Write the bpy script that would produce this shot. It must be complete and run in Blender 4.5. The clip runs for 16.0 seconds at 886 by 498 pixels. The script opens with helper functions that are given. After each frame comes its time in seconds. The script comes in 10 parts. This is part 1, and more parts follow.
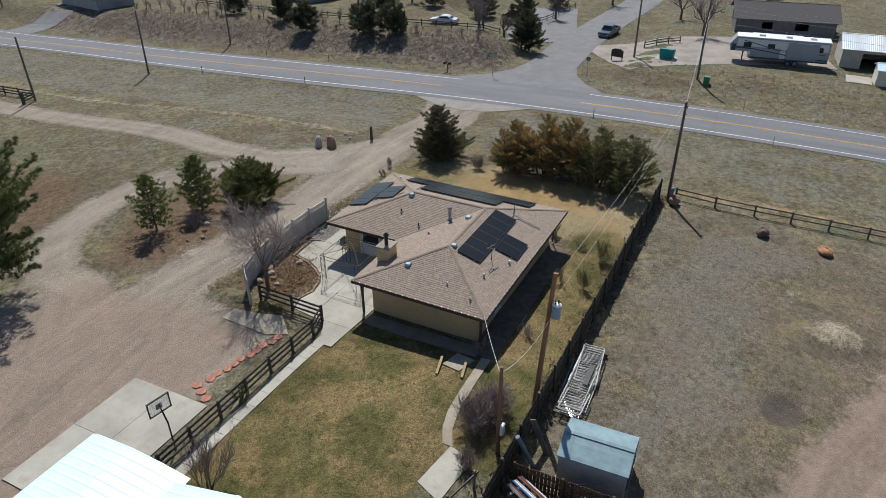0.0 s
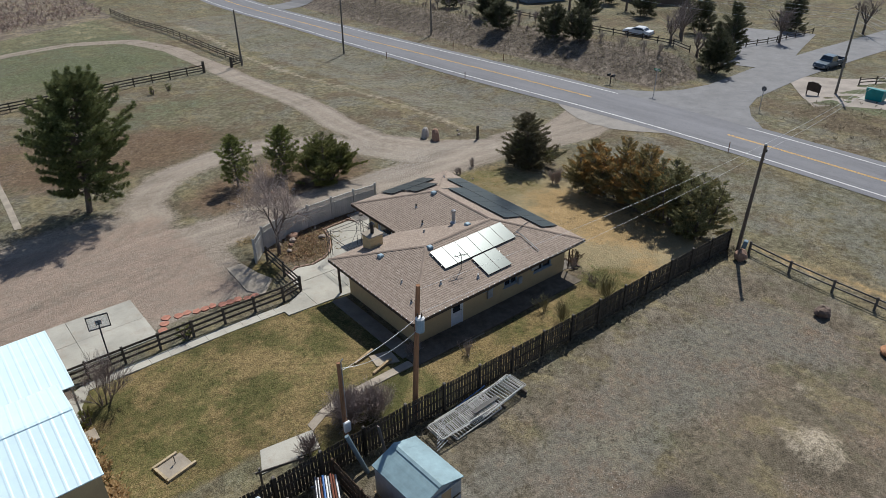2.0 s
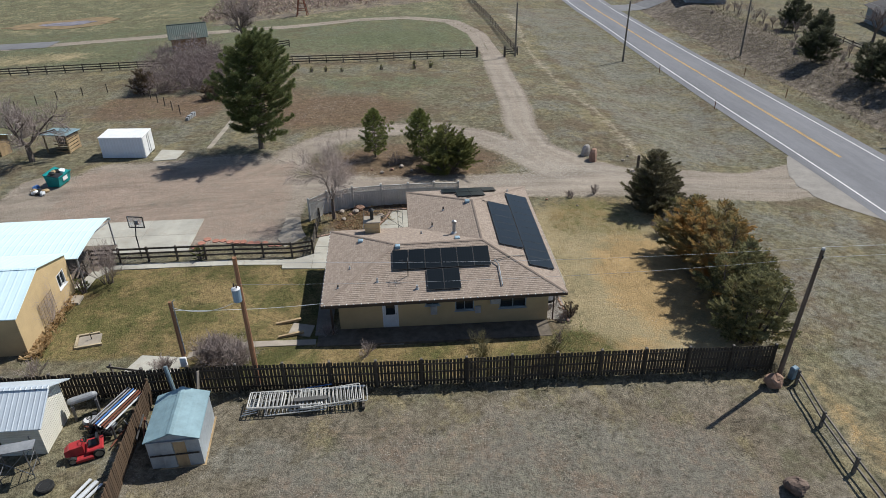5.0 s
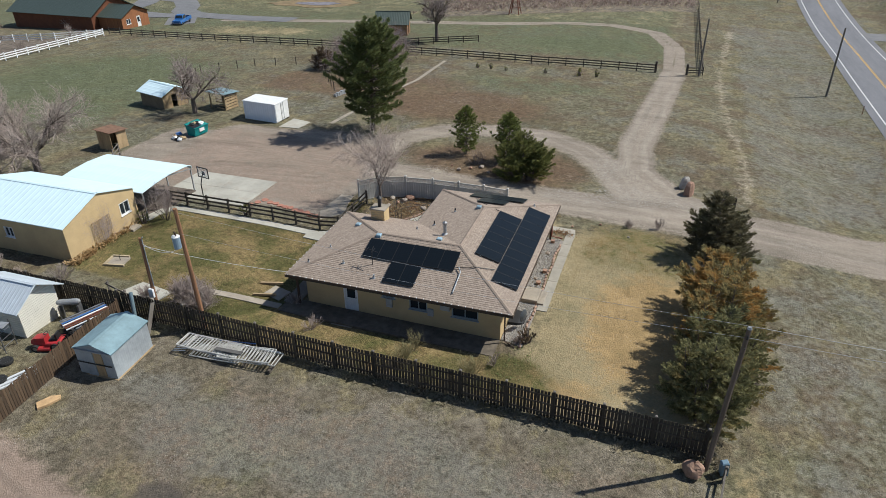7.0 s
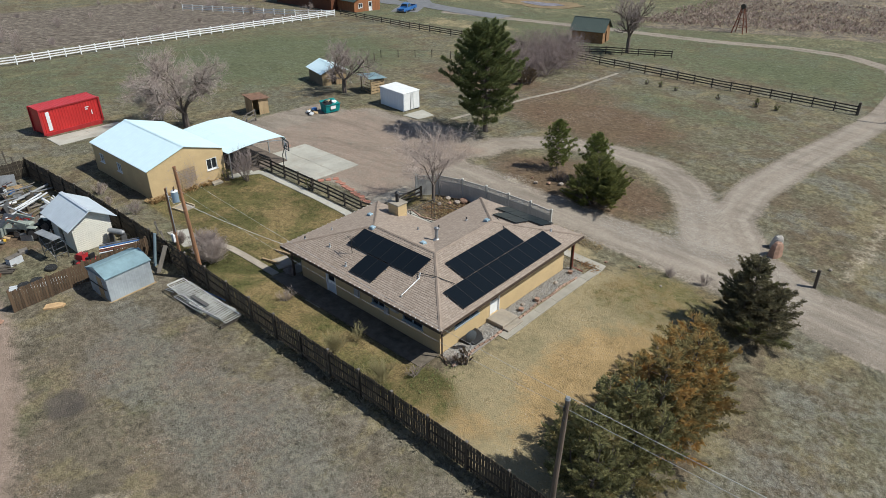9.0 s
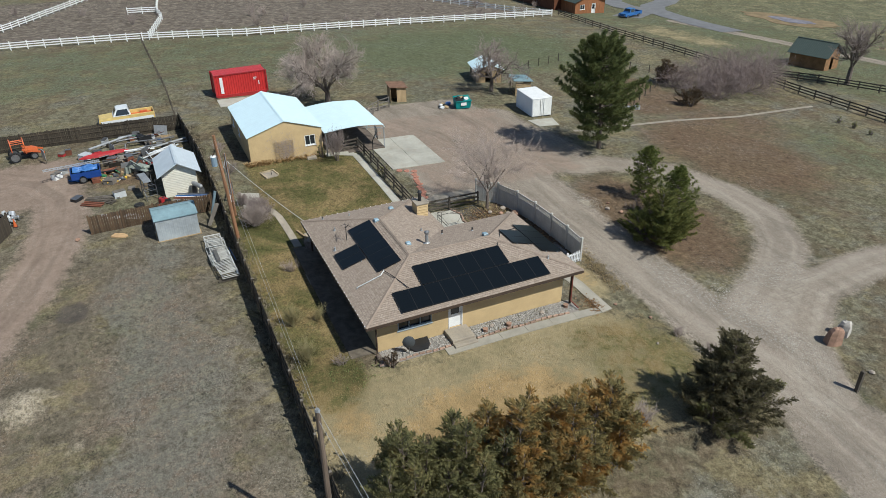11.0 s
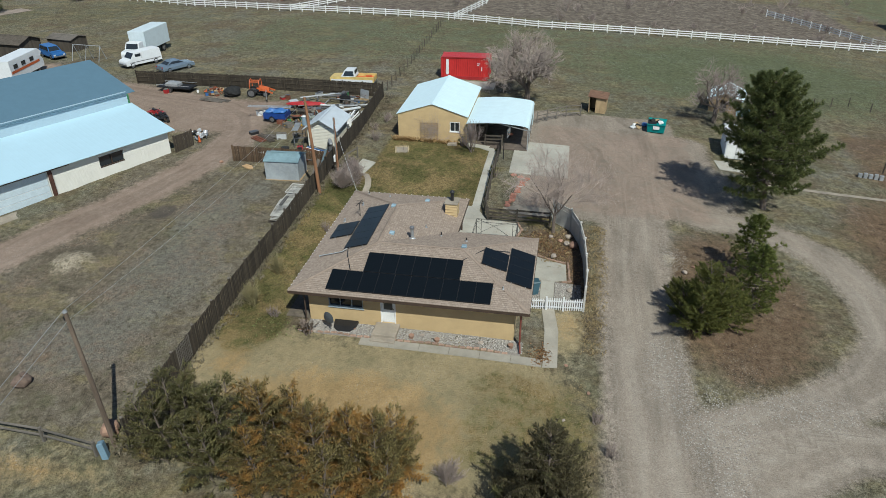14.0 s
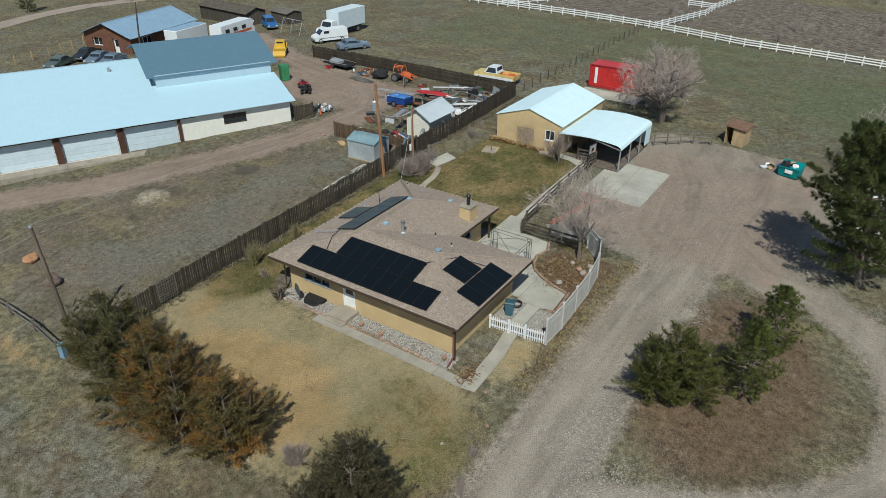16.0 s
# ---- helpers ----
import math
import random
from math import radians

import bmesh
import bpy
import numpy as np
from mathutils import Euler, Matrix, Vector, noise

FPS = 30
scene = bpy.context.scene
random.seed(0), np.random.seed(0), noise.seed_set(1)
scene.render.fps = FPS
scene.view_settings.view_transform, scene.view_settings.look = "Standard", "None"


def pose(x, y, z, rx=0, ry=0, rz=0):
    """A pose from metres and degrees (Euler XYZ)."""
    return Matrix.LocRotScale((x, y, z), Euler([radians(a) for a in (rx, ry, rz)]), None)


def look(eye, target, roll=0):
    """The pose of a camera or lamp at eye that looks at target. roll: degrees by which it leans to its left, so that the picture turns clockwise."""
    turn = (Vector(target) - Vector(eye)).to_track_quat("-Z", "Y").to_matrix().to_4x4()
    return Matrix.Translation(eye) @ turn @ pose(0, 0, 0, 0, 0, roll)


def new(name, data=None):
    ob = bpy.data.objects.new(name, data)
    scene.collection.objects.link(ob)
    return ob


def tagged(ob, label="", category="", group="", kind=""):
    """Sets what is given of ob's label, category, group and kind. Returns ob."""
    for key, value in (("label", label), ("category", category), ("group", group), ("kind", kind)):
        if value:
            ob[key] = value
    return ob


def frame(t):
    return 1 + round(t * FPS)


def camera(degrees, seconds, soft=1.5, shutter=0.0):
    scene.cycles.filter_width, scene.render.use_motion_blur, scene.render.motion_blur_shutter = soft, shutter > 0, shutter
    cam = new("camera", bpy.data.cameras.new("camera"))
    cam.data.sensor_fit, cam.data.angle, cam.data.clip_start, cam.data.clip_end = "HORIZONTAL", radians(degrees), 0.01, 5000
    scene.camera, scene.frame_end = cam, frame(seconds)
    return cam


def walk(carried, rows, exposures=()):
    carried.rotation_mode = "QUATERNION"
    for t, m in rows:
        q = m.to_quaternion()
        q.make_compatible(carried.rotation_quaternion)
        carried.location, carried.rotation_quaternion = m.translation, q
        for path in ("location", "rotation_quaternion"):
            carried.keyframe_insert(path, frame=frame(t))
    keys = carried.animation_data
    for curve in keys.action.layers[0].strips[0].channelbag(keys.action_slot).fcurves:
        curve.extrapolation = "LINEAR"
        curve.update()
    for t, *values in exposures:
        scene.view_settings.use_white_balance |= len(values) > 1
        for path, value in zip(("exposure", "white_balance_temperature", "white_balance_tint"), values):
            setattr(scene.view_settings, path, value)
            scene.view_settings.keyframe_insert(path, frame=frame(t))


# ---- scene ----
cam = camera(65.2, 16.0, soft=0.45)
PATH = [
    (0, (-28.697, -12.121, 26.215), (-27.178, -11.339, 25.175), -0.4),
    (0.5, (-26.761, -15.476, 26.062), (-25.322, -14.55, 25.027), -0.3),
    (1, (-24.083, -18.905, 26.06), (-22.752, -17.832, 25.023), -0.4),
    (1.5, (-21.414, -22.032, 25.956), (-20.195, -20.827, 24.925), -0.6),
    (2, (-18.211, -24.987, 25.956), (-17.126, -23.658, 24.928), -0.6),
    (2.5, (-14.798, -27.303, 25.893), (-13.851, -25.873, 24.865), -0.7),
    (3, (-11.207, -29.372, 25.997), (-10.412, -27.854, 24.966), -0.6),
    (3.2, (-9.651, -30.023, 25.99), (-8.919, -28.475, 24.957), -0.7),
    (5.3, (7.476, -33.634, 25.65), (7.487, -31.91, 24.637), -1.1),
    (5.5, (9.199, -33.764, 25.56), (9.141, -32.039, 24.549), -1.1),
    (6, (13.619, -33.261, 25.362), (13.377, -31.549, 24.358), -1.2),
    (6.5, (17.342, -32.478, 25.293), (16.939, -30.795, 24.291), -1.0),
    (7, (21.354, -31.207, 25.339), (20.782, -29.573, 24.338), -0.9),
    (7.5, (25.001, -29.587, 25.266), (24.274, -28.013, 24.268), -0.8),
    (8, (28.736, -27.512, 25.241), (27.85, -26.02, 24.246), -0.7),
    (8.5, (31.975, -25.418, 25.301), (30.95, -24.018, 24.307), -0.5),
    (9, (35.186, -22.622, 25.37), (34.021, -21.335, 24.376), -0.4),
    (9.2, (36.574, -21.564, 25.422), (35.355, -20.327, 24.43), -0.4),
    (11.3, (46.03, -6.574, 25.801), (44.408, -5.96, 24.806), -0.9),
    (11.5, (46.652, -5.019, 25.808), (45.006, -4.47, 24.813), -1.0),
    (12, (47.607, -0.933, 25.719), (45.914, -0.553, 24.726), -0.7),
    (12.5, (48.188, 2.975, 25.658), (46.464, 3.192, 24.666), -0.5),
    (13, (48.358, 7.386, 25.596), (46.62, 7.42, 24.605), -0.6),
    (13.5, (48.166, 11.264, 25.463), (46.432, 11.134, 24.475), -0.5),
    (14, (47.469, 15.568, 25.44), (45.758, 15.257, 24.452), -0.3),
    (14.5, (46.509, 19.384, 25.44), (44.835, 18.915, 24.451), -0.2),
    (15, (44.948, 23.43, 25.402), (43.332, 22.789, 24.411), -0.0),
    (15.5, (43.176, 27.111, 25.385), (41.631, 26.317, 24.395), -0.0),
    (16, (40.794, 30.917, 25.35), (39.343, 29.963, 24.36), 0.2),
]
EXPOSURE = [(0, 0.25, 6500, 10), (2.5, 0.26, 6500, 10), (5.5, 0.38, 6500, 9), (9, 0.36, 6500, 7), (12.5, 0.2, 6400, 4), (16, 0.07, 6430, 2)]
walk(cam, [(t, look(eye, target, roll)) for t, eye, target, roll in PATH], EXPOSURE)

# ---- daylight: high clear sun, blue sky ----
SUN = Vector((0.551, 0.331, 0.766)).normalized()
world = bpy.data.worlds.new("sky")
scene.world = world
world.use_nodes = True
wn = world.node_tree
sky = wn.nodes.new("ShaderNodeTexSky")
sky.sky_type = "NISHITA"
sky.sun_disc = False
sky.sun_elevation = math.asin(SUN.z)
sky.sun_rotation = math.atan2(SUN.x, SUN.y)
sky.altitude = 1600
wn.links.new(sky.outputs[0], wn.nodes["Background"].inputs[0])
wn.nodes["Background"].inputs[1].default_value = 0.092
sun = new("sun", bpy.data.lights.new("sun", "SUN"))
sun.data.energy, sun.data.angle, sun.data.color = 4.35, radians(0.53), (1.0, 0.985, 0.93)
sun.matrix_world = look(SUN * 80, (0, 0, 0))


# ---- materials ----
class Nodes:
    """Short hand for building one node material."""

    def __init__(self, name):
        self.mat = bpy.data.materials.new(name)
        self.mat.use_nodes = True
        self.t = self.mat.node_tree
        self.b = self.t.nodes["Principled BSDF"]
        self.coord = self.t.nodes.new("ShaderNodeTexCoord").outputs["Object"]

    def put(self, kind, **sets):
        n = self.t.nodes.new("ShaderNode" + kind)
        for k, v in sets.items():
            n.inputs[k.replace("_", " ")].default_value = v
        return n

    def link(self, a, b):
        self.t.links.new(a, b)

    def noise(self, scale, detail=4.0, rough=0.6, vec=None, stretch=None):
        n = self.put("TexNoise", Scale=scale, Detail=detail, Roughness=rough)
        src = vec or self.coord
        if stretch:
            mp = self.put("Mapping")
            mp.inputs["Scale"].default_value = stretch
            self.link(src, mp.inputs[0])
            src = mp.outputs[0]
        self.link(src, n.inputs["Vector"])
        return n.outputs[0]

    def ramp(self, fac, *stops):
        n = self.t.nodes.new("ShaderNodeValToRGB")
        el = n.color_ramp.elements
        for i, (p, c) in enumerate(stops):
            e = el[i] if i < 2 else el.new(p)
            e.position = p
            e.color = (*c, 1) if isinstance(c, tuple) else (c, c, c, 1)
        self.link(fac, n.inputs[0])
        return n.outputs[0]

    def mix(self, fac, a, b, how="MIX"):
        n = self.t.nodes.new("ShaderNodeMix")
        n.data_type, n.blend_type = "RGBA", how
        for v, i in ((fac, 0), (a, 6), (b, 7)):
            if isinstance(v, (int, float)):
                n.inputs[i].default_value = v if i == 0 else (v, v, v, 1)
            elif isinstance(v, tuple):
                n.inputs[i].default_value = (*v, 1)
            else:
                self.link(v, n.inputs[i])
        return n.outputs[2]

    def calc(self, how, a, b=0.0):
        n = self.t.nodes.new("ShaderNodeMath")
        n.operation = how
        for i, v in enumerate((a, b)):
            if isinstance(v, (int, float)):
                n.inputs[i].default_value = v
            else:
                self.link(v, n.inputs[i])
        return n.outputs[0]

    def bump(self, height, strength=0.3, distance=0.02):
        n = self.put("Bump", Strength=strength, Distance=distance)
        self.link(height, n.inputs["Height"])
        self.link(n.outputs[0], self.b.inputs["Normal"])

    def done(self, colour, rough=0.8, metal=0.0, spec=0.5):
        if isinstance(colour, tuple):
            self.b.inputs["Base Color"].default_value = (*colour, 1)
        else:
            self.link(colour, self.b.inputs["Base Color"])
        if isinstance(rough, (int, float)):
            self.b.inputs["Roughness"].default_value = rough
        else:
            self.link(rough, self.b.inputs["Roughness"])
        self.b.inputs["Metallic"].default_value = metal
        self.b.inputs["Specular IOR Level"].default_value = spec
        return self.mat


def shade(c, k):
    return tuple(min(1.0, v * k) for v in c)


def surface(name, colour, rough=0.8, metal=0.0, vary=0.35, scale=1.5, fine=14.0, bump=0.25, dirt=None, stretch=None, spec=0.4, each=0.15):
    """A worn surface: broad stains, fine grain, a small change from piece to piece."""
    n = Nodes(name)
    broad = n.noise(scale, 5, 0.65, stretch=stretch)
    grain = n.noise(fine, 3, 0.7, stretch=stretch)
    col = n.ramp(broad, (0.3, shade(colour, 1 - vary)), (0.7, shade(colour, 1 + vary * 0.5)))
    col = n.mix(0.35, col, n.ramp(grain, (0.3, 0.55), (0.72, 1.0)), "MULTIPLY")
    if dirt:
        spots = n.ramp(n.noise(scale * 2.3, 6, 0.75), (0.52, 0.0), (0.7, 1.0))
        col = n.mix(n.calc("MULTIPLY", spots, 0.6), col, dirt)
    info = n.t.nodes.new("ShaderNodeObjectInfo")
    col = n.mix(1.0, col, n.ramp(info.outputs["Random"], (0.0, 1 - each), (1.0, 1.0)), "MULTIPLY")
    if bump:
        n.bump(grain, bump, 0.02)
    return n.done(col, rough, metal, spec)


def leafy(name, dark, light, brown=None, amount=0.5):
    """Needles and twigs: colour changes from clump to clump, a little light passes through."""
    n = Nodes(name)
    geo = n.t.nodes.new("ShaderNodeNewGeometry")
    col = n.ramp(geo.outputs["Random Per Island"], (0.0, dark), (1.0, light))
    if brown:
        patch = n.ramp(n.noise(0.55, 3, 0.6), (0.56 - amount * 0.2, 0.0), (0.68 - amount * 0.2, 1.0))
        col = n.mix(patch, col, brown)
    n.done(col, 0.75, 0.0, 0.25)
    thin = n.put("BsdfTranslucent")
    n.link(col, thin.inputs["Color"])
    both = n.put("MixShader", Fac=0.38)
    n.link(n.b.outputs[0], both.inputs[1])
    n.link(thin.outputs[0], both.inputs[2])
    n.link(both.outputs[0], n.t.nodes["Material Output"].inputs[0])
    return n.mat


def ribbed(name, colour, pitch, axis, rough=0.5, metal=0.0, depth=0.03, vary=0.15):
    """Profiled sheet: ribs along one way, faint streaks of dirt."""
    n = Nodes(name)
    sep = n.t.nodes.new("ShaderNodeSeparateXYZ")
    n.link(n.coord, sep.inputs[0])
    wave = n.calc("FRACT", n.calc("MULTIPLY", sep.outputs[axis], 1.0 / pitch))
    rib = n.ramp(wave, (0.0, 0.0), (0.12, 1.0), (0.25, 1.0), (0.37, 0.0))
    streak = n.noise(1.2, 5, 0.7)
    col = n.ramp(streak, (0.3, shade(colour, 1 - vary)), (0.7, colour))
    n.bump(rib, 0.8, depth)
    return n.done(col, rough, metal, 0.4)


def shingle(name, tones, mortar):
    """Asphalt shingles: staggered tabs of mixed tones, drawn along the slope of each face by its UV map."""
    n = Nodes(name)
    uv = n.t.nodes.new("ShaderNodeTexCoord").outputs["UV"]
    br = n.put("TexBrick", Scale=1.0, Mortar_Size=0.01, Mortar_Smooth=0.4, Bias=0.0, Brick_Width=0.17, Row_Height=0.15)
    n.link(uv, br.inputs["Vector"])
    br.inputs["Color1"].default_value = (0, 0, 0, 1)
    br.inputs["Color2"].default_value = (1, 1, 1, 1)
    br.inputs["Mortar"].default_value = (0.5, 0.5, 0.5, 1)
    col = n.ramp(br.outputs["Color"], *tones)
    col = n.mix(n.calc("MULTIPLY", br.outputs["Fac"], 0.4), col, mortar)
    col = n.mix(0.4, col, n.ramp(n.noise(0.6, 5, 0.7), (0.3, 0.82), (0.7, 1.0)), "MULTIPLY")
    col = n.mix(0.35, col, n.ramp(n.noise(9, 3, 0.7), (0.35, 0.6), (0.65, 1.05)), "MULTIPLY")
    col = n.mix(0.3, col, n.ramp(n.noise(60, 2, 0.7), (0.3, 0.5), (0.7, 1.0)), "MULTIPLY")
    n.bump(n.mix(0.5, n.calc("SUBTRACT", 1.0, br.outputs["Fac"]), n.noise(40, 2)), 0.4, 0.012)
    return n.done(col, 0.95, 0.0, 0.2)


WOOD_DARK = surface("dark_weathered_wood", (0.115, 0.095, 0.075), 0.9, vary=0.5, scale=2.0, fine=30, stretch=(1, 1, 0.15), each=0.45)
WOOD_FENCE = surface("stained_fence_wood", (0.09, 0.07, 0.05), 0.9, vary=0.5, scale=1.2, fine=25, stretch=(1, 1, 0.2), each=0.5)
WOOD_GREY = surface("grey_weathered_wood", (0.2, 0.175, 0.15), 0.9, vary=0.4, scale=1.5, fine=25, stretch=(1, 1, 0.2), each=0.3)
WOOD_POLE = surface("pole_wood", (0.3, 0.15, 0.08), 0.9, vary=0.45, scale=2, fine=20, stretch=(3, 3, 0.2))
WOOD_OLD = surface("old_pole_wood", (0.17, 0.125, 0.095), 0.9, vary=0.45, scale=2, fine=20, stretch=(3, 3, 0.2))
WOOD_RAW = surface("raw_timber", (0.42, 0.3, 0.17), 0.85, vary=0.35, scale=2, fine=20, stretch=(1, 1, 0.3))
WOOD_PALE = surface("pale_timber", (0.46, 0.37, 0.24), 0.85, vary=0.3, scale=2, fine=20)
WOOD_RED = surface("red_brown_timber", (0.2, 0.07, 0.04), 0.85, vary=0.4, scale=1.5, fine=16)
WHITE = surface("white_paint", (0.78, 0.78, 0.77), 0.5, vary=0.1, scale=2, fine=12, bump=0.08, each=0.06)
VINYL = surface("white_vinyl", (0.72, 0.72, 0.73), 0.45, vary=0.1, scale=1, fine=8, bump=0.04, each=0.08)
STUCCO = surface("tan_stucco", (0.55, 0.4, 0.215), 0.95, vary=0.12, scale=0.8, fine=40, bump=0.5, each=0.05)
TRIM = surface("dark_brown_trim", (0.07, 0.045, 0.032), 0.7, vary=0.3, each=0.15)
CONCRETE = surface("pale_concrete", (0.42, 0.4, 0.345), 0.92, vary=0.22, scale=0.5, fine=18, bump=0.2, dirt=(0.3, 0.25, 0.2), each=0.12)
CONCRETE_OLD = surface("old_concrete", (0.36, 0.31, 0.25), 0.95, vary=0.3, scale=1.0, fine=18, bump=0.3, dirt=(0.22, 0.18, 0.12))
FLAGSTONE = surface("red_flagstone", (0.45, 0.2, 0.14), 0.9, vary=0.35, scale=3, fine=16)
SANDSTONE = surface("sandstone", (0.43, 0.26, 0.185), 0.95, vary=0.4, scale=1.6, fine=9, bump=0.7, each=0.4)
LIMESTONE = surface("pale_rock", (0.42, 0.355, 0.3), 0.95, vary=0.35, scale=1.8, fine=9, bump=0.7)
GALV = surface("galvanised_steel", (0.45, 0.46, 0.47), 0.5, metal=0.35, vary=0.3, scale=1.5, fine=10, bump=0.1, each=0.3)
STEEL = surface("worn_steel", (0.3, 0.3, 0.31), 0.45, metal=0.7, vary=0.35, scale=3, fine=14, bump=0.1, each=0.4)
ALU = surface("bare_aluminium", (0.62, 0.63, 0.65), 0.35, metal=0.6, vary=0.2, scale=2, fine=14, bump=0.05, each=0.25)
BLACK = surface("black_metal", (0.02, 0.02, 0.022), 0.5, vary=0.3, bump=0.05)
RUBBER = surface("rubber", (0.022, 0.022, 0.022), 0.85, vary=0.3, scale=4, fine=20)
RED = surface("red_paint", (0.42, 0.03, 0.035), 0.45, vary=0.2, scale=1.2, fine=9, bump=0.06, dirt=(0.2, 0.05, 0.04))
TEAL = surface("teal_paint", (0.0, 0.24, 0.24), 0.5, vary=0.25, scale=1.5, fine=9, bump=0.06)
BLUE = surface("blue_paint", (0.03, 0.13, 0.36), 0.3, vary=0.15, scale=2, bump=0.03)
ORANGE = surface("orange_paint", (0.6, 0.13, 0.04), 0.5, vary=0.25, scale=2, bump=0.05)
YELLOW = surface("yellow_paint", (0.62, 0.38, 0.05), 0.45, vary=0.15, scale=2, bump=0.03)
SILVER = surface("blue_grey_car_paint", (0.2, 0.26, 0.33), 0.25, metal=0.3, vary=0.1, scale=2, bump=0.0)
DARKCAR = surface("dark_car_paint", (0.03, 0.035, 0.04), 0.25, metal=0.2, vary=0.1, scale=2, bump=0.0)
CARGREEN = surface("green_grey_car_paint", (0.12, 0.15, 0.13), 0.3, metal=0.2, vary=0.1, scale=2, bump=0.0)
GREEN = surface("green_paint", (0.05, 0.22, 0.1), 0.5, vary=0.2, scale=2, bump=0.05)
TARP = surface("blue_tarp", (0.05, 0.16, 0.42), 0.5, vary=0.2, scale=3, fine=6, bump=0.4)
PVC = surface("pale_plastic", (0.62, 0.64, 0.66), 0.4, vary=0.15, scale=3, bump=0.05, each=0.25)
GLASS = Nodes("window_glass").done((0.02, 0.025, 0.03), 0.06, 0.0, 0.6)
SHINGLE = shingle("brown_asphalt_shingles", ((0.0, (0.282, 0.222, 0.178)), (0.35, (0.318, 0.252, 0.204)), (0.65, (0.34, 0.272, 0.222)), (1.0, (0.372, 0.302, 0.248))), (0.13, 0.1, 0.08))
SHINGLE_GREY = shingle("grey_shingles", ((0.0, (0.1, 0.09, 0.09)), (0.5, (0.15, 0.14, 0.14)), (1.0, (0.2, 0.185, 0.18))), (0.06, 0.055, 0.055))
ROOF_WHITE = ribbed("white_roof_sheet", (0.66, 0.82, 0.87), 0.45, 1, 0.4, 0.1, 0.012, 0.08)
ROOF_WHITE_X = ribbed("white_roof_sheet_cross", (0.66, 0.82, 0.87), 0.45, 0, 0.4, 0.1, 0.012, 0.08)
ROOF_BLUE = ribbed("blue_grey_roof_sheet", (0.105, 0.185, 0.245), 0.45, 0, 0.45, 0.1, 0.004, 0.1)
ROOF_SKY = ribbed("pale_blue_roof_sheet", (0.26, 0.38, 0.5), 0.45, 0, 0.45, 0.1, 0.005, 0.2)
ROOF_SHED = ribbed("faded_blue_roof_sheet", (0.22, 0.325, 0.36), 0.6, 0, 0.6, 0.1, 0.004, 0.35)
ROOF_GALV = ribbed("galvanised_roof_sheet", (0.56, 0.61, 0.65), 0.25, 0, 0.45, 0.2, 0.02, 0.15)
ROOF_GREEN = ribbed("green_roof_sheet", (0.06, 0.08, 0.07), 0.3, 0, 0.5, 0.1, 0.02)
SHEET_GREY = ribbed("grey_wall_sheet", (0.38, 0.41, 0.43), 0.3, 0, 0.6, 0.1, 0.005, 0.35)
SHEET_GREY_Y = ribbed("grey_wall_sheet_side", (0.38, 0.41, 0.43), 0.3, 1, 0.6, 0.1, 0.005, 0.35)
SIDING = ribbed("cream_lap_siding", (0.66, 0.63, 0.54), 0.15, 2, 0.6, 0.0, 0.02, 0.12)
ROOF_PALE = ribbed("pale_blue_white_sheet", (0.43, 0.6, 0.69), 0.45, 0, 0.45, 0.1, 0.004, 0.05)
CLERESTORY = ribbed("pale_blue_wall_sheet", (0.4, 0.52, 0.6), 0.3, 0, 0.5, 0.1, 0.006, 0.08)
LAP_TAN = ribbed("tan_lap_siding", (0.55, 0.4, 0.215), 0.22, 2, 0.8, 0.0, 0.03, 0.12)
BLOCK = ribbed("cream_block_wall", (0.68, 0.66, 0.6), 0.1, 2, 0.85, 0.0, 0.005, 0.1)
RED_RIB = ribbed("red_container_steel", (0.52, 0.03, 0.03), 0.28, 1, 0.45, 0.0, 0.06, 0.25)
RED_RIB_X = ribbed("red_container_end", (0.52, 0.03, 0.03), 0.28, 0, 0.45, 0.0, 0.06, 0.25)
BARK = surface("bark", (0.19, 0.15, 0.125), 0.95, vary=0.5, scale=3, fine=14, bump=0.6, stretch=(2, 2, 0.4))
TWIG = surface("grey_bare_twigs", (0.33, 0.265, 0.24), 0.9, vary=0.35, scale=2, fine=9, bump=0.0)
TWIG_OLIVE = surface("yellow_green_twigs", (0.3, 0.26, 0.13), 0.9, vary=0.3, scale=2, fine=9, bump=0.0)
TWIG_PALE = surface("pale_bare_twigs", (0.42, 0.34, 0.3), 0.9, vary=0.3, scale=2, fine=9, bump=0.0)
NEEDLE_PINE = leafy("pine_needles", (0.06, 0.08, 0.03), (0.235, 0.255, 0.095))
NEEDLE_YOUNG = leafy("young_pine_needles", (0.08, 0.105, 0.03), (0.26, 0.28, 0.08))
NEEDLE_CEDAR = leafy("cedar_sprays", (0.1, 0.1, 0.045), (0.34, 0.31, 0.14), (0.4, 0.29, 0.12), 0.0)
NEEDLE_DARK = leafy("dark_cedar_sprays", (0.07, 0.062, 0.036), (0.22, 0.19, 0.105), (0.2, 0.2, 0.075), 0.0)
NEEDLE_RUST = leafy("rusty_cedar_sprays", (0.12, 0.105, 0.046), (0.42, 0.34, 0.15), (0.47, 0.275, 0.09), 0.5)


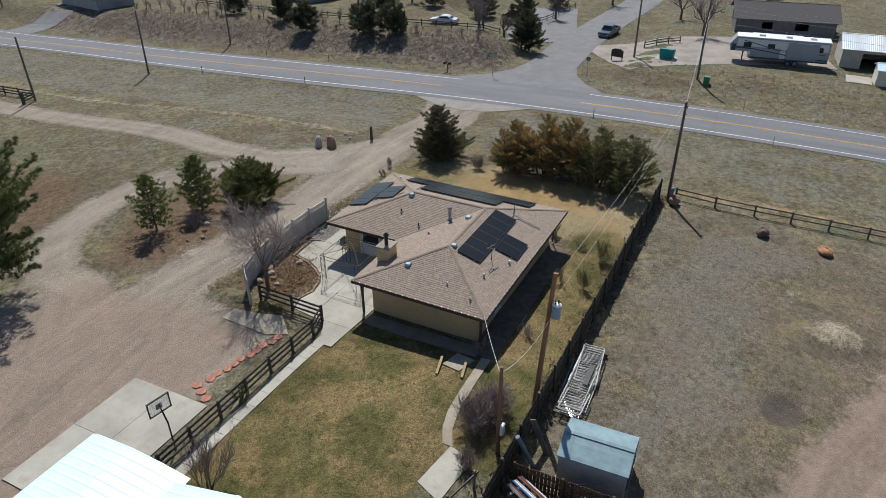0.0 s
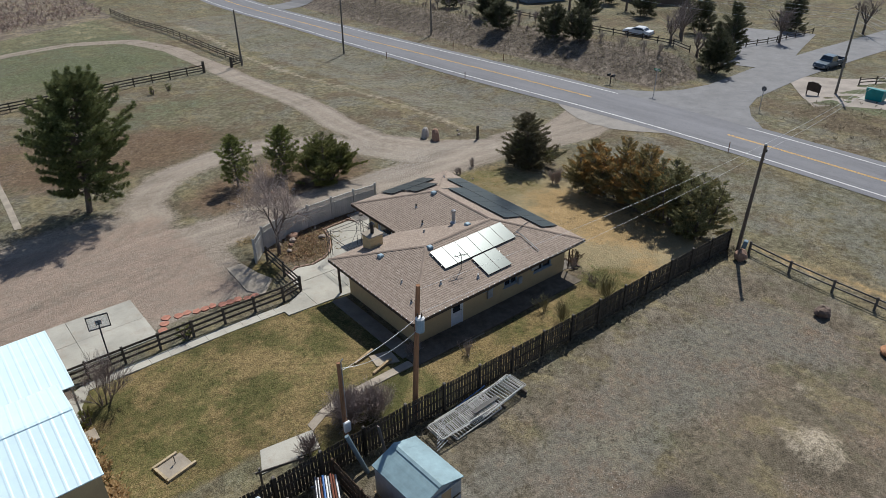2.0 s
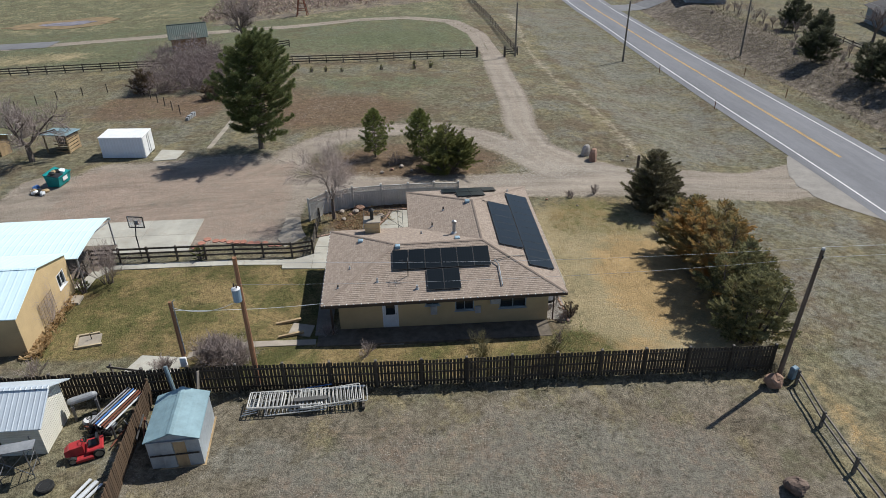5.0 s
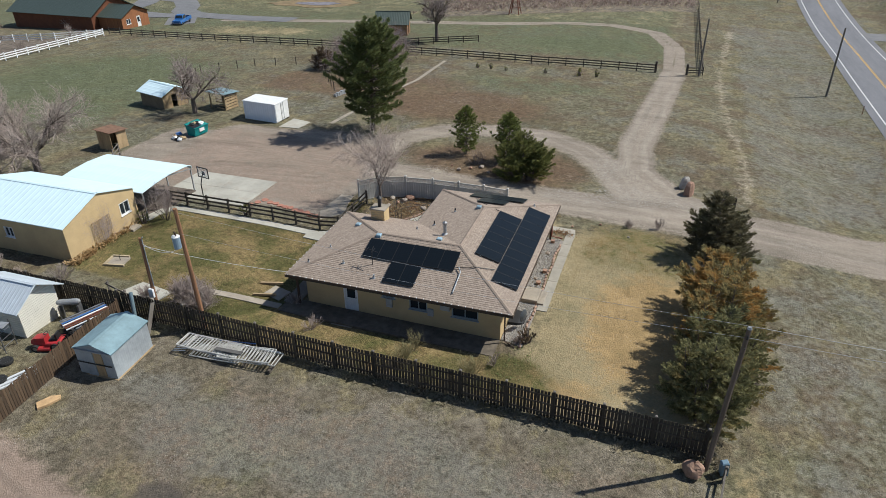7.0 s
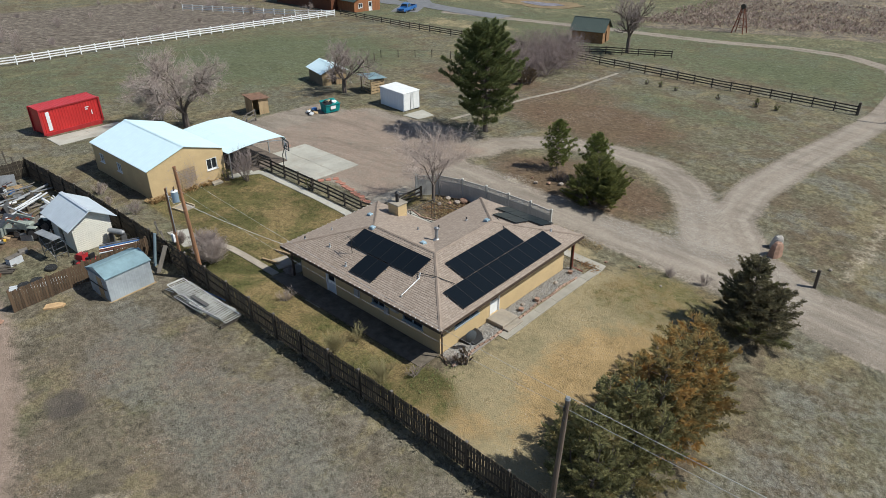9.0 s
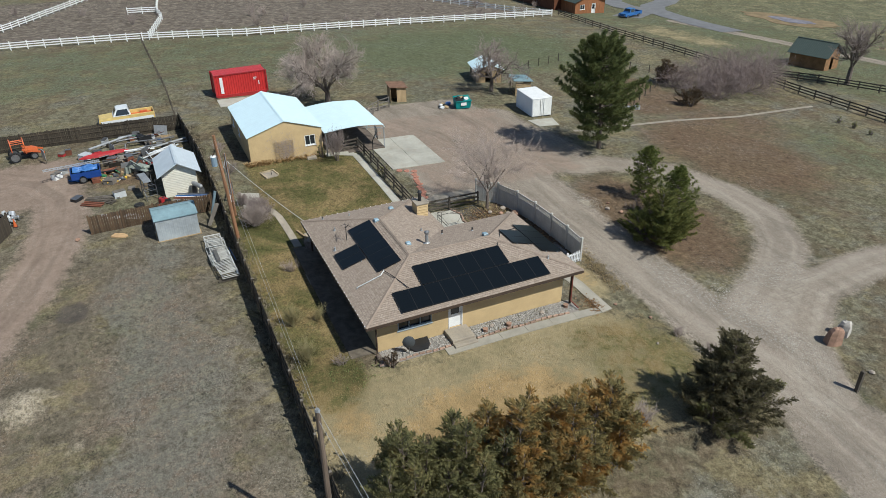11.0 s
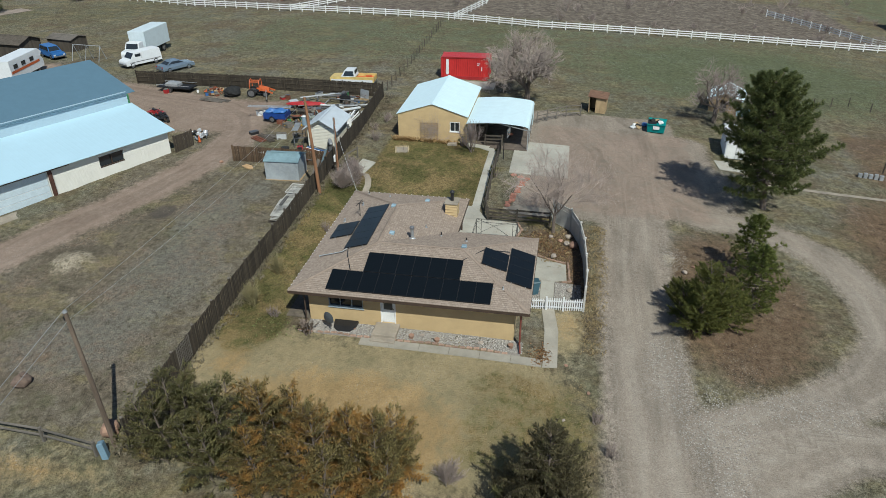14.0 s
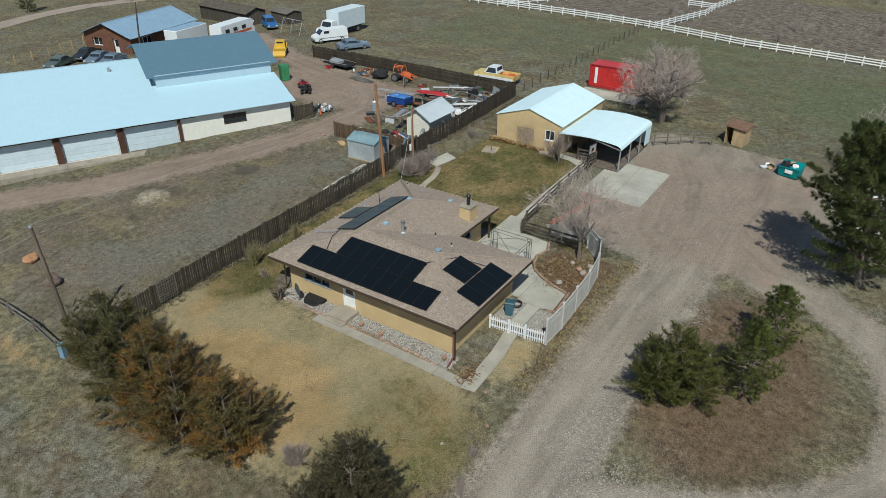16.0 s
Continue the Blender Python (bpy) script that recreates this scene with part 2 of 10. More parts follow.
# ---- mesh building ----
class Mesh:
    """Collects faces of one part."""

    def __init__(self):
        self.v, self.f, self.uv = [], [], []

    def add(self, verts, faces):
        k = len(self.v)
        self.v += [tuple(p) for p in verts]
        self.f += [tuple(k + i for i in f) for f in faces]
        return self

    def box(self, x0, x1, y0, y1, z0, z1, m=None, bevel=0.0):
        """A box; with bevel, its upper edges are chamfered."""
        b = bevel
        if b:
            p = [(x0, y0, z0), (x1, y0, z0), (x1, y1, z0), (x0, y1, z0), (x0, y0, z1 - b), (x1, y0, z1 - b), (x1, y1, z1 - b), (x0, y1, z1 - b),
                 (x0 + b, y0 + b, z1), (x1 - b, y0 + b, z1), (x1 - b, y1 - b, z1), (x0 + b, y1 - b, z1)]
            f = [(3, 2, 1, 0), (0, 1, 5, 4), (1, 2, 6, 5), (2, 3, 7, 6), (3, 0, 4, 7), (4, 5, 9, 8), (5, 6, 10, 9), (6, 7, 11, 10), (7, 4, 8, 11), (8, 9, 10, 11)]
        else:
            p = [(x0, y0, z0), (x1, y0, z0), (x1, y1, z0), (x0, y1, z0), (x0, y0, z1), (x1, y0, z1), (x1, y1, z1), (x0, y1, z1)]
            f = [(3, 2, 1, 0), (0, 1, 5, 4), (1, 2, 6, 5), (2, 3, 7, 6), (3, 0, 4, 7), (4, 5, 6, 7)]
        if m:
            p = [m @ Vector(q) for q in p]
        return self.add(p, f)

    def tube(self, a, b, r0, r1=None, n=6, caps=True):
        """A tapered round bar from a to b."""
        a, b = Vector(a), Vector(b)
        r1 = r0 if r1 is None else r1
        d = (b - a).normalized()
        u = d.orthogonal().normalized()
        w = d.cross(u)
        ring = [(math.cos(2 * math.pi * i / n), math.sin(2 * math.pi * i / n)) for i in range(n)]
        p = [a + r0 * (c * u + s * w) for c, s in ring] + [b + r1 * (c * u + s * w) for c, s in ring]
        f = [(i, (i + 1) % n, n + (i + 1) % n, n + i) for i in range(n)]
        if caps:
            f += [tuple(reversed(range(n))), tuple(range(n, 2 * n))]
        return self.add(p, f)

    def beam(self, a, b, w, h):
        """A squared bar from a to b, w across and h high."""
        a, b = Vector(a), Vector(b)
        d = (b - a).normalized()
        s = d.cross(Vector((0, 0, 1)))
        s = s.normalized() if s.length > 1e-4 else Vector((1, 0, 0))
        u = s.cross(d)
        p = [q + s * (i * w / 2) + u * (j * h / 2) for q in (a, b) for i, j in ((-1, -1), (1, -1), (1, 1), (-1, 1))]
        return self.add(p, [(3, 2, 1, 0), (4, 5, 6, 7), (0, 1, 5, 4), (1, 2, 6, 5), (2, 3, 7, 6), (3, 0, 4, 7)])

    def path(self, pts, r, n=5):
        """A round bar bent through points."""
        pts = [Vector(p) for p in pts]
        rings, u = [], None
        for i, p in enumerate(pts):
            d = (pts[min(i + 1, len(pts) - 1)] - pts[max(i - 1, 0)]).normalized()
            u = d.orthogonal().normalized() if u is None else (u - d * u.dot(d)).normalized()
            w = d.cross(u)
            rings.append([p + r * (math.cos(2 * math.pi * k / n) * u + math.sin(2 * math.pi * k / n) * w) for k in range(n)])
        return self.loft(rings)

    def prism(self, outline, z0, z1):
        """An upright slab over an outline (counter-clockwise)."""
        n = len(outline)
        p = [(x, y, z0) for x, y in outline] + [(x, y, z1) for x, y in outline]
        return self.add(p, [tuple(reversed(range(n))), tuple(range(n, 2 * n))] + [(i, (i + 1) % n, n + (i + 1) % n, n + i) for i in range(n)])

    def side(self, outline, y0, y1):
        """A solid whose profile lies in x-z, from y0 to y1."""
        n = len(outline)
        p = [(x, y0, z) for x, z in outline] + [(x, y1, z) for x, z in outline]
        return self.add(p, [tuple(range(n)), tuple(reversed(range(n, 2 * n)))] + [((i + 1) % n, i, n + i, n + (i + 1) % n) for i in range(n)])

    def loft(self, rings, closed_ends=True):
        """Skins a row of rings with the same number of points."""
        n = len(rings[0])
        p = [q for r in rings for q in r]
        f = [(k * n + i, k * n + (i + 1) % n, (k + 1) * n + (i + 1) % n, (k + 1) * n + i) for k in range(len(rings) - 1) for i in range(n)]
        if closed_ends:
            f += [tuple(reversed(range(n))), tuple(range((len(rings) - 1) * n, len(rings) * n))]
        return self.add(p, f)

    def data(self, name, mat, smooth=False):
        me = bpy.data.meshes.new(name)
        me.from_pydata(self.v, [], self.f)
        me.materials.append(mat)
        if smooth:
            me.polygons.foreach_set("use_smooth", [True] * len(me.polygons))
        me.update()
        return me


def part(name, mesh, mat, parent=None, label="", smooth=False, at=None):
    """Links a Mesh (or ready mesh data) as one object under its thing."""
    data = mesh.data(name, mat, smooth) if isinstance(mesh, Mesh) else mesh
    ob = new(name, data)
    if parent:
        ob.parent = parent
    if at is not None:
        ob.matrix_basis = at
    return tagged(ob, label=label)


def thing(name, label, category, x, y, turn=0.0, z=None, group="", kind=""):
    ob = new(name)
    ob.empty_display_size = 0.3
    ob.matrix_basis = pose(x, y, ground_z(x, y) if z is None else z, 0, 0, turn)
    return tagged(ob, label, category, group, kind)


rnd = random.Random(7)


# ---- the lie of the land ----
def land(x, y):
    """Height of the ground: a broad gentle dome, flat under the house, with a bank beyond the road."""
    x, y = np.asarray(x, float), np.asarray(y, float)
    u, v = np.tanh(x / 90.0) * 1.8, np.tanh(y / 100.0) * 2.0
    z = 0.521 - 1.202 * u - 0.922 * v - 1.357 * u * u + 0.426 * u * v - 1.426 * v * v
    flat = np.exp(-(((x - 7.5) / 11.5) ** 2 + ((y - 6.5) / 11.5) ** 2) ** 2)
    z = z * (1 - flat)
    rise = lambda a, b, q: np.clip((q - a) / (b - a), 0, 1) ** 2 * (3 - 2 * np.clip((q - a) / (b - a), 0, 1))
    shift = np.clip((x - 72) * 0.9, 0, 24)
    bank = rise(58.5, 68, x) * (2.6 * rise(24, 31, y - shift) + 1.0 * (1 - rise(6, 13, y)))
    z = z + 0.85 * np.exp(-((x - 19) / 12) ** 2 - ((y - 46) / 13) ** 2) + 0.8 * np.exp(-((x - 18) / 25) ** 2 - ((y - 101) / 16) ** 2) - 1.1 * np.exp(-((x - 38) / 6) ** 2 - ((y - 46) / 22) ** 2)
    return z + bank + 14 * rise(110, 420, y) * rise(-40, 60, x + 0.2 * y) + 5 * rise(160, 600, -x)


def ground_z(x, y):
    return float(land(x, y))


def polyline_distance(x, y, pts):
    """How far each place lies from a line of points."""
    best = np.full(x.shape, 1e9)
    for (ax, ay), (bx, by) in zip(pts, pts[1:]):
        dx, dy = bx - ax, by - ay
        k = np.clip(((x - ax) * dx + (y - ay) * dy) / (dx * dx + dy * dy), 0, 1)
        best = np.minimum(best, np.hypot(x - ax - k * dx, y - ay - k * dy))
    return best


def band(x, y, pts, half, soft=0.8):
    return np.clip((half + soft - polyline_distance(x, y, pts)) / (2 * soft), 0, 1)


def rect(x, y, x0, x1, y0, y1, soft=0.6):
    return np.clip((x - x0) / soft + 0.5, 0, 1) * np.clip((x1 - x) / soft + 0.5, 0, 1) * np.clip((y - y0) / soft + 0.5, 0, 1) * np.clip((y1 - y) / soft + 0.5, 0, 1)


def blob(x, y, cx, cy, rx, ry):
    return np.clip(1.3 - np.hypot((x - cx) / rx, (y - cy) / ry), 0, 1)


DRIVE = [(45, 21), (36, 21.2), (28, 21.6), (20, 21.6), (9, 21.4), (2, 21.5), (-5, 22), (-12, 22.5)]
LANE = [(27, 22.8), (22, 26), (18.8, 31), (18.2, 37), (19.0, 46), (19.6, 60), (20.5, 74)]
LANE_FAR = [(20.5, 74), (19.8, 90), (16.2, 100.5), (8, 106), (-1, 106), (-12, 102.5), (-25, 101), (-52, 98), (-70, 96)]
LOOP = [(-5.5, 27), (-5, 31), (-1.5, 35.6), (4, 37.2), (9, 36.8), (13.5, 34), (16.5, 30), (19, 25)]
TRACK = [(45, -42), (26, -33), (17, -28.5), (11, -24), (5.2, -21.6), (-0.8, -18.7), (-6, -17.2), (-11, -16.4), (-16, -16.6), (-20, -18.5), (-23, -22.5), (-24.8, -29), (-29, -42), (-36, -55)]


YARD_LINES = ([(-2, 21.5), (-10, 20.5), (-18, 18.8), (-24, 16)], [(-5, 23.5), (-12, 23.2), (-19, 24), (-25, 23.6), (-28, 22)], [(-5, 31), (-7.5, 27.5), (-11, 24), (-16, 21), (-22, 18.2), (-25, 17)], [(-8, 19), (-13, 18.2), (-17, 17.6)])


def grid_lines(lo, hi, a, b, step):
    out = [a + i * step for i in range(int((b - a) / step) + 1)]
    s, q = step, out[-1]
    while q < hi:
        s *= 1.25
        q += s
        out.append(q)
    s, q = step, out[0]
    while q > lo:
        s *= 1.25
        q -= s
        out.insert(0, q)
    return np.array(out)


def build_ground():
    xs, ys = grid_lines(-1500, 1500, -92, 96, 0.6), grid_lines(-1500, 1500, -62, 128, 0.6)
    X, Y = np.meshgrid(xs, ys)
    Z = land(X, Y)
    # ruts, tufts and hummocks
    field = np.sin(X * 1.7 + 2 * np.sin(Y * 0.6)) * np.sin(Y * 1.9 + 1.5 * np.sin(X * 0.45))
    calm = np.maximum.reduce([rect(X, Y, -2, 17, -2, 17), rect(X, Y, -20, -9, 10, 18), band(X, Y, [(45.3, -900), (45.3, 900)], 9), band(X, Y, [(50, 18), (130, 18)], 7)])
    Z = Z + 0.035 * field * (1 - calm)
    # spoil heaps and a shallow pit on the rough plot
    Z += 0.5 * np.exp(-((X - 10.4) / 1.4) ** 2 - ((Y + 17.9) / 1.7) ** 2) + 0.35 * np.exp(-((X - 5.4) / 1.6) ** 2 - ((Y + 15.6) / 1.2) ** 2)
    Z -= 0.25 * np.exp(-((X - 2.2) / 1.0) ** 2 - ((Y + 15.6) / 0.8) ** 2)
    n, m = len(xs), len(ys)
    idx = np.arange(n * m).reshape(m, n)
    quads = np.stack([idx[:-1, :-1], idx[:-1, 1:], idx[1:, 1:], idx[1:, :-1]], -1).reshape(-1, 4)
    me = bpy.data.meshes.new("ground")
    me.from_pydata(np.stack([X, Y, Z], -1).reshape(-1, 3).tolist(), [], quads.tolist())
    me.polygons.foreach_set("use_smooth", [True] * len(me.polygons))
    gravel = np.maximum.reduce([band(X, Y, DRIVE, 2.6, 1.4), band(X, Y, LANE, 1.8, 1.0), np.clip(1.5 - np.abs(polyline_distance(X, Y, LANE_FAR) - 0.85) / 0.75, 0, 1), band(X, Y, LOOP, 1.9, 1.6), blob(X, Y, 20.5, 25.5, 4.5, 3.5),  rect(X, Y, -24, -4.5, 18, 30, 3.0),
                                rect(X, Y, -20, -3, 12.0, 20, 1.5), rect(X, Y, -29, -18, 12, 27, 2.0), blob(X, Y, -11, 27, 9, 5), band(X, Y, [(45.3, 24), (38, 21.4), (30, 21.6)], 3.4)])
    gravel = np.where(rect(X, Y, -30, -1, -6, 10.6) > 0.5, 0, gravel)
    track = np.maximum.reduce([rect(X, Y, -25, -3.5, 12.2, 29, 3.0) * 0.56, band(X, Y, TRACK, 2.1, 1.6), rect(X, Y, -26, -14, -36, -14, 4) * 0.8])
    lawn = np.maximum.reduce([rect(X, Y, -17, 0.5, -1.3, 9.3, 1.6), rect(X, Y, -9, 15.5, -4.6, -0.4, 1.6) * 0.72, blob(X, Y, 14.8, -2.5, 3.4, 2.8), rect(X, Y, 15.4, 25, 10.5, 19.5, 4.0) * 0.56, band(X, Y, [(16.3, -3), (16.4, 12)], 0.5, 0.9) * 0.55, band(X, Y, [(16, 17.6), (25, 18.2)], 0.8, 0.9) * 0.55, blob(X, Y, -3, 14.2, 2.4, 2.0)])
    dry = np.maximum(rect(X, Y, 14.6, 25.5, -5.0, 18.0, 5.0) * (0.9 + 0.1 * np.sin(X * 0.7) * np.sin(Y * 0.5)), rect(X, Y, 9, 16, -4.6, -1.5, 2.0) * 0.3)
    dry = np.maximum(dry, blob(X, Y, 12, 16.9, 3.6, 1.5) * 0.75)
    dry = np.maximum(dry, band(X, Y, [(27.2, -5), (27.8, -12), (28.2, -26)], 1.2, 2.0) * 0.7)
    soil = np.maximum.reduce([blob(X, Y, -3, 45, 14, 9) * 0.9, blob(X, Y, -10, 52, 10, 12) * 0.6, rect(X, Y, -32, -14.5, 43.5, 56, 4) * 0.62, blob(X, Y, -33, 46, 9, 12) * 0.4, rect(X, Y, -1.2, 9.4, 16.0, 18.2, 1.2), blob(X, Y, 1.8, 15.2, 3.2, 2.6), blob(X, Y, 6.2, 27.6, 10.5, 6.2),
                              rect(X, Y, -6, 25, -23, -5, 6) * 0.42, blob(X, Y, -9.5, 12.8, 1.4, 0.9) * 0.9, band(X, Y, [(-9, 12.3), (-4, 11.4)], 0.6, 0.6) * 0.5, blob(X, Y, -20, -11, 7, 6) * 0.7, blob(X, Y, -22, 26.5, 4, 2.2) * 0.55, blob(X, Y, -16, 28.5, 3.5, 1.6) * 0.5, blob(X, Y, -19, 22, 2.5, 1.5) * 0.4])
    pale = np.maximum.reduce([blob(X, Y, 10.4, -17.9, 2.2, 2.4) * 0.66, blob(X, Y, 14.5, -15.5, 1.0, 1.6) * 0.5, blob(X, Y, 1.7, 24, 1.2, 0.7) * 0.7, band(X, Y, [(28.5, 28), (28.6, 36), (27.2, 50), (26.6, 72), (29, 110)], 0.9, 1.5) * 0.66, band(X, Y, [(56, -60), (56, 10)], 0.6, 1.2) * 0.6, band(X, Y, [(39.5, -60), (40, 16)], 0.8, 2.0) * 0.35])
    rough = np.maximum(rect(X, Y, 59, 69, 25, 128, 2.0), rect(X, Y, -130, -84, -62, 70, 4) * 0.8)
    rough = np.maximum(rough, np.clip((Y - np.clip(119 + 0.5 * X, 100, 128)) / 4, 0, 1) * np.clip((24 - X) / 3, 0, 1) * np.clip((X + 34) / 8, 0, 1))
    dry = np.maximum(dry, blob(X, Y, -56, 85, 24, 8) * 0.55)
    dry = np.maximum(dry, np.clip((Y - 104) / 6, 0, 1) * np.clip((30 - X) / 10, 0, 1) * 0.4)
    rough = np.maximum(rough, np.clip((Y - 150) / 20, 0, 1) * np.clip((X + 40) / 20, 0, 1))
    green = np.maximum.reduce([np.clip((Y - 72) / 8, 0, 1) * np.clip((24 - X) / 6, 0, 1) * 0.55, rect(X, Y, -80, -44, -40, 60, 12) * 0.5, blob(X, Y, 3, 58, 22, 9) * 0.5, blob(X, Y, -55, 40, 26, 32) * 0.8, blob(X, Y, 5, 88, 20, 10) * 0.8, blob(X, Y, 26, -19, 3, 6) * 0.5, blob(X, Y, -40, 85, 30, 14) * 0.6, blob(X, Y, 24, 64, 4, 16) * 0.4, rect(X, Y, 66, 86, -2, 10, 3) * 0.6])
    # dark patches on the gravel yard, in the pit and beside it
    darker = np.maximum.reduce([blob(X, Y, -17, 27.5, 4, 1.8) * 0.45, blob(X, Y, -12, 25.5, 2.5, 1.2) * 0.35, blob(X, Y, -24, 22, 2.2, 3) * 0.4, blob(X, Y, 2.2, -15.6, 1.5, 1.1), blob(X, Y, 5.6, -15.6, 2.0, 1.3) * 0.35, blob(X, Y, -27, 24.2, 2.5, 1.6) * 0.5, blob(X, Y, -20, 24.5, 3.5, 1.8) * 0.3])
    grit = np.maximum.reduce([blob(X, Y, 11, -10.5, 9, 4.0), blob(X, Y, 2.5, -11.5, 5.5, 3.2), blob(X, Y, 18.5, -12.5, 4, 5) * 0.9, blob(X, Y, -2.5, -9.5, 3.2, 2.0) * 0.8, rect(X, Y, 29, 44, -60, 17, 4) * 0.5, rect(X, Y, 28.5, 44, 26, 120, 3) * 0.55])
    tawny = np.maximum.reduce([band(X, Y, [(27.2, -5), (27.8, -12), (28.2, -26)], 1.0, 1.6) * 0.75, blob(X, Y, 21.8, 5.5, 4.8, 8.5) * 0.88, blob(X, Y, 18, -2.2, 3.5, 2.0) * 0.6, blob(X, Y, 11.5, 17.0, 2.6, 1.3) * 0.45])
    wheels = np.zeros_like(X)
    for line, much in ((DRIVE, 0.8), (LANE, 1.0), (LOOP, 0.8)):
        d = polyline_distance(X, Y, line)
        wheels = np.maximum(wheels, much * np.clip(1.2 - np.abs(d - 0.85) / 0.6, 0, 1))
    # lateral distance from the nearest line that wheels follow, and how strongly it shows
    lateral, worn = np.full(X.shape, 9.0), np.zeros_like(X)
    for line, reach in ((DRIVE, 2.9), (LANE, 2.0), (LOOP, 2.6), (TRACK, 2.6), *((y, 2.2) for y in YARD_LINES)):
        d = polyline_distance(X, Y, line)
        w = np.clip(1.4 - d / reach, 0, 1)
        lateral, worn = np.where(w > worn, d + 3.7 * len(line), lateral), np.maximum(worn, w)
    plot = np.maximum(rect(X, Y, -9, 25.3, -23, -5.2, 3.0) * 0.8, band(X, Y, TRACK, 3.6, 1.8) * 0.9)
    pebble = np.maximum.reduce([blob(X, Y, 14.5, 22.8, 5, 1.8), blob(X, Y, 18.3, 24.8, 4, 3.0), blob(X, Y, 16.2, 30, 2.2, 4.0) * 0.9, blob(X, Y, 1.6, 24.4, 2.2, 1.2), blob(X, Y, 22.5, 25, 4, 2.0) * 0.8, band(X, Y, DRIVE, 0.5, 0.7) * 0.55])
    for name, (r, g, b) in (("worn", (worn, plot, pebble)), ("cover", (gravel, lawn, dry)), ("soils", (soil, track, pale)), ("growth", (green, rough, wheels)), ("darker", (darker, tawny, grit))):
        at = me.attributes.new(name, "FLOAT_COLOR", "POINT")
        at.data.foreach_set("color", np.stack([r, g, b, np.ones_like(r)], -1).astype(np.float32).reshape(-1))
    me.attributes.new("lateral", "FLOAT", "POINT").data.foreach_set("value", lateral.astype(np.float32).reshape(-1))
    me.materials.append(ground_material())
    ob = new("ground", me)
    return tagged(ob, "rough dry grassland with gravel drives and a small lawn", "ground", kind="structure")


def ground_material():
    n = Nodes("ground_cover")

    def split(name):
        a = n.t.nodes.new("ShaderNodeAttribute")
        a.attribute_name = name
        s = n.t.nodes.new("ShaderNodeSeparateColor")
        n.link(a.outputs["Color"], s.inputs[0])
        return s.outputs

    big, mid, small, fine = n.noise(0.035, 5, 0.6), n.noise(0.28, 6, 0.7), n.noise(1.7, 6, 0.75), n.noise(11, 4, 0.8)
    grit = n.noise(30, 2, 0.8)
    ragged = n.calc("MULTIPLY", n.calc("SUBTRACT", n.mix(0.5, mid, small), 0.5), 1.3)

    def edge(mask, rag=1.0):
        return n.ramp(n.calc("ADD", mask, n.calc("MULTIPLY", ragged, rag)), (0.38, 0.0), (0.62, 1.0))

    # dry winter grass over brown soil
    straw = n.ramp(small, (0.34, (0.088, 0.073, 0.049)), (0.5, (0.158, 0.136, 0.093)), (0.66, (0.25, 0.218, 0.155)))
    greyish = n.ramp(small, (0.34, (0.1, 0.088, 0.072)), (0.66, (0.228, 0.207, 0.173)))
    brown = n.ramp(small, (0.3, (0.082, 0.06, 0.04)), (0.7, (0.2, 0.155, 0.11)))
    wide = n.noise(0.13, 6, 0.72)
    field = n.mix(n.ramp(wide, (0.46, 0.0), (0.56, 1.0)), straw, brown)
    field = n.mix(n.calc("MULTIPLY", n.ramp(n.mix(0.5, mid, n.noise(0.07, 4, 0.6)), (0.5, 0.0), (0.58, 1.0)), 0.8), field, greyish)
    field = n.mix(n.ramp(big, (0.48, 0.0), (0.64, 0.45)), field, n.ramp(small, (0.3, (0.072, 0.07, 0.036)), (0.7, (0.155, 0.145, 0.082))))
    cover, soils, growth, dark, ways = split("cover"), split("soils"), split("growth"), split("darker"), split("worn")
    side = n.t.nodes.new("ShaderNodeAttribute")
    side.attribute_name = "lateral"
    place = n.t.nodes.new("ShaderNodeSeparateXYZ")
    n.link(n.coord, place.inputs[0])
    along_way = n.t.nodes.new("ShaderNodeCombineXYZ")
    n.link(side.outputs["Fac"], along_way.inputs[0])
    n.link(n.calc("MULTIPLY", place.outputs[0], 0.05), along_way.inputs[1])
    n.link(n.calc("MULTIPLY", place.outputs[1], 0.05), along_way.inputs[2])
    streak = n.noise(1.5, 3, 0.55, vec=along_way.outputs[0])
    trodden = n.ramp(n.mix(0.5, mid, small), (0.36, (0.098, 0.076, 0.058)), (0.5, (0.162, 0.132, 0.105)), (0.64, (0.245, 0.203, 0.166)))
    field = n.mix(n.calc("MULTIPLY", edge(ways[1], 1.4), 0.75), field, trodden)
    yellow = n.ramp(small, (0.3, (0.165, 0.13, 0.072)), (0.7, (0.285, 0.232, 0.142)))
    field = n.mix(n.ramp(n.noise(0.37, 5, 0.72, stretch=(1, 0.6, 1)), (0.52, 0.0), (0.6, 0.62)), field, yellow)
    mossy = n.ramp(small, (0.3, (0.085, 0.08, 0.047)), (0.7, (0.17, 0.158, 0.1)))
    field = n.mix(n.ramp(n.noise(0.21, 5, 0.74), (0.54, 0.0), (0.63, 0.6)), field, mossy)
    green = n.ramp(small, (0.3, (0.072, 0.084, 0.046)), (0.7, (0.15, 0.162, 0.096)))
    field = n.mix(n.calc("MULTIPLY", edge(growth[0]), 0.8), field, green)
    bushy = n.ramp(n.noise(0.9, 6, 0.8), (0.35, (0.065, 0.05, 0.042)), (0.55, (0.19, 0.152, 0.128)), (0.7, (0.35, 0.292, 0.248)))
    grey = n.ramp(small, (0.3, (0.14, 0.128, 0.112)), (0.7, (0.225, 0.209, 0.187)))
    field = n.mix(n.calc("MULTIPLY", edge(dark[2], 1.3), 0.6), field, grey)
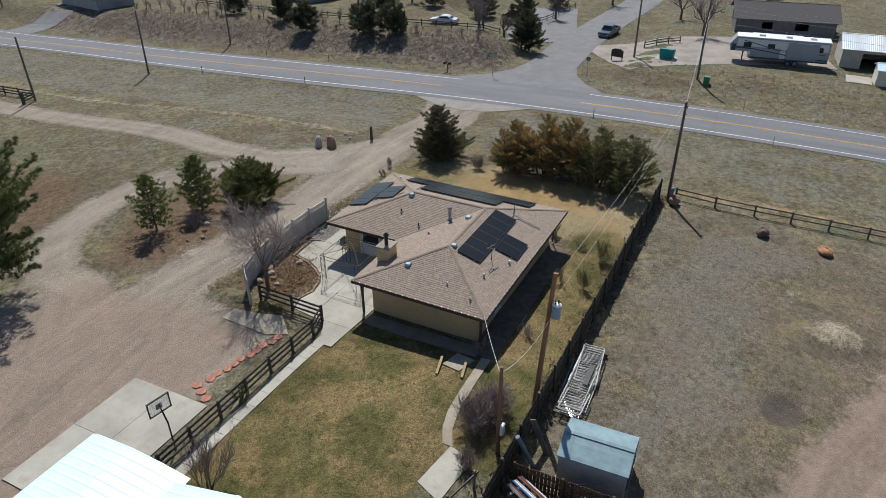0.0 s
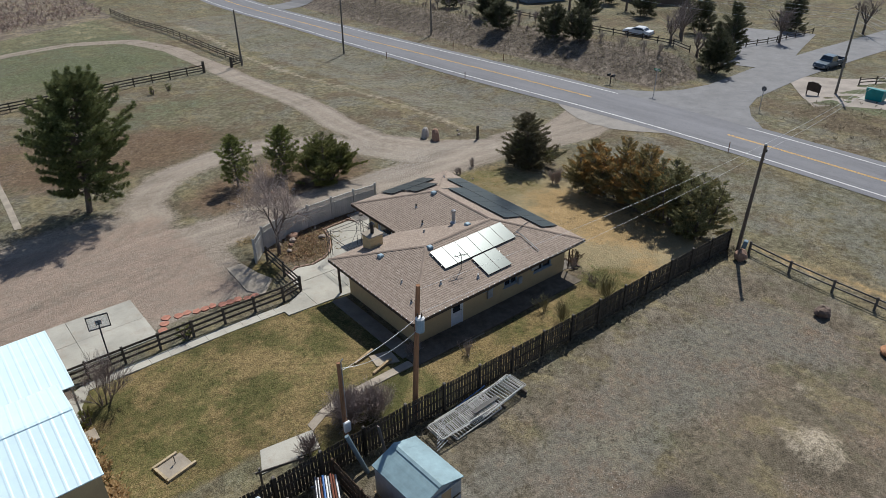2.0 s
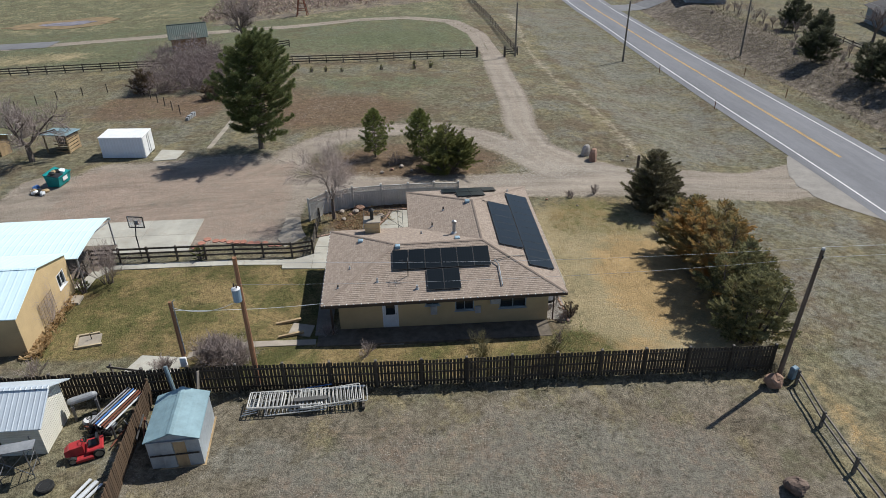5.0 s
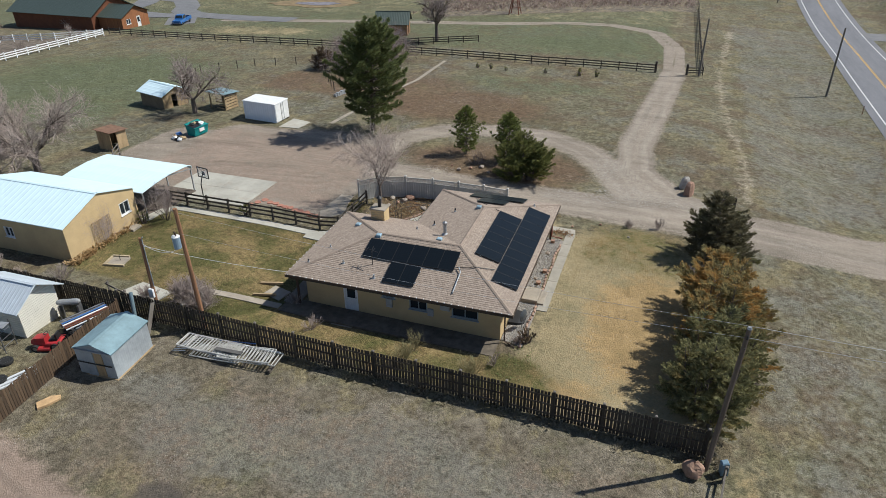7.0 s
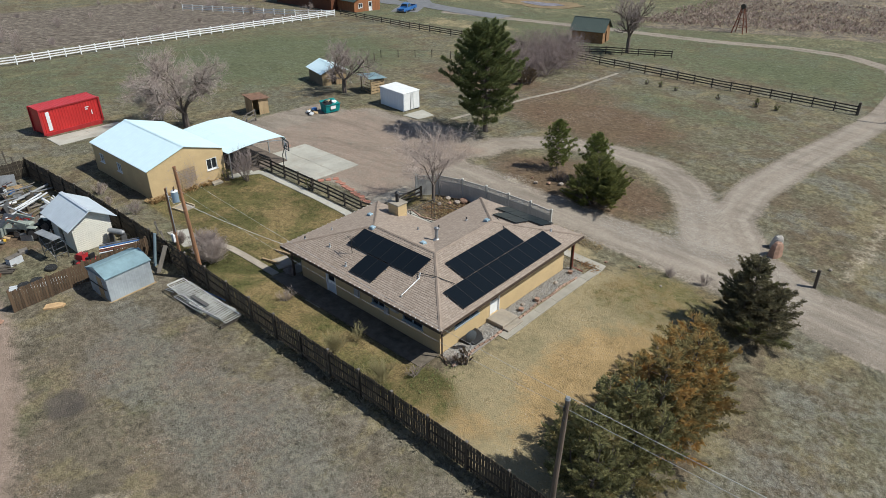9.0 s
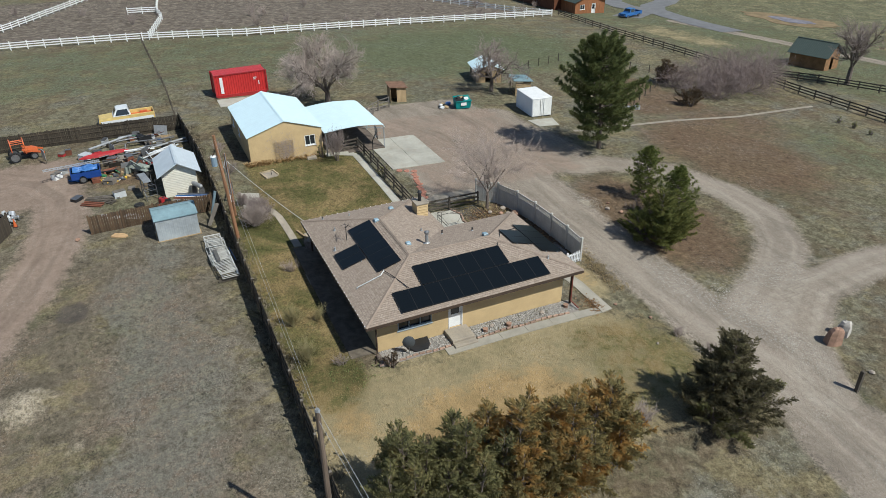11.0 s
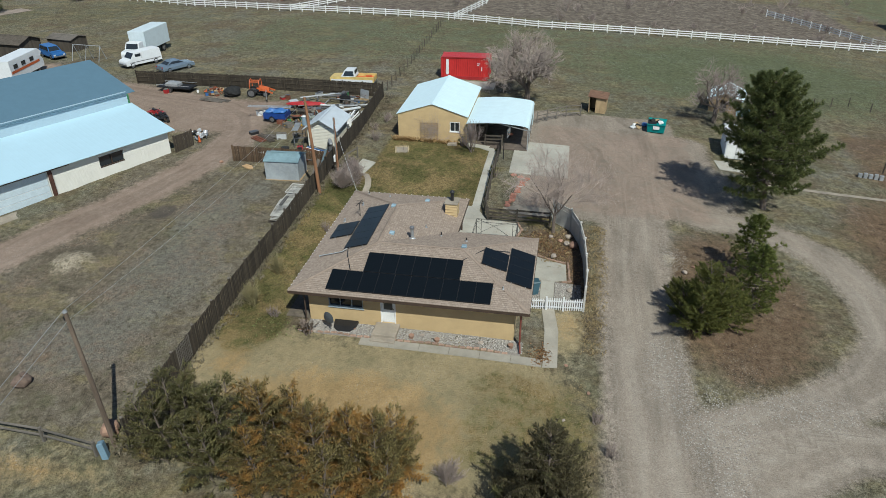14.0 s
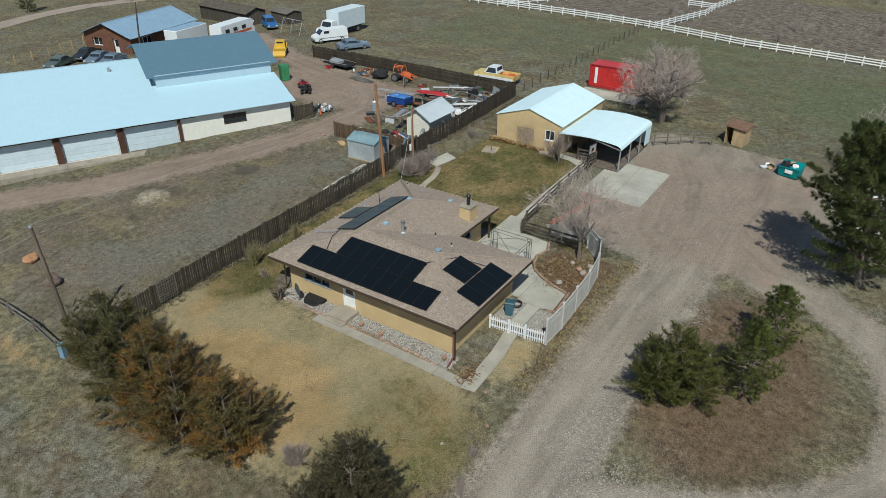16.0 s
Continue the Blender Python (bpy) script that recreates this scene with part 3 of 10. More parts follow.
    col = n.mix(edge(growth[1]), field, bushy)
    col = n.mix(n.calc("MULTIPLY", edge(soils[0]), 0.75), col, n.ramp(small, (0.3, (0.09, 0.052, 0.035)), (0.7, (0.2, 0.125, 0.085))))
    lawn = n.ramp(n.mix(0.45, n.mix(0.5, n.noise(0.8, 5, 0.75), mid), fine), (0.36, (0.052, 0.06, 0.021)), (0.48, (0.108, 0.1, 0.04)), (0.57, (0.175, 0.138, 0.064)), (0.66, (0.235, 0.176, 0.09)))
    browned = n.ramp(fine, (0.36, (0.15, 0.1, 0.045)), (0.62, (0.29, 0.205, 0.11)))
    lawn = n.mix(n.ramp(n.noise(0.33, 5, 0.72), (0.46, 0.0), (0.58, 0.8)), lawn, browned)
    lawn = n.mix(0.7, lawn, n.ramp(n.noise(0.16, 3, 0.6), (0.38, 0.68), (0.6, 1.1)), "MULTIPLY")
    dry = n.ramp(n.mix(0.4, mid, small), (0.36, (0.2, 0.166, 0.1)), (0.47, (0.285, 0.226, 0.138)), (0.62, (0.36, 0.276, 0.168)))
    tawny = n.ramp(n.mix(0.4, mid, small), (0.36, (0.24, 0.165, 0.085)), (0.62, (0.4, 0.268, 0.138)))
    dry = n.mix(edge(dark[1]), dry, tawny)
    col = n.mix(edge(cover[2]), col, dry)
    col = n.mix(edge(cover[1]), col, lawn)
    stones = n.ramp(n.mix(0.5, n.noise(7, 5, 0.8), grit), (0.34, (0.226, 0.177, 0.146)), (0.5, (0.296, 0.24, 0.203)), (0.66, (0.385, 0.322, 0.278)))
    stones = n.mix(n.calc("MULTIPLY", n.ramp(n.calc("ADD", growth[2], ragged), (0.3, 0.0), (1.0, 1.0)), 0.6), stones, n.ramp(small, (0.3, (0.332, 0.276, 0.234)), (0.7, (0.408, 0.347, 0.302))))
    stones = n.mix(0.8, stones, n.ramp(n.noise(0.55, 5, 0.65, stretch=(0.22, 1, 1)), (0.34, 0.72), (0.5, 1.0), (0.66, 1.12)), "MULTIPLY")
    stones = n.mix(0.5, stones, n.ramp(mid, (0.3, 0.8), (0.7, 1.0)), "MULTIPLY")
    col = n.mix(edge(cover[0], 0.55), col, stones)
    dirt = n.ramp(n.mix(0.5, mid, small), (0.32, (0.22, 0.155, 0.125)), (0.68, (0.335, 0.252, 0.21)))
    col = n.mix(edge(soils[1]), col, dirt)
    col = n.mix(n.calc("MULTIPLY", edge(soils[2]), 0.8), col, n.ramp(small, (0.3, (0.27, 0.215, 0.155)), (0.7, (0.49, 0.41, 0.33))))
    col = n.mix(n.calc("MULTIPLY", ways[0], 0.55), col, n.ramp(streak, (0.36, 0.74), (0.47, 0.96), (0.55, 1.06), (0.66, 1.2)), "MULTIPLY")
    # tussocks and clods at three sizes, calmer on drives and on the trodden tan grass
    clump = n.noise(13.0, 2, 0.75)
    tussock = n.noise(2.9, 5, 0.72)
    clod = n.noise(6.5, 3, 0.75)
    rough_spots = n.ramp(n.noise(0.45, 4, 0.7), (0.4, 0.25), (0.6, 1.0))
    speck = n.mix(1.0, n.ramp(clump, (0.38, 0.82), (0.5, 1.0), (0.62, 1.1)), n.ramp(tussock, (0.34, 0.58), (0.46, 0.93), (0.57, 1.08), (0.67, 1.26)), "MULTIPLY")
    speck = n.mix(rough_spots, speck, n.mix(1.0, speck, n.ramp(clod, (0.38, 0.58), (0.5, 1.0), (0.62, 1.18)), "MULTIPLY"))
    smooth = n.calc("MULTIPLY", n.ramp(n.calc("MAXIMUM", n.calc("MAXIMUM", n.calc("MULTIPLY", cover[0], n.calc("ADD", 0.7, growth[2])), cover[2]), soils[1]), (0.4, 0.0), (0.72, 1.0)), 0.72)
    speck = n.mix(smooth, speck, 1.0)
    col = n.mix(0.9, col, speck, "MULTIPLY")
    col = n.mix(1.0, col, (0.905, 0.935, 0.9), "MULTIPLY")
    # loose pale stones
    cell = n.put("TexVoronoi", Scale=9.0)
    n.link(n.coord, cell.inputs["Vector"])
    grey_stone = n.ramp(cell.outputs["Color"], (0.15, (0.14, 0.125, 0.11)), (0.5, (0.29, 0.265, 0.235)), (0.85, (0.43, 0.405, 0.37)))
    loose = n.calc("MULTIPLY", n.ramp(n.calc("ADD", ways[2], n.calc("MULTIPLY", ragged, 1.3)), (0.3, 0.0), (0.75, 1.0)), n.ramp(cell.outputs["Distance"], (0.25, 1.0), (0.5, 0.0)))
    col = n.mix(n.calc("MULTIPLY", loose, 0.85), col, grey_stone)
    scatter = n.calc("MULTIPLY", n.ramp(n.noise(15, 1, 0.5), (0.66, 0.0), (0.7, 1.0)), n.ramp(mid, (0.48, 0.0), (0.6, 0.8)))
    col = n.mix(n.calc("MULTIPLY", scatter, n.calc("SUBTRACT", 1.0, cover[1])), col, (0.36, 0.33, 0.29))
    pit = n.ramp(n.calc("ADD", dark[0], n.calc("MULTIPLY", ragged, 1.1)), (0.3, 0.0), (0.6, 1.0))
    col = n.mix(n.calc("MULTIPLY", pit, 0.8), col, n.ramp(small, (0.3, (0.055, 0.048, 0.042)), (0.7, (0.105, 0.09, 0.078))))
    n.bump(n.mix(0.5, n.mix(0.5, tussock, clod), clump), 0.9, 0.13)
    return n.done(col, 1.0, 0.0, 0.1)


build_ground()


def strip(name, pts, offs, lift, mat, label, category, step=2.0, parent=None, kind="structure"):
    """A ribbon along a line, lying on the ground between two offsets."""
    me = Mesh()
    rings = []
    for (ax, ay), (bx, by) in zip(pts, pts[1:]):
        k = max(1, int(math.hypot(bx - ax, by - ay) / step))
        d = Vector((bx - ax, by - ay, 0)).normalized()
        for i in range(k + 1):
            x, y = ax + (bx - ax) * i / k, ay + (by - ay) * i / k
            row = []
            for o in offs:
                px, py = x + d.y * o, y - d.x * o
                row.append((px, py, ground_z(px, py) + lift))
            rings.append(row)
    w = len(offs)
    v = [p for r in rings for p in r]
    me.add(v, [(k * w + i, k * w + i + 1, (k + 1) * w + i + 1, (k + 1) * w + i) for k in range(len(rings) - 1) for i in range(w - 1)])
    ob = part(name, me, mat, parent)
    return tagged(ob, label, category, kind=kind) if not parent else ob


def asphalt(name, tone, long=False):
    n = Nodes(name)
    col = n.ramp(n.noise(0.5, 5, 0.7, stretch=(1, 0.12, 1) if long else None), (0.3, shade(tone, 0.8)), (0.7, shade(tone, 1.2)))
    col = n.mix(0.4, col, n.ramp(n.noise(25, 3, 0.8), (0.3, 0.6), (0.7, 1.2)), "MULTIPLY")
    crack = n.ramp(n.noise(0.35, 8, 0.8), (0.49, 0.0), (0.5, 1.0), (0.51, 0.0))
    col = n.mix(n.calc("MULTIPLY", crack, 0.5), col, shade(tone, 0.5))
    return n.done(col, 0.85, 0.0, 0.4)


ROAD = asphalt("road_asphalt", (0.138, 0.137, 0.148), True)
STREET = asphalt("old_asphalt", (0.15, 0.148, 0.152))
APRON = asphalt("pale_asphalt", (0.22, 0.2, 0.178))
LINE_WHITE = surface("road_line_white", (0.7, 0.7, 0.68), 0.7, vary=0.3, scale=2, fine=10, bump=0)
LINE_YELLOW = surface("road_line_yellow", (0.62, 0.36, 0.06), 0.7, vary=0.3, scale=2, fine=10, bump=0)
far_y, near_y = 420, -420
strip("road", [(49.3, near_y), (49.3, far_y)], [-5.0, -2.5, 0, 2.5, 5.0], 0.04, ROAD, "two-lane asphalt road with painted lines", "road", 3)
strip("side_street", [(54.2, 18), (58, 18.2), (66, 18.7), (80, 20), (100, 20), (130, 19), (260, 17)], [-3.6, 0, 3.6], 0.056, STREET, "worn grey asphalt side street", "road")
strip("north_street", [(53.6, 121), (58, 122), (65, 123), (72, 125.4), (92, 133)], [-3.4, 0, 3.4], 0.055, STREET, "worn grey asphalt side street further along the road", "road")
strip("street_mouth", [(53.8, 9.5), (53.8, 27.5)], [-0.3, 2.2], 0.05, STREET, "flared asphalt mouth of the side street", "road", 1)
mouth = Mesh()
curve_a = [(54.0, 8.0), (57.5, 11.4), (61.0, 13.6), (66, 15.2)]
curve_b = [(66, 22.4), (61, 23.0), (57.5, 24.8), (54.0, 29.0)]
mouth.add([(x, y, ground_z(x, y) + 0.06) for x, y in curve_a + curve_b], [(0, 1, 6, 7), (1, 2, 5, 6), (2, 3, 4, 5)])
tagged(part("street_corner", mouth, STREET), "asphalt corner widening into the side street", "road", kind="structure")
apron = Mesh()
outer = [(44.7, 13.5 + 1.6 * i) for i in range(11)]
inner = [(43.6, 14.8), (42.5, 16.3), (41.7, 17.7), (41.2, 19.0), (41.4, 20.2), (41.0, 21.4), (41.5, 22.6), (41.6, 23.8), (42.2, 25.1), (42.9, 26.6), (43.8, 28.4)]
rows3 = [[(a[0] + (b[0] - a[0]) * k / 4, a[1] + (b[1] - a[1]) * k / 4) for k in range(5)] for a, b in zip(outer, inner)]
apron.add([(x, y, ground_z(x, y) + 0.03) for r in rows3 for x, y in r], [(i * 5 + k, (i + 1) * 5 + k, (i + 1) * 5 + k + 1, i * 5 + k + 1) for i in range(10) for k in range(4)])
tagged(part("drive_apron", apron, APRON), "cracked asphalt apron of the drive", "road", kind="structure")
for i, (a, b) in enumerate(((near_y, 9.5), (28, far_y))):
    strip("road_line", [(49.2, a), (49.2, b)], [-0.16, -0.05], 0.05, LINE_YELLOW, "worn yellow centre line", "road marking", 3)
    strip("road_line", [(49.2, a), (49.2, b)], [0.05, 0.16], 0.05, LINE_YELLOW, "worn yellow centre line", "road marking", 3)
    strip("road_line", [(53.1, a - (1 if i else 0)), (53.1, b)], [-0.07, 0.07], 0.05, LINE_WHITE, "white edge line", "road marking", 3)
strip("road_line", [(45.4, near_y), (45.4, far_y)], [-0.08, 0.08], 0.05, LINE_WHITE, "white edge line", "road marking", 3)


def slab(name, outline, label, mat=None, thick=0.08, lift=0.05, z=None):
    """A cast slab that follows the ground."""
    mat = mat or CONCRETE
    me = Mesh()
    n = len(outline)
    top = [(x, y, (ground_z(x, y) if z is None else z) + lift) for x, y in outline]
    me.add(top + [(x, y, h - thick - 0.15) for x, y, h in top], [tuple(range(n))] + [((i + 1) % n, i, n + i, n + (i + 1) % n) for i in range(n)])
    return tagged(part(name, me, mat), label, "pavement", kind="structure")


def slabs(name, x0, x1, y0, y1, nx, ny, label, lift=0.06, mat=None):
    """A court of cast bays with open joints."""
    dx, dy = (x1 - x0) / nx, (y1 - y0) / ny
    for i in range(nx):
        for j in range(ny):
            a, b, c, d = x0 + i * dx + 0.012, x0 + (i + 1) * dx - 0.012, y0 + j * dy + 0.012, y0 + (j + 1) * dy - 0.012
            slab(name, [(a, c), (b, c), (b, d), (a, d)], label, mat, lift=lift + 0.004 * ((i + j) % 2))


WALK_OLD = surface("worn_walk_concrete", (0.36, 0.33, 0.275), 0.95, vary=0.2, scale=0.8, fine=18, bump=0.25, dirt=(0.27, 0.23, 0.18))
slabs("court_slab", -18.5, -10.6, 11.1, 16.4, 2, 2, "pale concrete bay of the basketball court")
slab("court_slab", [(-18.4, 10.6), (-16.2, 10.6), (-16.2, 11.1), (-18.4, 11.1)], "pale concrete strip beside the court")
# walk along the fence, entrance walk, patio
for i in range(11):
    a = -15.2 + i * 1.12
    slab("walk_slab", [(a, 8.75), (a + 1.1, 8.75), (a + 1.1, 9.45), (a, 9.45)], "pale concrete path beside the lawn")
slab("walk_slab", [(-16.9, 6.4), (-16.0, 6.4), (-15.9, 7.6), (-15.22, 8.75), (-15.22, 9.45), (-16.4, 8.9)], "pale concrete path beside the lawn")
slab("walk_slab", [(-3.55, 8.25), (-1.52, 8.22), (-1.52, 10.2), (-2.85, 9.48), (-2.85, 9.36), (-3.6, 9.34)], "pale concrete entrance walk")
slab("patio_slab", [(-1.5, 8.22), (0.86, 8.13), (1.2, 8.13), (1.2, 11.2), (-1.5, 11.2)], "pale concrete patio in the corner of the house")
slab("patio_slab", [(1.22, 8.13), (3.7, 8.13), (3.7, 11.2), (1.22, 11.2)], "pale concrete patio in the corner of the house", lift=0.054)
slab("patio_slab", [(3.72, 8.13), (6.26, 8.13), (6.26, 11.2), (3.72, 11.2)], "pale concrete patio in the corner of the house")
slab("patio_slab", [(-1.5, 11.22), (2.6, 11.22), (2.6, 13.35), (1.9, 12.9), (0.8, 12.65), (-0.3, 12.95), (-1.3, 12.6)], "pale concrete patio in the corner of the house", lift=0.054)
slab("patio_slab", [(2.62, 11.22), (6.26, 11.22), (6.26, 13.7), (6.26, 14.2), (3.3, 14.2), (2.62, 13.38)], "pale concrete patio in the corner of the house")
slab("walk_slab", [(3.32, 14.22), (6.58, 14.22), (6.58, 15.9), (6.3, 16.7), (4.25, 16.6), (3.85, 15.3)], "pale concrete walk beside the house", lift=0.054)
slab("walk_slab", [(6.6, 15.0), (9.2, 15.0), (9.2, 15.9), (6.6, 15.9)], "pale concrete walk beside the house")
slab("walk_slab", [(9.22, 15.1), (12.2, 15.5), (15.2, 15.55), (15.65, 15.55), (15.5, 16.4), (12.2, 16.35), (9.22, 15.9)], "narrow concrete walk round the house", WALK_OLD)
for i in range(6):
    a = 4.6 + i * 1.82
    slab("walk_slab", [(15.0, a), (15.65, a), (15.65, a + 1.8), (15.0, a + 1.8)], "narrow concrete walk along the house", WALK_OLD)
# soil strip; its dark colour also carries the shadow below the eaves
slab("bark_bed", [(-0.4, -0.75), (13.6, -0.75), (13.6, 0.88), (-0.4, 0.88)], "soil bed along the wall with the eaves shade in its colour", surface("shaded_soil", (0.14, 0.115, 0.088), 1.0, vary=0.45, scale=2, fine=20, bump=0.6), thick=0.03, lift=0.03)
slab("walk_slab", [(0.9, -0.6), (5.0, -0.6), (5.0, 0.1), (0.9, 0.1)], "narrow concrete walk under the eaves", CONCRETE_OLD)
# concrete tone lowered to paint in the house shade along this wall
slab("walk_slab", [(-0.6, 0.32), (0.4, 0.32), (0.4, 8.0), (-0.6, 8.0)], "narrow concrete walk darkened for the shade of the eaves", surface("shade_toned_concrete", (0.2, 0.175, 0.145), 0.95, vary=0.3, scale=1, fine=18))
slab("walk_slab", [(-4.35, 12.45), (-3.7, 11.25), (-2.3, 12.8), (-2.75, 14.1), (-3.05, 16.0), (-4.15, 16.05)], "concrete slab beside the bare tree", CONCRETE_OLD)
slab("walk_slab", [(-2.2, 0.6), (-0.9, 0.2), (-0.7, 1.4), (-2.0, 1.7)], "concrete slab at the corner of the lawn", CONCRETE_OLD)
slab("walk_slab", [(-10.8, -2.6), (-7.9, -2.9), (-7.6, -1.6), (-10.2, -1.2)], "concrete slab near the fence")
pts = [(-7.6, -1.7), (-6.6, -1.2), (-5.4, -0.9), (-4.2, -0.8), (-2.6, -0.7), (-0.5, -0.6)]
for a, b in zip(pts, pts[1:]):
    slab("walk_slab", [a, b, (b[0], b[1] + 0.55), (a[0], a[1] + 0.55)], "narrow winding concrete path", CONCRETE_OLD)
slabs("container_slab", -38.4, -35.4, -0.4, 6.9, 1, 2, "pale concrete slab in front of the red container")
slab("box_slab", [(-18.6, 30.2), (-16.4, 30.4), (-16.2, 32.8), (-18.6, 33.4)], "pale concrete slab in front of the white store")
strip("garden_path", [(-13.9, 33.2), (-13.6, 39), (-13.3, 46.8), (-12.2, 55), (-12.6, 68)], [-0.26, 0.26], 0.035, CONCRETE_OLD, "long narrow pale concrete path beside the garden plot", "path", 1.5)


# ---- the house ----
EAVE, PITCH = 2.6, 0.29
house = thing("house", "single-storey tan stucco house with a hipped brown shingle roof", "house", 0, 0, z=0.0)


def wall_run(a, b, z0, z1, openings, thick=0.2, butt=True):
    """A wall from a to b (outer face on the right of the way) with openings (along0, along1, z0, z1) cut through it."""
    a, b = Vector((*a, 0)), Vector((*b, 0))
    d = (b - a).normalized()
    inward = Vector((-d.y, d.x, 0))
    length = (b - a).length - (thick if butt else 0.0)
    cut = lambda lo, hi, vals: sorted({round(min(max(v, lo), hi), 4) for v in vals} | {lo, hi})
    xs = cut(0.0, length, [q for o in openings for q in o[:2]])
    zs = cut(z0, z1, [q for o in openings for q in o[2:]])
    solid = lambda i, k: 0 <= i < len(xs) - 1 and 0 <= k < len(zs) - 1 and not any(o[0] < (xs[i] + xs[i + 1]) / 2 < o[1] and o[2] < (zs[k] + zs[k + 1]) / 2 < o[3] for o in openings)
    me, index = Mesh(), {}

    def vert(i, k, t):
        if (i, k, t) not in index:
            index[i, k, t] = len(me.v)
            me.v.append(tuple(a + d * xs[i] + inward * (thick * t) + Vector((0, 0, zs[k]))))
        return index[i, k, t]

    for i in range(len(xs) - 1):
        for k in range(len(zs) - 1):
            if solid(i, k):
                me.f.append((vert(i, k, 0), vert(i + 1, k, 0), vert(i + 1, k + 1, 0), vert(i, k + 1, 0)))
                me.f.append((vert(i, k + 1, 1), vert(i + 1, k + 1, 1), vert(i + 1, k, 1), vert(i, k, 1)))
                for (di, dk), (p, q) in (((-1, 0), ((i, k), (i, k + 1))), ((1, 0), ((i + 1, k + 1), (i + 1, k))), ((0, -1), ((i + 1, k), (i, k))), ((0, 1), ((i, k + 1), (i + 1, k + 1)))):
                    if not solid(i + di, k + dk):
                        me.f.append((vert(*p, 0), vert(*q, 0), vert(*q, 1), vert(*p, 1)))
    return me


def window(parent, m, w, h, panes=2, frame=None):
    """A sliding window in an opening; m puts its lower left outer corner, x along the wall, y inwards."""
    frame = frame or WHITE
    win = part("window", Mesh().box(0, w, 0.12, 0.14, 0, h), GLASS, parent, "dark glass in a white frame", at=m)
    fr = Mesh()
    t = 0.06
    fr.box(0, w, 0.0, 0.1, 0, t).box(0, w, 0.0, 0.1, h - t, h).box(0, t, 0.0, 0.1, t, h - t).box(w - t, w, 0.0, 0.1, t, h - t)
    for i in range(1, panes):
        fr.box(i * w / panes - 0.025, i * w / panes + 0.025, 0.02, 0.09, t, h - t)
    part("frame", fr, frame, win)
    part("sill", Mesh().box(-0.06, w + 0.06, -0.07, 0.1, -0.05, -0.003), frame, win)
    return win


def door(parent, m, w, h, leaf=None, glazed=True):
    d = part("door", Mesh().box(0.06, w - 0.06, 0.06, 0.1, 0.02, h - 0.05), leaf or WHITE, parent, "white entrance door with a glass light", at=m)
    fr = Mesh().box(0, 0.058, -0.02, 0.12, 0, h).box(w - 0.058, w, -0.02, 0.12, 0, h).box(0.06, w - 0.06, -0.02, 0.12, h - 0.048, h)
    part("frame", fr, WHITE, d)
    if glazed:
        part("pane", Mesh().box(0.2, w - 0.2, 0.045, 0.058, 0.95, h - 0.25), GLASS, d)
    part("handle", Mesh().tube((w - 0.14, 0.0, 1.0), (w - 0.14, 0.058, 1.0), 0.025), BLACK, d)
    return d


def along(a, b, s, z):
    """The pose of something in a wall, s metres along it."""
    d = Vector((b[0] - a[0], b[1] - a[1], 0)).normalized()
    return Matrix(((d.x, -d.y, 0, a[0] + d.x * s), (d.y, d.x, 0, a[1] + d.y * s), (0, 0, 1, z), (0, 0, 0, 1)))


WINDOW_GREY = surface("blue_grey_window_frame", (0.3, 0.35, 0.38), 0.5, vary=0.15, bump=0.05)
corners = [(0.9, 0.9), (13.6, 0.9), (13.6, 13.7), (6.3, 13.7), (6.3, 8.1), (0.9, 8.1)]
fronts = {0: [("d", 2.6, 0.95, 0.1, 2.1), ("w", 5.2, 0.85, 1.6, 0.55), ("w", 7.0, 1.15, 1.1, 1.0), ("w", 9.7, 1.65, 1.1, 1.0)],
          1: [("w", 1.3, 2.2, 1.15, 0.95), ("d", 4.6, 0.95, 0.3, 2.05)],
          2: [("w", 2.2, 1.2, 1.2, 0.9)],
          3: [("d", 1.2, 1.7, 0.1, 2.05), ("w", 3.8, 1.2, 1.0, 1.1)],
          4: [("d", 0.6, 0.95, 0.1, 2.05), ("w", 2.4, 1.5, 1.0, 1.1)],
          5: [("w", 2.6, 1.3, 1.75, 0.45)]}
for i, a in enumerate(corners):
    b = corners[(i + 1) % 6]
    holes = [(s, s + w, z, z + h) for k, s, w, z, h in fronts[i]]
    part("wall", wall_run(a, b, -0.3, EAVE - 0.1, holes, butt=i != 3), LAP_TAN if i in (3, 4) else STUCCO, house)
    for k, s, w, z, h in fronts[i]:
        if k == "w":
            window(house, along(a, b, s, z), w, h, 3 if w > 2 else 2, WINDOW_GREY)
        else:
            door(house, along(a, b, s, z), w, h)
part("floor_slab", Mesh().box(1.12, 13.38, 1.12, 7.88, 0.0, 0.1), CONCRETE_OLD, house)
part("lamp", Mesh().box(3.2, 3.35, 0.76, 0.9, 1.9, 2.1, bevel=0.03), BLACK, house, "small wall lantern")
part("meter_box", Mesh().box(6.4, 6.8, 0.76, 0.898, 1.0, 1.6, bevel=0.03), GALV, house, "grey electricity meter box")
part("meter_box", Mesh().box(9.1, 9.45, 0.78, 0.898, 0.9, 1.4, bevel=0.03), GALV, house, "grey electricity meter box")
part("cooler", Mesh().box(10.0, 10.6, 0.5, 0.898, 1.7, 2.15, bevel=0.05), GALV, house, "window air cooler")

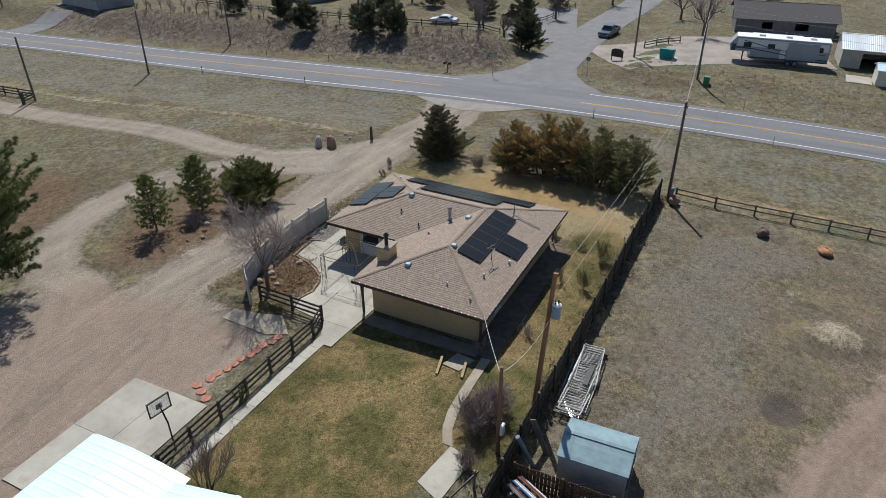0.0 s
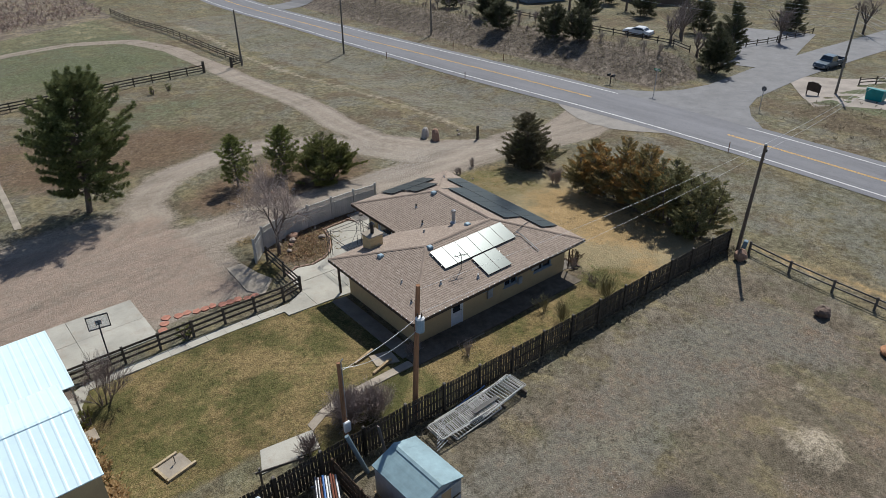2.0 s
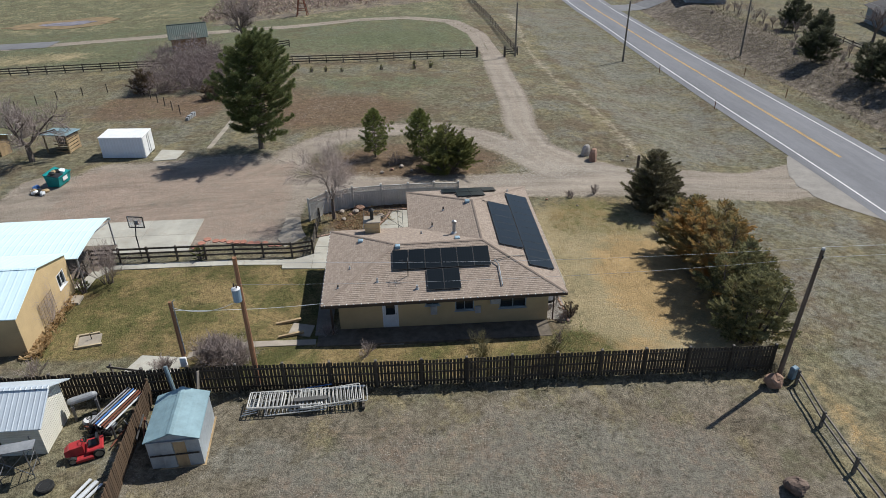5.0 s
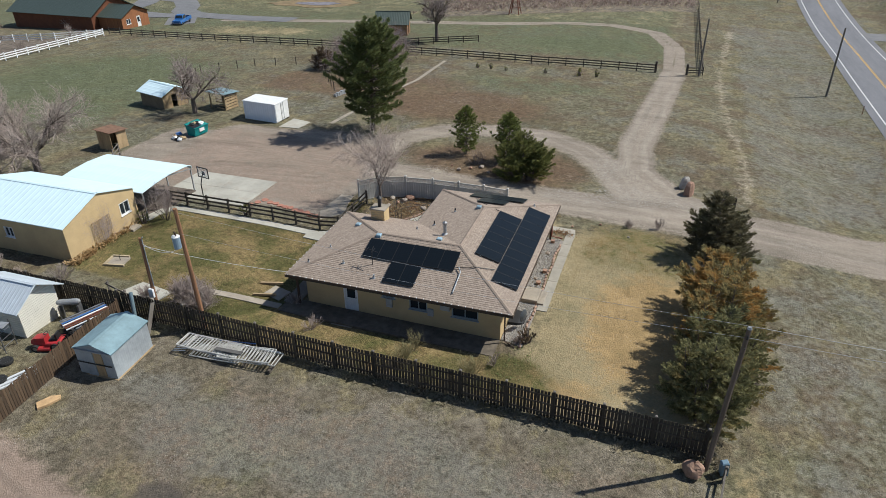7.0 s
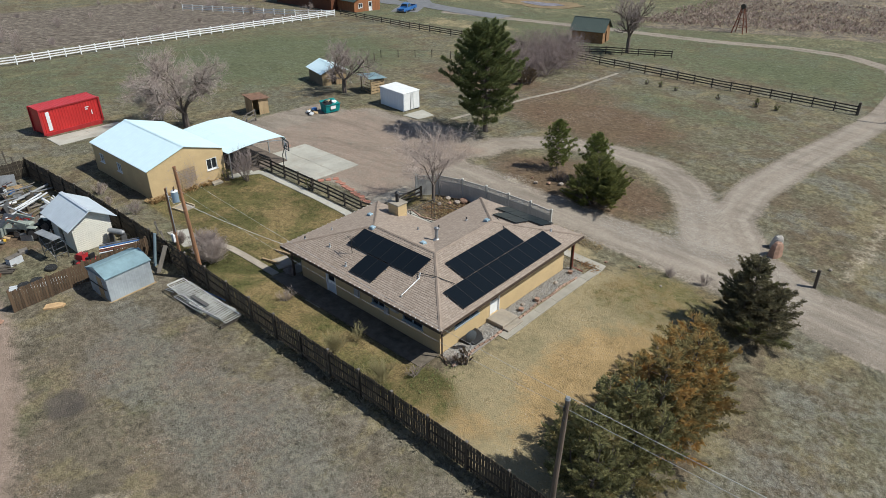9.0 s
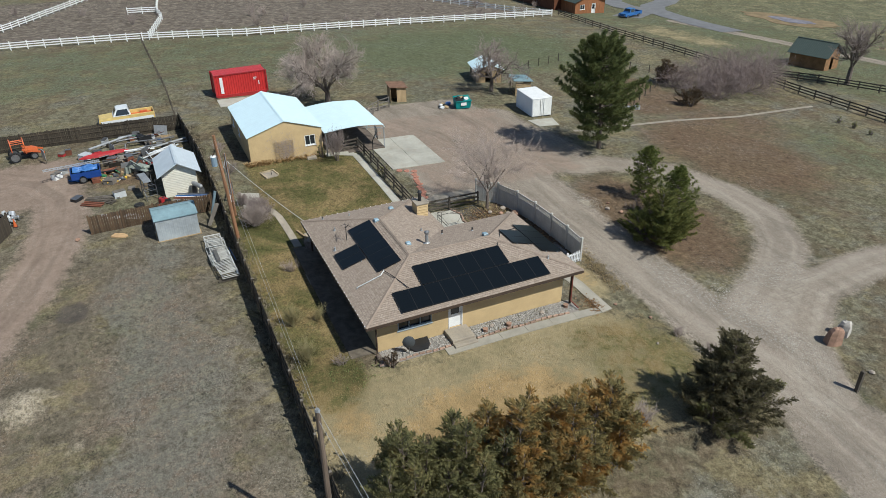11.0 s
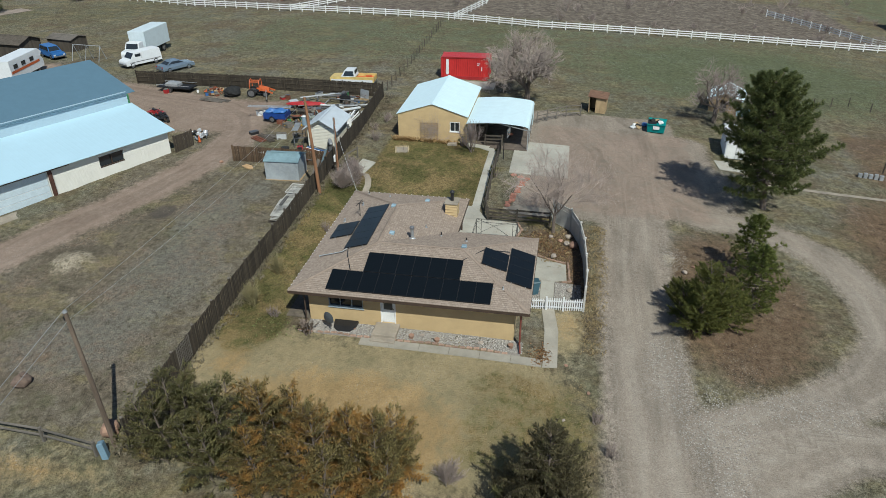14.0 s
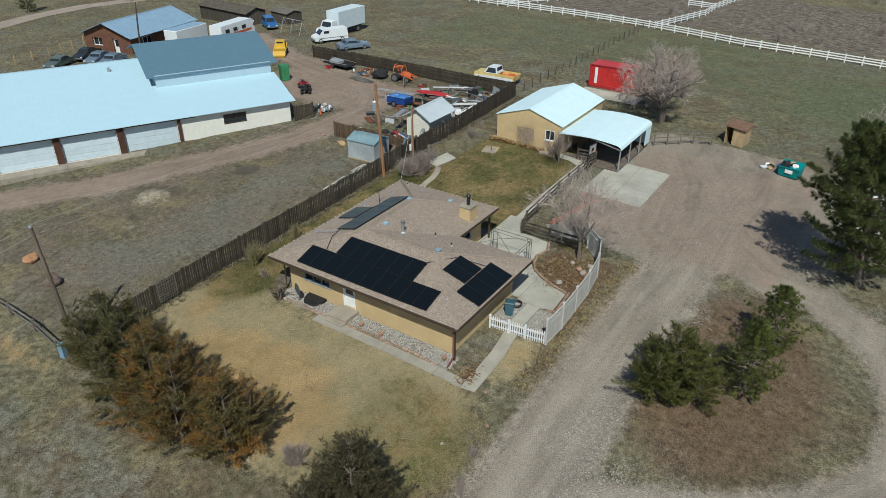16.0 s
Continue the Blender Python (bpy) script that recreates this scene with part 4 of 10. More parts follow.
# roof: hips at 45 degrees over an L
L, D, NX, NY = 14.5, 14.6, 5.4, 9.0
half = NY / 2
RX = L - half
Z0, ZR = EAVE, EAVE + PITCH * half
R1, R2, R3 = (half, half, ZR), (RX, half, ZR), (RX, D - half, ZR)
faces = {"roof_front": [(0, 0, Z0), (L, 0, Z0), R2, R1], "roof_east": [(L, 0, Z0), (L, D, Z0), R3, R2], "roof_north": [(L, D, Z0), (NX, D, Z0), R3],
         "roof_inner": [(NX, D, Z0), (NX, NY, Z0), R2, R3], "roof_back": [(NX, NY, Z0), (0, NY, Z0), R1, R2], "roof_west": [(0, NY, Z0), (0, 0, Z0), R1]}
roof_names = []
for name, poly in faces.items():
    a, b = Vector(poly[0]), Vector(poly[1])
    d = (b - a).normalized()
    up = Vector((-d.y, d.x, PITCH)).normalized()
    me = bpy.data.meshes.new("roof")
    nrm = d.cross(up)
    k = len(poly)
    under = [Vector(p) - Vector((0, 0, 0.16)) for p in poly]
    me.from_pydata([tuple(p) for p in poly] + [tuple(p) for p in under], [], [tuple(range(k)), tuple(reversed(range(k, 2 * k)))] + [((i + 1) % k, i, k + i, k + (i + 1) % k) for i in range(1)])
    uv = me.uv_layers.new(name="UVMap")
    for lp in me.loops:
        q = Vector(me.vertices[lp.vertex_index].co) - a
        uv.data[lp.index].uv = (q.dot(d), q.dot(up))
    me.materials.append(SHINGLE)
    roof_part = part("roof", me, SHINGLE, house, "brown asphalt shingles")
    # shingle courses: thin overlapping steps
    rise_len = (Vector(poly[2]) - a).dot(up)
    left, right = (Vector(poly[-1]) - a), (Vector(poly[2]) - a)
    for j in range(int(rise_len / 0.15)):
        h0, h1 = j * 0.15, j * 0.15 + 0.146
        f0, f1 = h0 / rise_len, min(1.0, h1 / rise_len)
        q = [a + left * f0, b + (right + a - b) * f0, b + (right + a - b) * f1, a + left * f1]
        up_n = Vector((0, 0, 1))
        cm = Mesh().add([q[0] + up_n * 0.017, q[1] + up_n * 0.017, q[2] + up_n * 0.006, q[3] + up_n * 0.006, q[0] + up_n * 0.004, q[1] + up_n * 0.004], [(0, 1, 2, 3), (4, 5, 1, 0)]).data("shingle_course", SHINGLE)
        cuv = cm.uv_layers.new(name="UVMap")
        for lp in cm.loops:
            q = Vector(cm.vertices[lp.vertex_index].co) - a
            cuv.data[lp.index].uv = (q.dot(d), q.dot(up))
        part("shingle_course", cm, SHINGLE, roof_part)
caps = Mesh()
for a, b in (((0, 0, Z0), R1), ((0, NY, Z0), R1), (R1, R2), (R2, R3), ((L, 0, Z0), R2), ((L, D, Z0), R3), ((NX, D, Z0), R3)):
    a, b = Vector(a), Vector(b)
    n = int((b - a).length / 0.25)
    for i in range(n):
        p, q = a.lerp(b, i / n), a.lerp(b, (i + 0.97) / n)
        d = (q - p).normalized()
        s = d.cross(Vector((0, 0, 1))).normalized() * 0.11
        lift, low = Vector((0, 0, 0.055)), Vector((0, 0, 0.012))
        caps.add([p - s + low, q - s + low + lift * 0.2, p + lift, q + lift * 1.2, p + s + low, q + s + low + lift * 0.2], [(0, 2, 3, 1), (2, 4, 5, 3), (0, 4, 2)])
part("ridge_cap", caps, surface("ridge_shingle", (0.3, 0.232, 0.185), 0.95, vary=0.25, scale=1, fine=30), house, "overlapping ridge shingles")["kind"] = "stuff"
# fascia and gutter
outline = [(0, 0), (L, 0), (L, D), (NX, D), (NX, NY), (0, NY)]
for i, a in enumerate(outline):
    b = outline[(i + 1) % 6]
    part("fascia", Mesh().beam((*a, EAVE - 0.1), (*b, EAVE - 0.1), 0.04, 0.19), TRIM, house)
lights = Mesh()
for a, b in (((0, 0), (L, 0)), ((0, NY), (0, 0))):
    n = int(math.hypot(b[0] - a[0], b[1] - a[1]) / 0.42)
    for i in range(n):
        x, y = a[0] + (b[0] - a[0]) * (i + 0.5) / n, a[1] + (b[1] - a[1]) * (i + 0.5) / n
        lights.box(x - 0.022, x + 0.022, y - 0.022, y + 0.022, EAVE - 0.0, EAVE + 0.045)
part("light_string", lights, WHITE, house, "string of small white bulbs along the eaves")["kind"] = "stuff"
soffit = Mesh().prism([(0.05, 0.05), (L - 0.05, 0.05), (L - 0.05, D - 0.05), (NX + 0.05, D - 0.05), (NX + 0.05, NY - 0.05), (0.05, NY - 0.05)], EAVE - 0.16, EAVE - 0.13)
part("soffit", soffit, TRIM, house)
for x, y in ((0.5, 0.5), (L - 0.5, D - 0.5), (0.4, NY - 0.5)):
    part("post", Mesh().box(x - 0.06, x + 0.06, y - 0.06, y + 0.06, -0.2, EAVE - 0.17), TRIM, house)
part("downpipe", Mesh().path([(14.3, 14.35, 2.45), (14.1, 14.1, 2.2), (14.1, 14.1, 0.2), (14.9, 14.2, 0.05)], 0.05), surface("red_brown_gutter", (0.24, 0.07, 0.05), 0.6, vary=0.2), house, "red-brown downpipe")
part("downpipe", Mesh().path([(14.2, 0.5, 2.45), (13.9, 0.75, 2.2), (13.9, 0.75, 0.15), (14.6, 0.4, 0.05)], 0.05), TRIM, house)
# chimney with a stove pipe, vents
chim = part("chimney", Mesh().box(2.45, 3.45, 7.75, 8.6, 2.5, 3.75), LAP_TAN, house, "chimney stack clad in tan lap siding")
part("cap", Mesh().box(2.38, 3.52, 7.68, 8.67, 3.752, 3.83, bevel=0.02), CONCRETE_OLD, chim)
part("flue", Mesh().tube((2.95, 8.17, 3.83), (2.95, 8.17, 4.5), 0.12, n=12).tube((2.95, 8.17, 4.5), (2.95, 8.17, 4.66), 0.2, 0.05, n=12), BLACK, chim, "black steel flue")


def roof_z(x, y):
    return EAVE + PITCH * max(0, min(y, L - x, max(min(D - y, x - NX), min(NY - y, x))))


for x, y, h, r, mat in ((8.35, 6.4, 0.75, 0.11, GALV), (7.9, 9.95, 0.25, 0.05, BLACK), (7.0, 8.1, 0.3, 0.05, BLACK), (3.3, 1.6, 0.25, 0.05, GALV), (5.65, 0.9, 0.25, 0.06, GALV), (0.95, 1.4, 0.2, 0.05, BLACK),
                        (6.2, 6.9, 0.2, 0.05, GALV), (1.6, 3.2, 0.2, 0.04, GALV), (12.9, 12.9, 0.2, 0.04, GALV)):
    z = roof_z(x, y)
    v = part("vent_pipe", Mesh().tube((x, y, z - 0.05), (x, y, z + h), r, n=10), mat, house)
    part("flashing", Mesh().tube((x, y, z - 0.03), (x, y, z + 0.1), r * 2.2, r * 1.05, n=10), GALV, v)
    if r > 0.1:
        part("cowl", Mesh().tube((x, y, z + h), (x, y, z + h + 0.12), r * 1.5, r * 1.5, n=10).tube((x, y, z + h + 0.12), (x, y, z + h + 0.2), r * 1.5, 0.02, n=10), STEEL, v)
for x, y in ((4.6, 4.25), (8.43, 5.05), (9.6, 10.05), (2.2, 6.2)):
    z = roof_z(x, y)
    part("roof_vent", Mesh().box(x - 0.16, x + 0.16, y - 0.16, y + 0.16, z - 0.05, z + 0.16, bevel=0.04), surface("pale_blue_vent", (0.3, 0.42, 0.5), 0.5), house, "small blue-grey roof vent")
part("conduit", Mesh().path([(10.5, 2.6, roof_z(10.5, 2.6) + 0.2), (10.7, 2.3, roof_z(10.7, 2.3) + 0.12), (10.72, 0.75, roof_z(10.7, 0.75) + 0.12), (10.72, 0.75, roof_z(10.7, 0.75))], 0.035), GALV, house, "steel conduit from the panels")
part("conduit", Mesh().path([(12.55, 3.4, roof_z(12.5, 3.4) + 0.08), (11.4, 2.9, roof_z(11.4, 2.9) + 0.1), (10.3, 2.6, roof_z(10.3, 2.6) + 0.12)], 0.025), BLACK, house, "black conduit between the panels")
part("conduit", Mesh().path([(8.6, 12.9, roof_z(8.6, 12.9) + 0.1), (9.4, 11.3, roof_z(9.4, 11.3) + 0.1), (11.0, 10.2, roof_z(11, 10.2) + 0.1)], 0.025), BLACK, house, "black conduit between the panels")

mast = thing("antenna", "thin bent television antenna mast on the roof", "antenna", 5.15, 1.9, z=roof_z(5.15, 1.9))
part("mast", Mesh().path([(0, 0, 0), (0, 0, 1.0), (0.02, 0.25, 1.15)], 0.025), BLACK, mast)
part("boom", Mesh().beam((-0.5, 0.1, 1.05), (0.45, -0.1, 1.0), 0.03, 0.03).beam((-0.3, -0.25, 1.04), (-0.3, 0.3, 1.04), 0.02, 0.02).beam((0.1, -0.25, 1.03), (0.1, 0.3, 1.03), 0.02, 0.02), BLACK, mast)

# solar panels: black modules on rails
PV = Nodes("solar_cells")
sepv = PV.t.nodes.new("ShaderNodeSeparateXYZ")
PV.link(PV.coord, sepv.inputs[0])
cell = PV.calc("MINIMUM", PV.calc("PINGPONG", sepv.outputs[0], 0.0815), PV.calc("PINGPONG", sepv.outputs[1], 0.0815))
PV.b.inputs["Coat Weight"].default_value = 0.13
PV.b.inputs["Specular Tint"].default_value = (0.7, 0.85, 0.85, 1)
PV.b.inputs["Coat Roughness"].default_value = 0.075
PV_MAT = PV.done(PV.ramp(cell, (0.0, (0.006, 0.0075, 0.01)), (0.05, (0.004, 0.006, 0.0075))), 0.3, 0.0, 0.22)
PV_FRAME = surface("black_anodised_frame", (0.012, 0.013, 0.015), 0.5, metal=0.0, vary=0.1, bump=0)
PW, PH = 0.985, 1.62
glass_data = Mesh().box(0.02, PW - 0.02, 0.02, PH - 0.02, 0.02, 0.038).data("glass", PV_MAT)
fr = Mesh().box(0, PW, 0, 0.02, 0, 0.04).box(0, PW, PH - 0.02, PH, 0, 0.04).box(0, 0.02, 0.02, PH - 0.02, 0, 0.04).box(PW - 0.02, PW, 0.02, PH - 0.02, 0, 0.04)
frame_data = fr.data("frame", PV_FRAME)
TILT_R = math.atan(PITCH)


def solar_array(label, origin, turn, rows):
    """rows: (first column offset, number, metres up the slope); turn puts x along the eave."""
    arr = thing("solar_array", label, "solar panels", *origin[:2], z=origin[2], group="solar arrays")
    arr.matrix_basis = Matrix.Translation(origin) @ Matrix.Rotation(radians(turn), 4, "Z") @ Matrix.Rotation(TILT_R, 4, "X")
    for first, count, up in rows:
        for i in range(count):
            p = part("panel", glass_data, None, arr, at=Matrix.Translation((first + i * 1.0, up, 0.09)))
            part("frame", frame_data, None, p)
        rail = Mesh()
        for q in (0.35, 1.25):
            rail.box(first - 0.05, first + count + 0.03, up + q, up + q + 0.04, 0.04, 0.088)
            for i in range(count + 1):
                rail.box(first + i * 0.98, first + i * 0.98 + 0.05, up + q, up + q + 0.04, -0.01, 0.039)
        part("rail", rail, ALU, arr)
    return arr


K = math.cos(TILT_R)
solar_array("black solar panels in a T on the front roof", (0, 0, EAVE), 0, [(4.25, 6, 2.33 / K), (6.28, 2, 0.68 / K)])
solar_array("long double row of black solar panels on the roof", (L, 0, EAVE), 90, [(2.3, 10, 0.33 / K), (4.25, 6, 1.93 / K)])
solar_array("small stepped group of black solar panels on the roof", (L, D, EAVE), 180, [(2.45, 4, 0.1 / K), (3.45, 2, 1.72 / K)])

# planting beds and steps at the house
step = thing("door_steps", "pale concrete steps in front of the garden door", "steps", 14.4, 5.95, z=0.0)
part("step", Mesh().box(-0.8, 0.5, -0.75, 0.75, -0.1, 0.3, bevel=0.02), CONCRETE_OLD, step)
part("step", Mesh().box(0.5, 0.9, -0.75, 0.75, -0.1, 0.15, bevel=0.02), CONCRETE_OLD, step)
step = thing("door_steps", "low concrete step in front of the back door", "steps", 4.0, 0.4, z=0.0)
part("step", Mesh().box(-0.7, 0.7, -1.2, 0.45, -0.1, 0.14, bevel=0.02), CONCRETE_OLD, step)


def pebbles(name, x0, x1, y0, y1, count, label, r=(0.022, 0.05), mats=None):
    me = Mesh()
    for _ in range(count):
        x, y, s = rnd.uniform(x0, x1), rnd.uniform(y0, y1), rnd.uniform(*r)
        z = ground_z(x, y) + 0.03
        a = rnd.uniform(0, 6.28)
        ring = [(x + s * rnd.uniform(0.7, 1.1) * math.cos(a + k * 1.2566), y + s * rnd.uniform(0.7, 1.1) * math.sin(a + k * 1.2566), z) for k in range(5)]
        me.add(ring + [(x + rnd.uniform(-0.3, 0.3) * s, y, z + s * 0.7)], [(i, (i + 1) % 5, 5) for i in range(5)])
    return tagged(part(name, me, mats), label, "gravel", kind="stuff")


n = Nodes("river_stones")
geo = n.t.nodes.new("ShaderNodeNewGeometry")
STONES = n.done(n.ramp(geo.outputs["Random Per Island"], (0.0, (0.12, 0.11, 0.098)), (0.4, (0.23, 0.215, 0.198)), (0.75, (0.32, 0.292, 0.26)), (1.0, (0.45, 0.43, 0.4))), 0.8)
slab("stone_bed", [(13.65, 1.0), (15.0, 0.6), (15.0, 14.2), (13.65, 14.2)], "bed under the river stones", surface("bed_soil", (0.27, 0.24, 0.21), 1.0, vary=0.4, scale=5, fine=25), lift=0.035)
pebbles("river_stones", 13.65, 14.75, 0.9, 14.3, 9500, "grey and tan river stones beside the house wall", mats=STONES)
pebbles("river_stones", 6.8, 9.6, 15.95, 17.6, 2200, "grey river stones inside the white fence", mats=STONES)
slab("stone_bed", [(6.62, 13.8), (9.4, 13.8), (9.4, 14.98), (6.62, 14.98)], "bed under the grey stones", bpy.data.materials["bed_soil"], lift=0.035)
slab("stone_bed", [(6.62, 15.92), (9.6, 15.92), (9.4, 17.7), (6.7, 17.7)], "bed under the grey stones", bpy.data.materials["bed_soil"], lift=0.035)
pebbles("river_stones", 6.7, 9.4, 13.9, 14.95, 1500, "grey river stones beside the bin", mats=STONES)
edging = thing("brick_edging", "row of red-brown edging bricks round the stone bed", "edging", 14.85, 7.0, z=0)
brick = Mesh().box(-0.07, 0.07, -0.17, 0.17, -0.05, 0.09, bevel=0.03).data("brick", surface("edging_stone", (0.42, 0.28, 0.21), 0.9, vary=0.3, scale=3, each=0.4))
for i in range(31):
    y = -6.3 + i * 0.42
    part("brick", brick, None, edging, at=pose(0.06 * math.sin(i * 0.9), y, ground_z(14.85, 7 + y) + 0.02, 0, 0, 8 * math.sin(i * 1.7)))
edging = thing("brick_edging", "curved row of edging stones round the planting bed", "edging", 2.6, 12.8, z=0)
bend = [(-1.4, 12.7), (-0.3, 13.1), (0.8, 12.8), (1.9, 13.1), (2.6, 13.55), (3.15, 14.3), (3.7, 15.4), (4.1, 16.75), (5.2, 16.85), (6.4, 16.9), (6.7, 16.2)]
for (ax, ay), (bx, by) in zip(bend, bend[1:]):
    k = max(1, round(math.hypot(bx - ax, by - ay) / 0.37))
    for i in range(k):
        x, y = ax + (bx - ax) * i / k - 2.6, ay + (by - ay) * i / k - 12.8
        part("brick", brick, None, edging, at=pose(x, y, ground_z(2.6 + x, 12.8 + y) + 0.02, 0, 0, math.degrees(math.atan2(by - ay, bx - ax)) - 90 + 8 * math.sin(i * 1.7 + ax)))


# ---- fences ----
def resample(pts, gap):
    """Places every gap metres along a line, with the way of the line there."""
    out = []
    for (ax, ay), (bx, by) in zip(pts, pts[1:]):
        n = max(1, round(math.hypot(bx - ax, by - ay) / gap))
        for i in range(n):
            out.append((ax + (bx - ax) * i / n, ay + (by - ay) * i / n))
    out.append(pts[-1])
    return out


def rail_fence(label, pts, gap=2.4, high=1.2, rails=(0.35, 0.7, 1.05), mat=None, post=0.13, rail=(0.04, 0.14), group="rail fences", name="rail_fence"):
    mat = mat or WOOD_DARK
    at = resample(pts, gap)
    x0, y0 = at[0]
    z0 = ground_z(x0, y0)
    fence = thing(name, label, "fence", x0, y0, group=group)
    pd = Mesh().box(-post / 2, post / 2, -post / 2, post / 2, -0.3, high, bevel=0.03).data("post", mat)
    for x, y in at:
        part("post", pd, None, fence, at=pose(x - x0, y - y0, ground_z(x, y) - z0, rnd.uniform(-1, 1), rnd.uniform(-1, 1), rnd.uniform(-6, 6)))
    for (ax, ay), (bx, by) in zip(at, at[1:]):
        for h in rails:
            za, zb = ground_z(ax, ay) - z0 + h, ground_z(bx, by) - z0 + h
            part("rail", Mesh().beam((ax - x0, ay - y0, za + rnd.uniform(-0.02, 0.02)), (bx - x0, by - y0, zb + rnd.uniform(-0.02, 0.02)), *rail), mat, fence)
    return fence


rail_fence("dark weathered post-and-rail fence beside the lawn", [(-16.9, 9.85), (-9, 9.8), (-3.0, 9.9), (-1.55, 10.3)], 2.2)
rail_fence("dark weathered post-and-rail fence beside the court", [(-16.9, 9.85), (-16.6, 8.2)], 1.7)
rail_fence("dark weathered post-and-rail fence below the bare tree", [(-1.55, 10.3), (-1.5, 12.6), (-1.45, 15.2)], 2.4)
rail_fence("low split-rail fence along the rough plot", [(26.1, -5.8), (25.7, -9), (25.6, -12), (25.6, -20), (25.6, -32)], 3.1, 1.0, (0.45, 0.85), WOOD_GREY, 0.14, (0.06, 0.1))
rail_fence("dark ranch rail fence across the far field", [(-17.5, 71.2), (0, 71.2), (17.8, 73.0)], 2.6, 1.25)
rail_fence("dark ranch rail fence running to the far corner", [(-83, 76), (-60, 73.5), (-33, 72.5), (-17.5, 71.2)], 2.8, 1.25)
rail_fence("dark ranch rail fence along the lane", [(22.3, 73.5), (24.4, 74.5), (23.6, 100), (23, 134)], 2.8, 1.25)
rail_fence("dark ranch rail fence beside the cabin", [(-27, 74), (-21, 79), (-12, 84)], 2.6, 1.2)
rail_fence("white ranch rail fence across the far pasture", [(-96, -90), (-84.5, -58), (-80.5, -36.5), (-78, -6), (-75.5, 10), (-77.5, 31), (-82.5, 74)], 2.4, 1.35, (0.4, 0.75, 1.1), WHITE, 0.14, (0.04, 0.15), "white fences")
rail_fence("white ranch rail fence running into the distance", [(-80.5, -36.5), (-98, -26), (-125, -14)], 2.4, 1.35, (0.4, 0.75, 1.1), WHITE, 0.14, (0.04, 0.15), "white fences")
rail_fence("white ranch rail fence running into the distance", [(-78, -5), (-96.2, -1.5), (-104, -1.8), (-104.4, -7)], 2.4, 1.35, (0.4, 0.75, 1.1), WHITE, 0.14, (0.04, 0.15), "white fences")
rail_fence("white ranch rail fence running into the distance", [(-104, -1.8), (-120, -0.4)], 2.4, 1.35, (0.4, 0.75, 1.1), WHITE, 0.14, (0.04, 0.15), "white fences")
rail_fence("old post and wire fence beside the timber house", [(-2, -71.5), (-12, -71.8), (-18.6, -73.7)], 2.7, 1.3, (1.1,), WOOD_RAW, 0.16, (0.015, 0.015), "wire fences")
rail_fence("white ranch rail fence by the barn house", [(-82.5, 74), (-88, 68), (-110, 55)], 2.4, 1.35, (0.4, 0.75, 1.1), WHITE, 0.14, (0.04, 0.15), "white fences")
rail_fence("old wire fence with thin wooden posts", [(-30, -5.6), (-45, -5.5), (-62, -6), (-76, -6.3)], 2.2, 1.2, (1.0,), WOOD_DARK, 0.1, (0.015, 0.015), "wire fences")
rail_fence("white ranch rail fence beside the pink path", [(-96, -62.5), (-98.5, -54.8)], 2.4, 1.35, (0.4, 0.75, 1.1), WHITE, 0.14, (0.04, 0.15), "white fences")
rail_fence("old wire fence with thin wooden posts", [(-40, 43), (-43, 50), (-38, 56), (-30, 60), (-20, 46)], 2.6, 1.2, (1.05,), WOOD_DARK, 0.09, (0.015, 0.015), "wire fences")
rail_fence("pole corral fence beside the small hut", [(-24.5, 12.8), (-27.5, 15.8), (-28.3, 17.4)], 1.6, 1.3, (0.4, 0.8, 1.2), WOOD_GREY, 0.12, (0.06, 0.08))


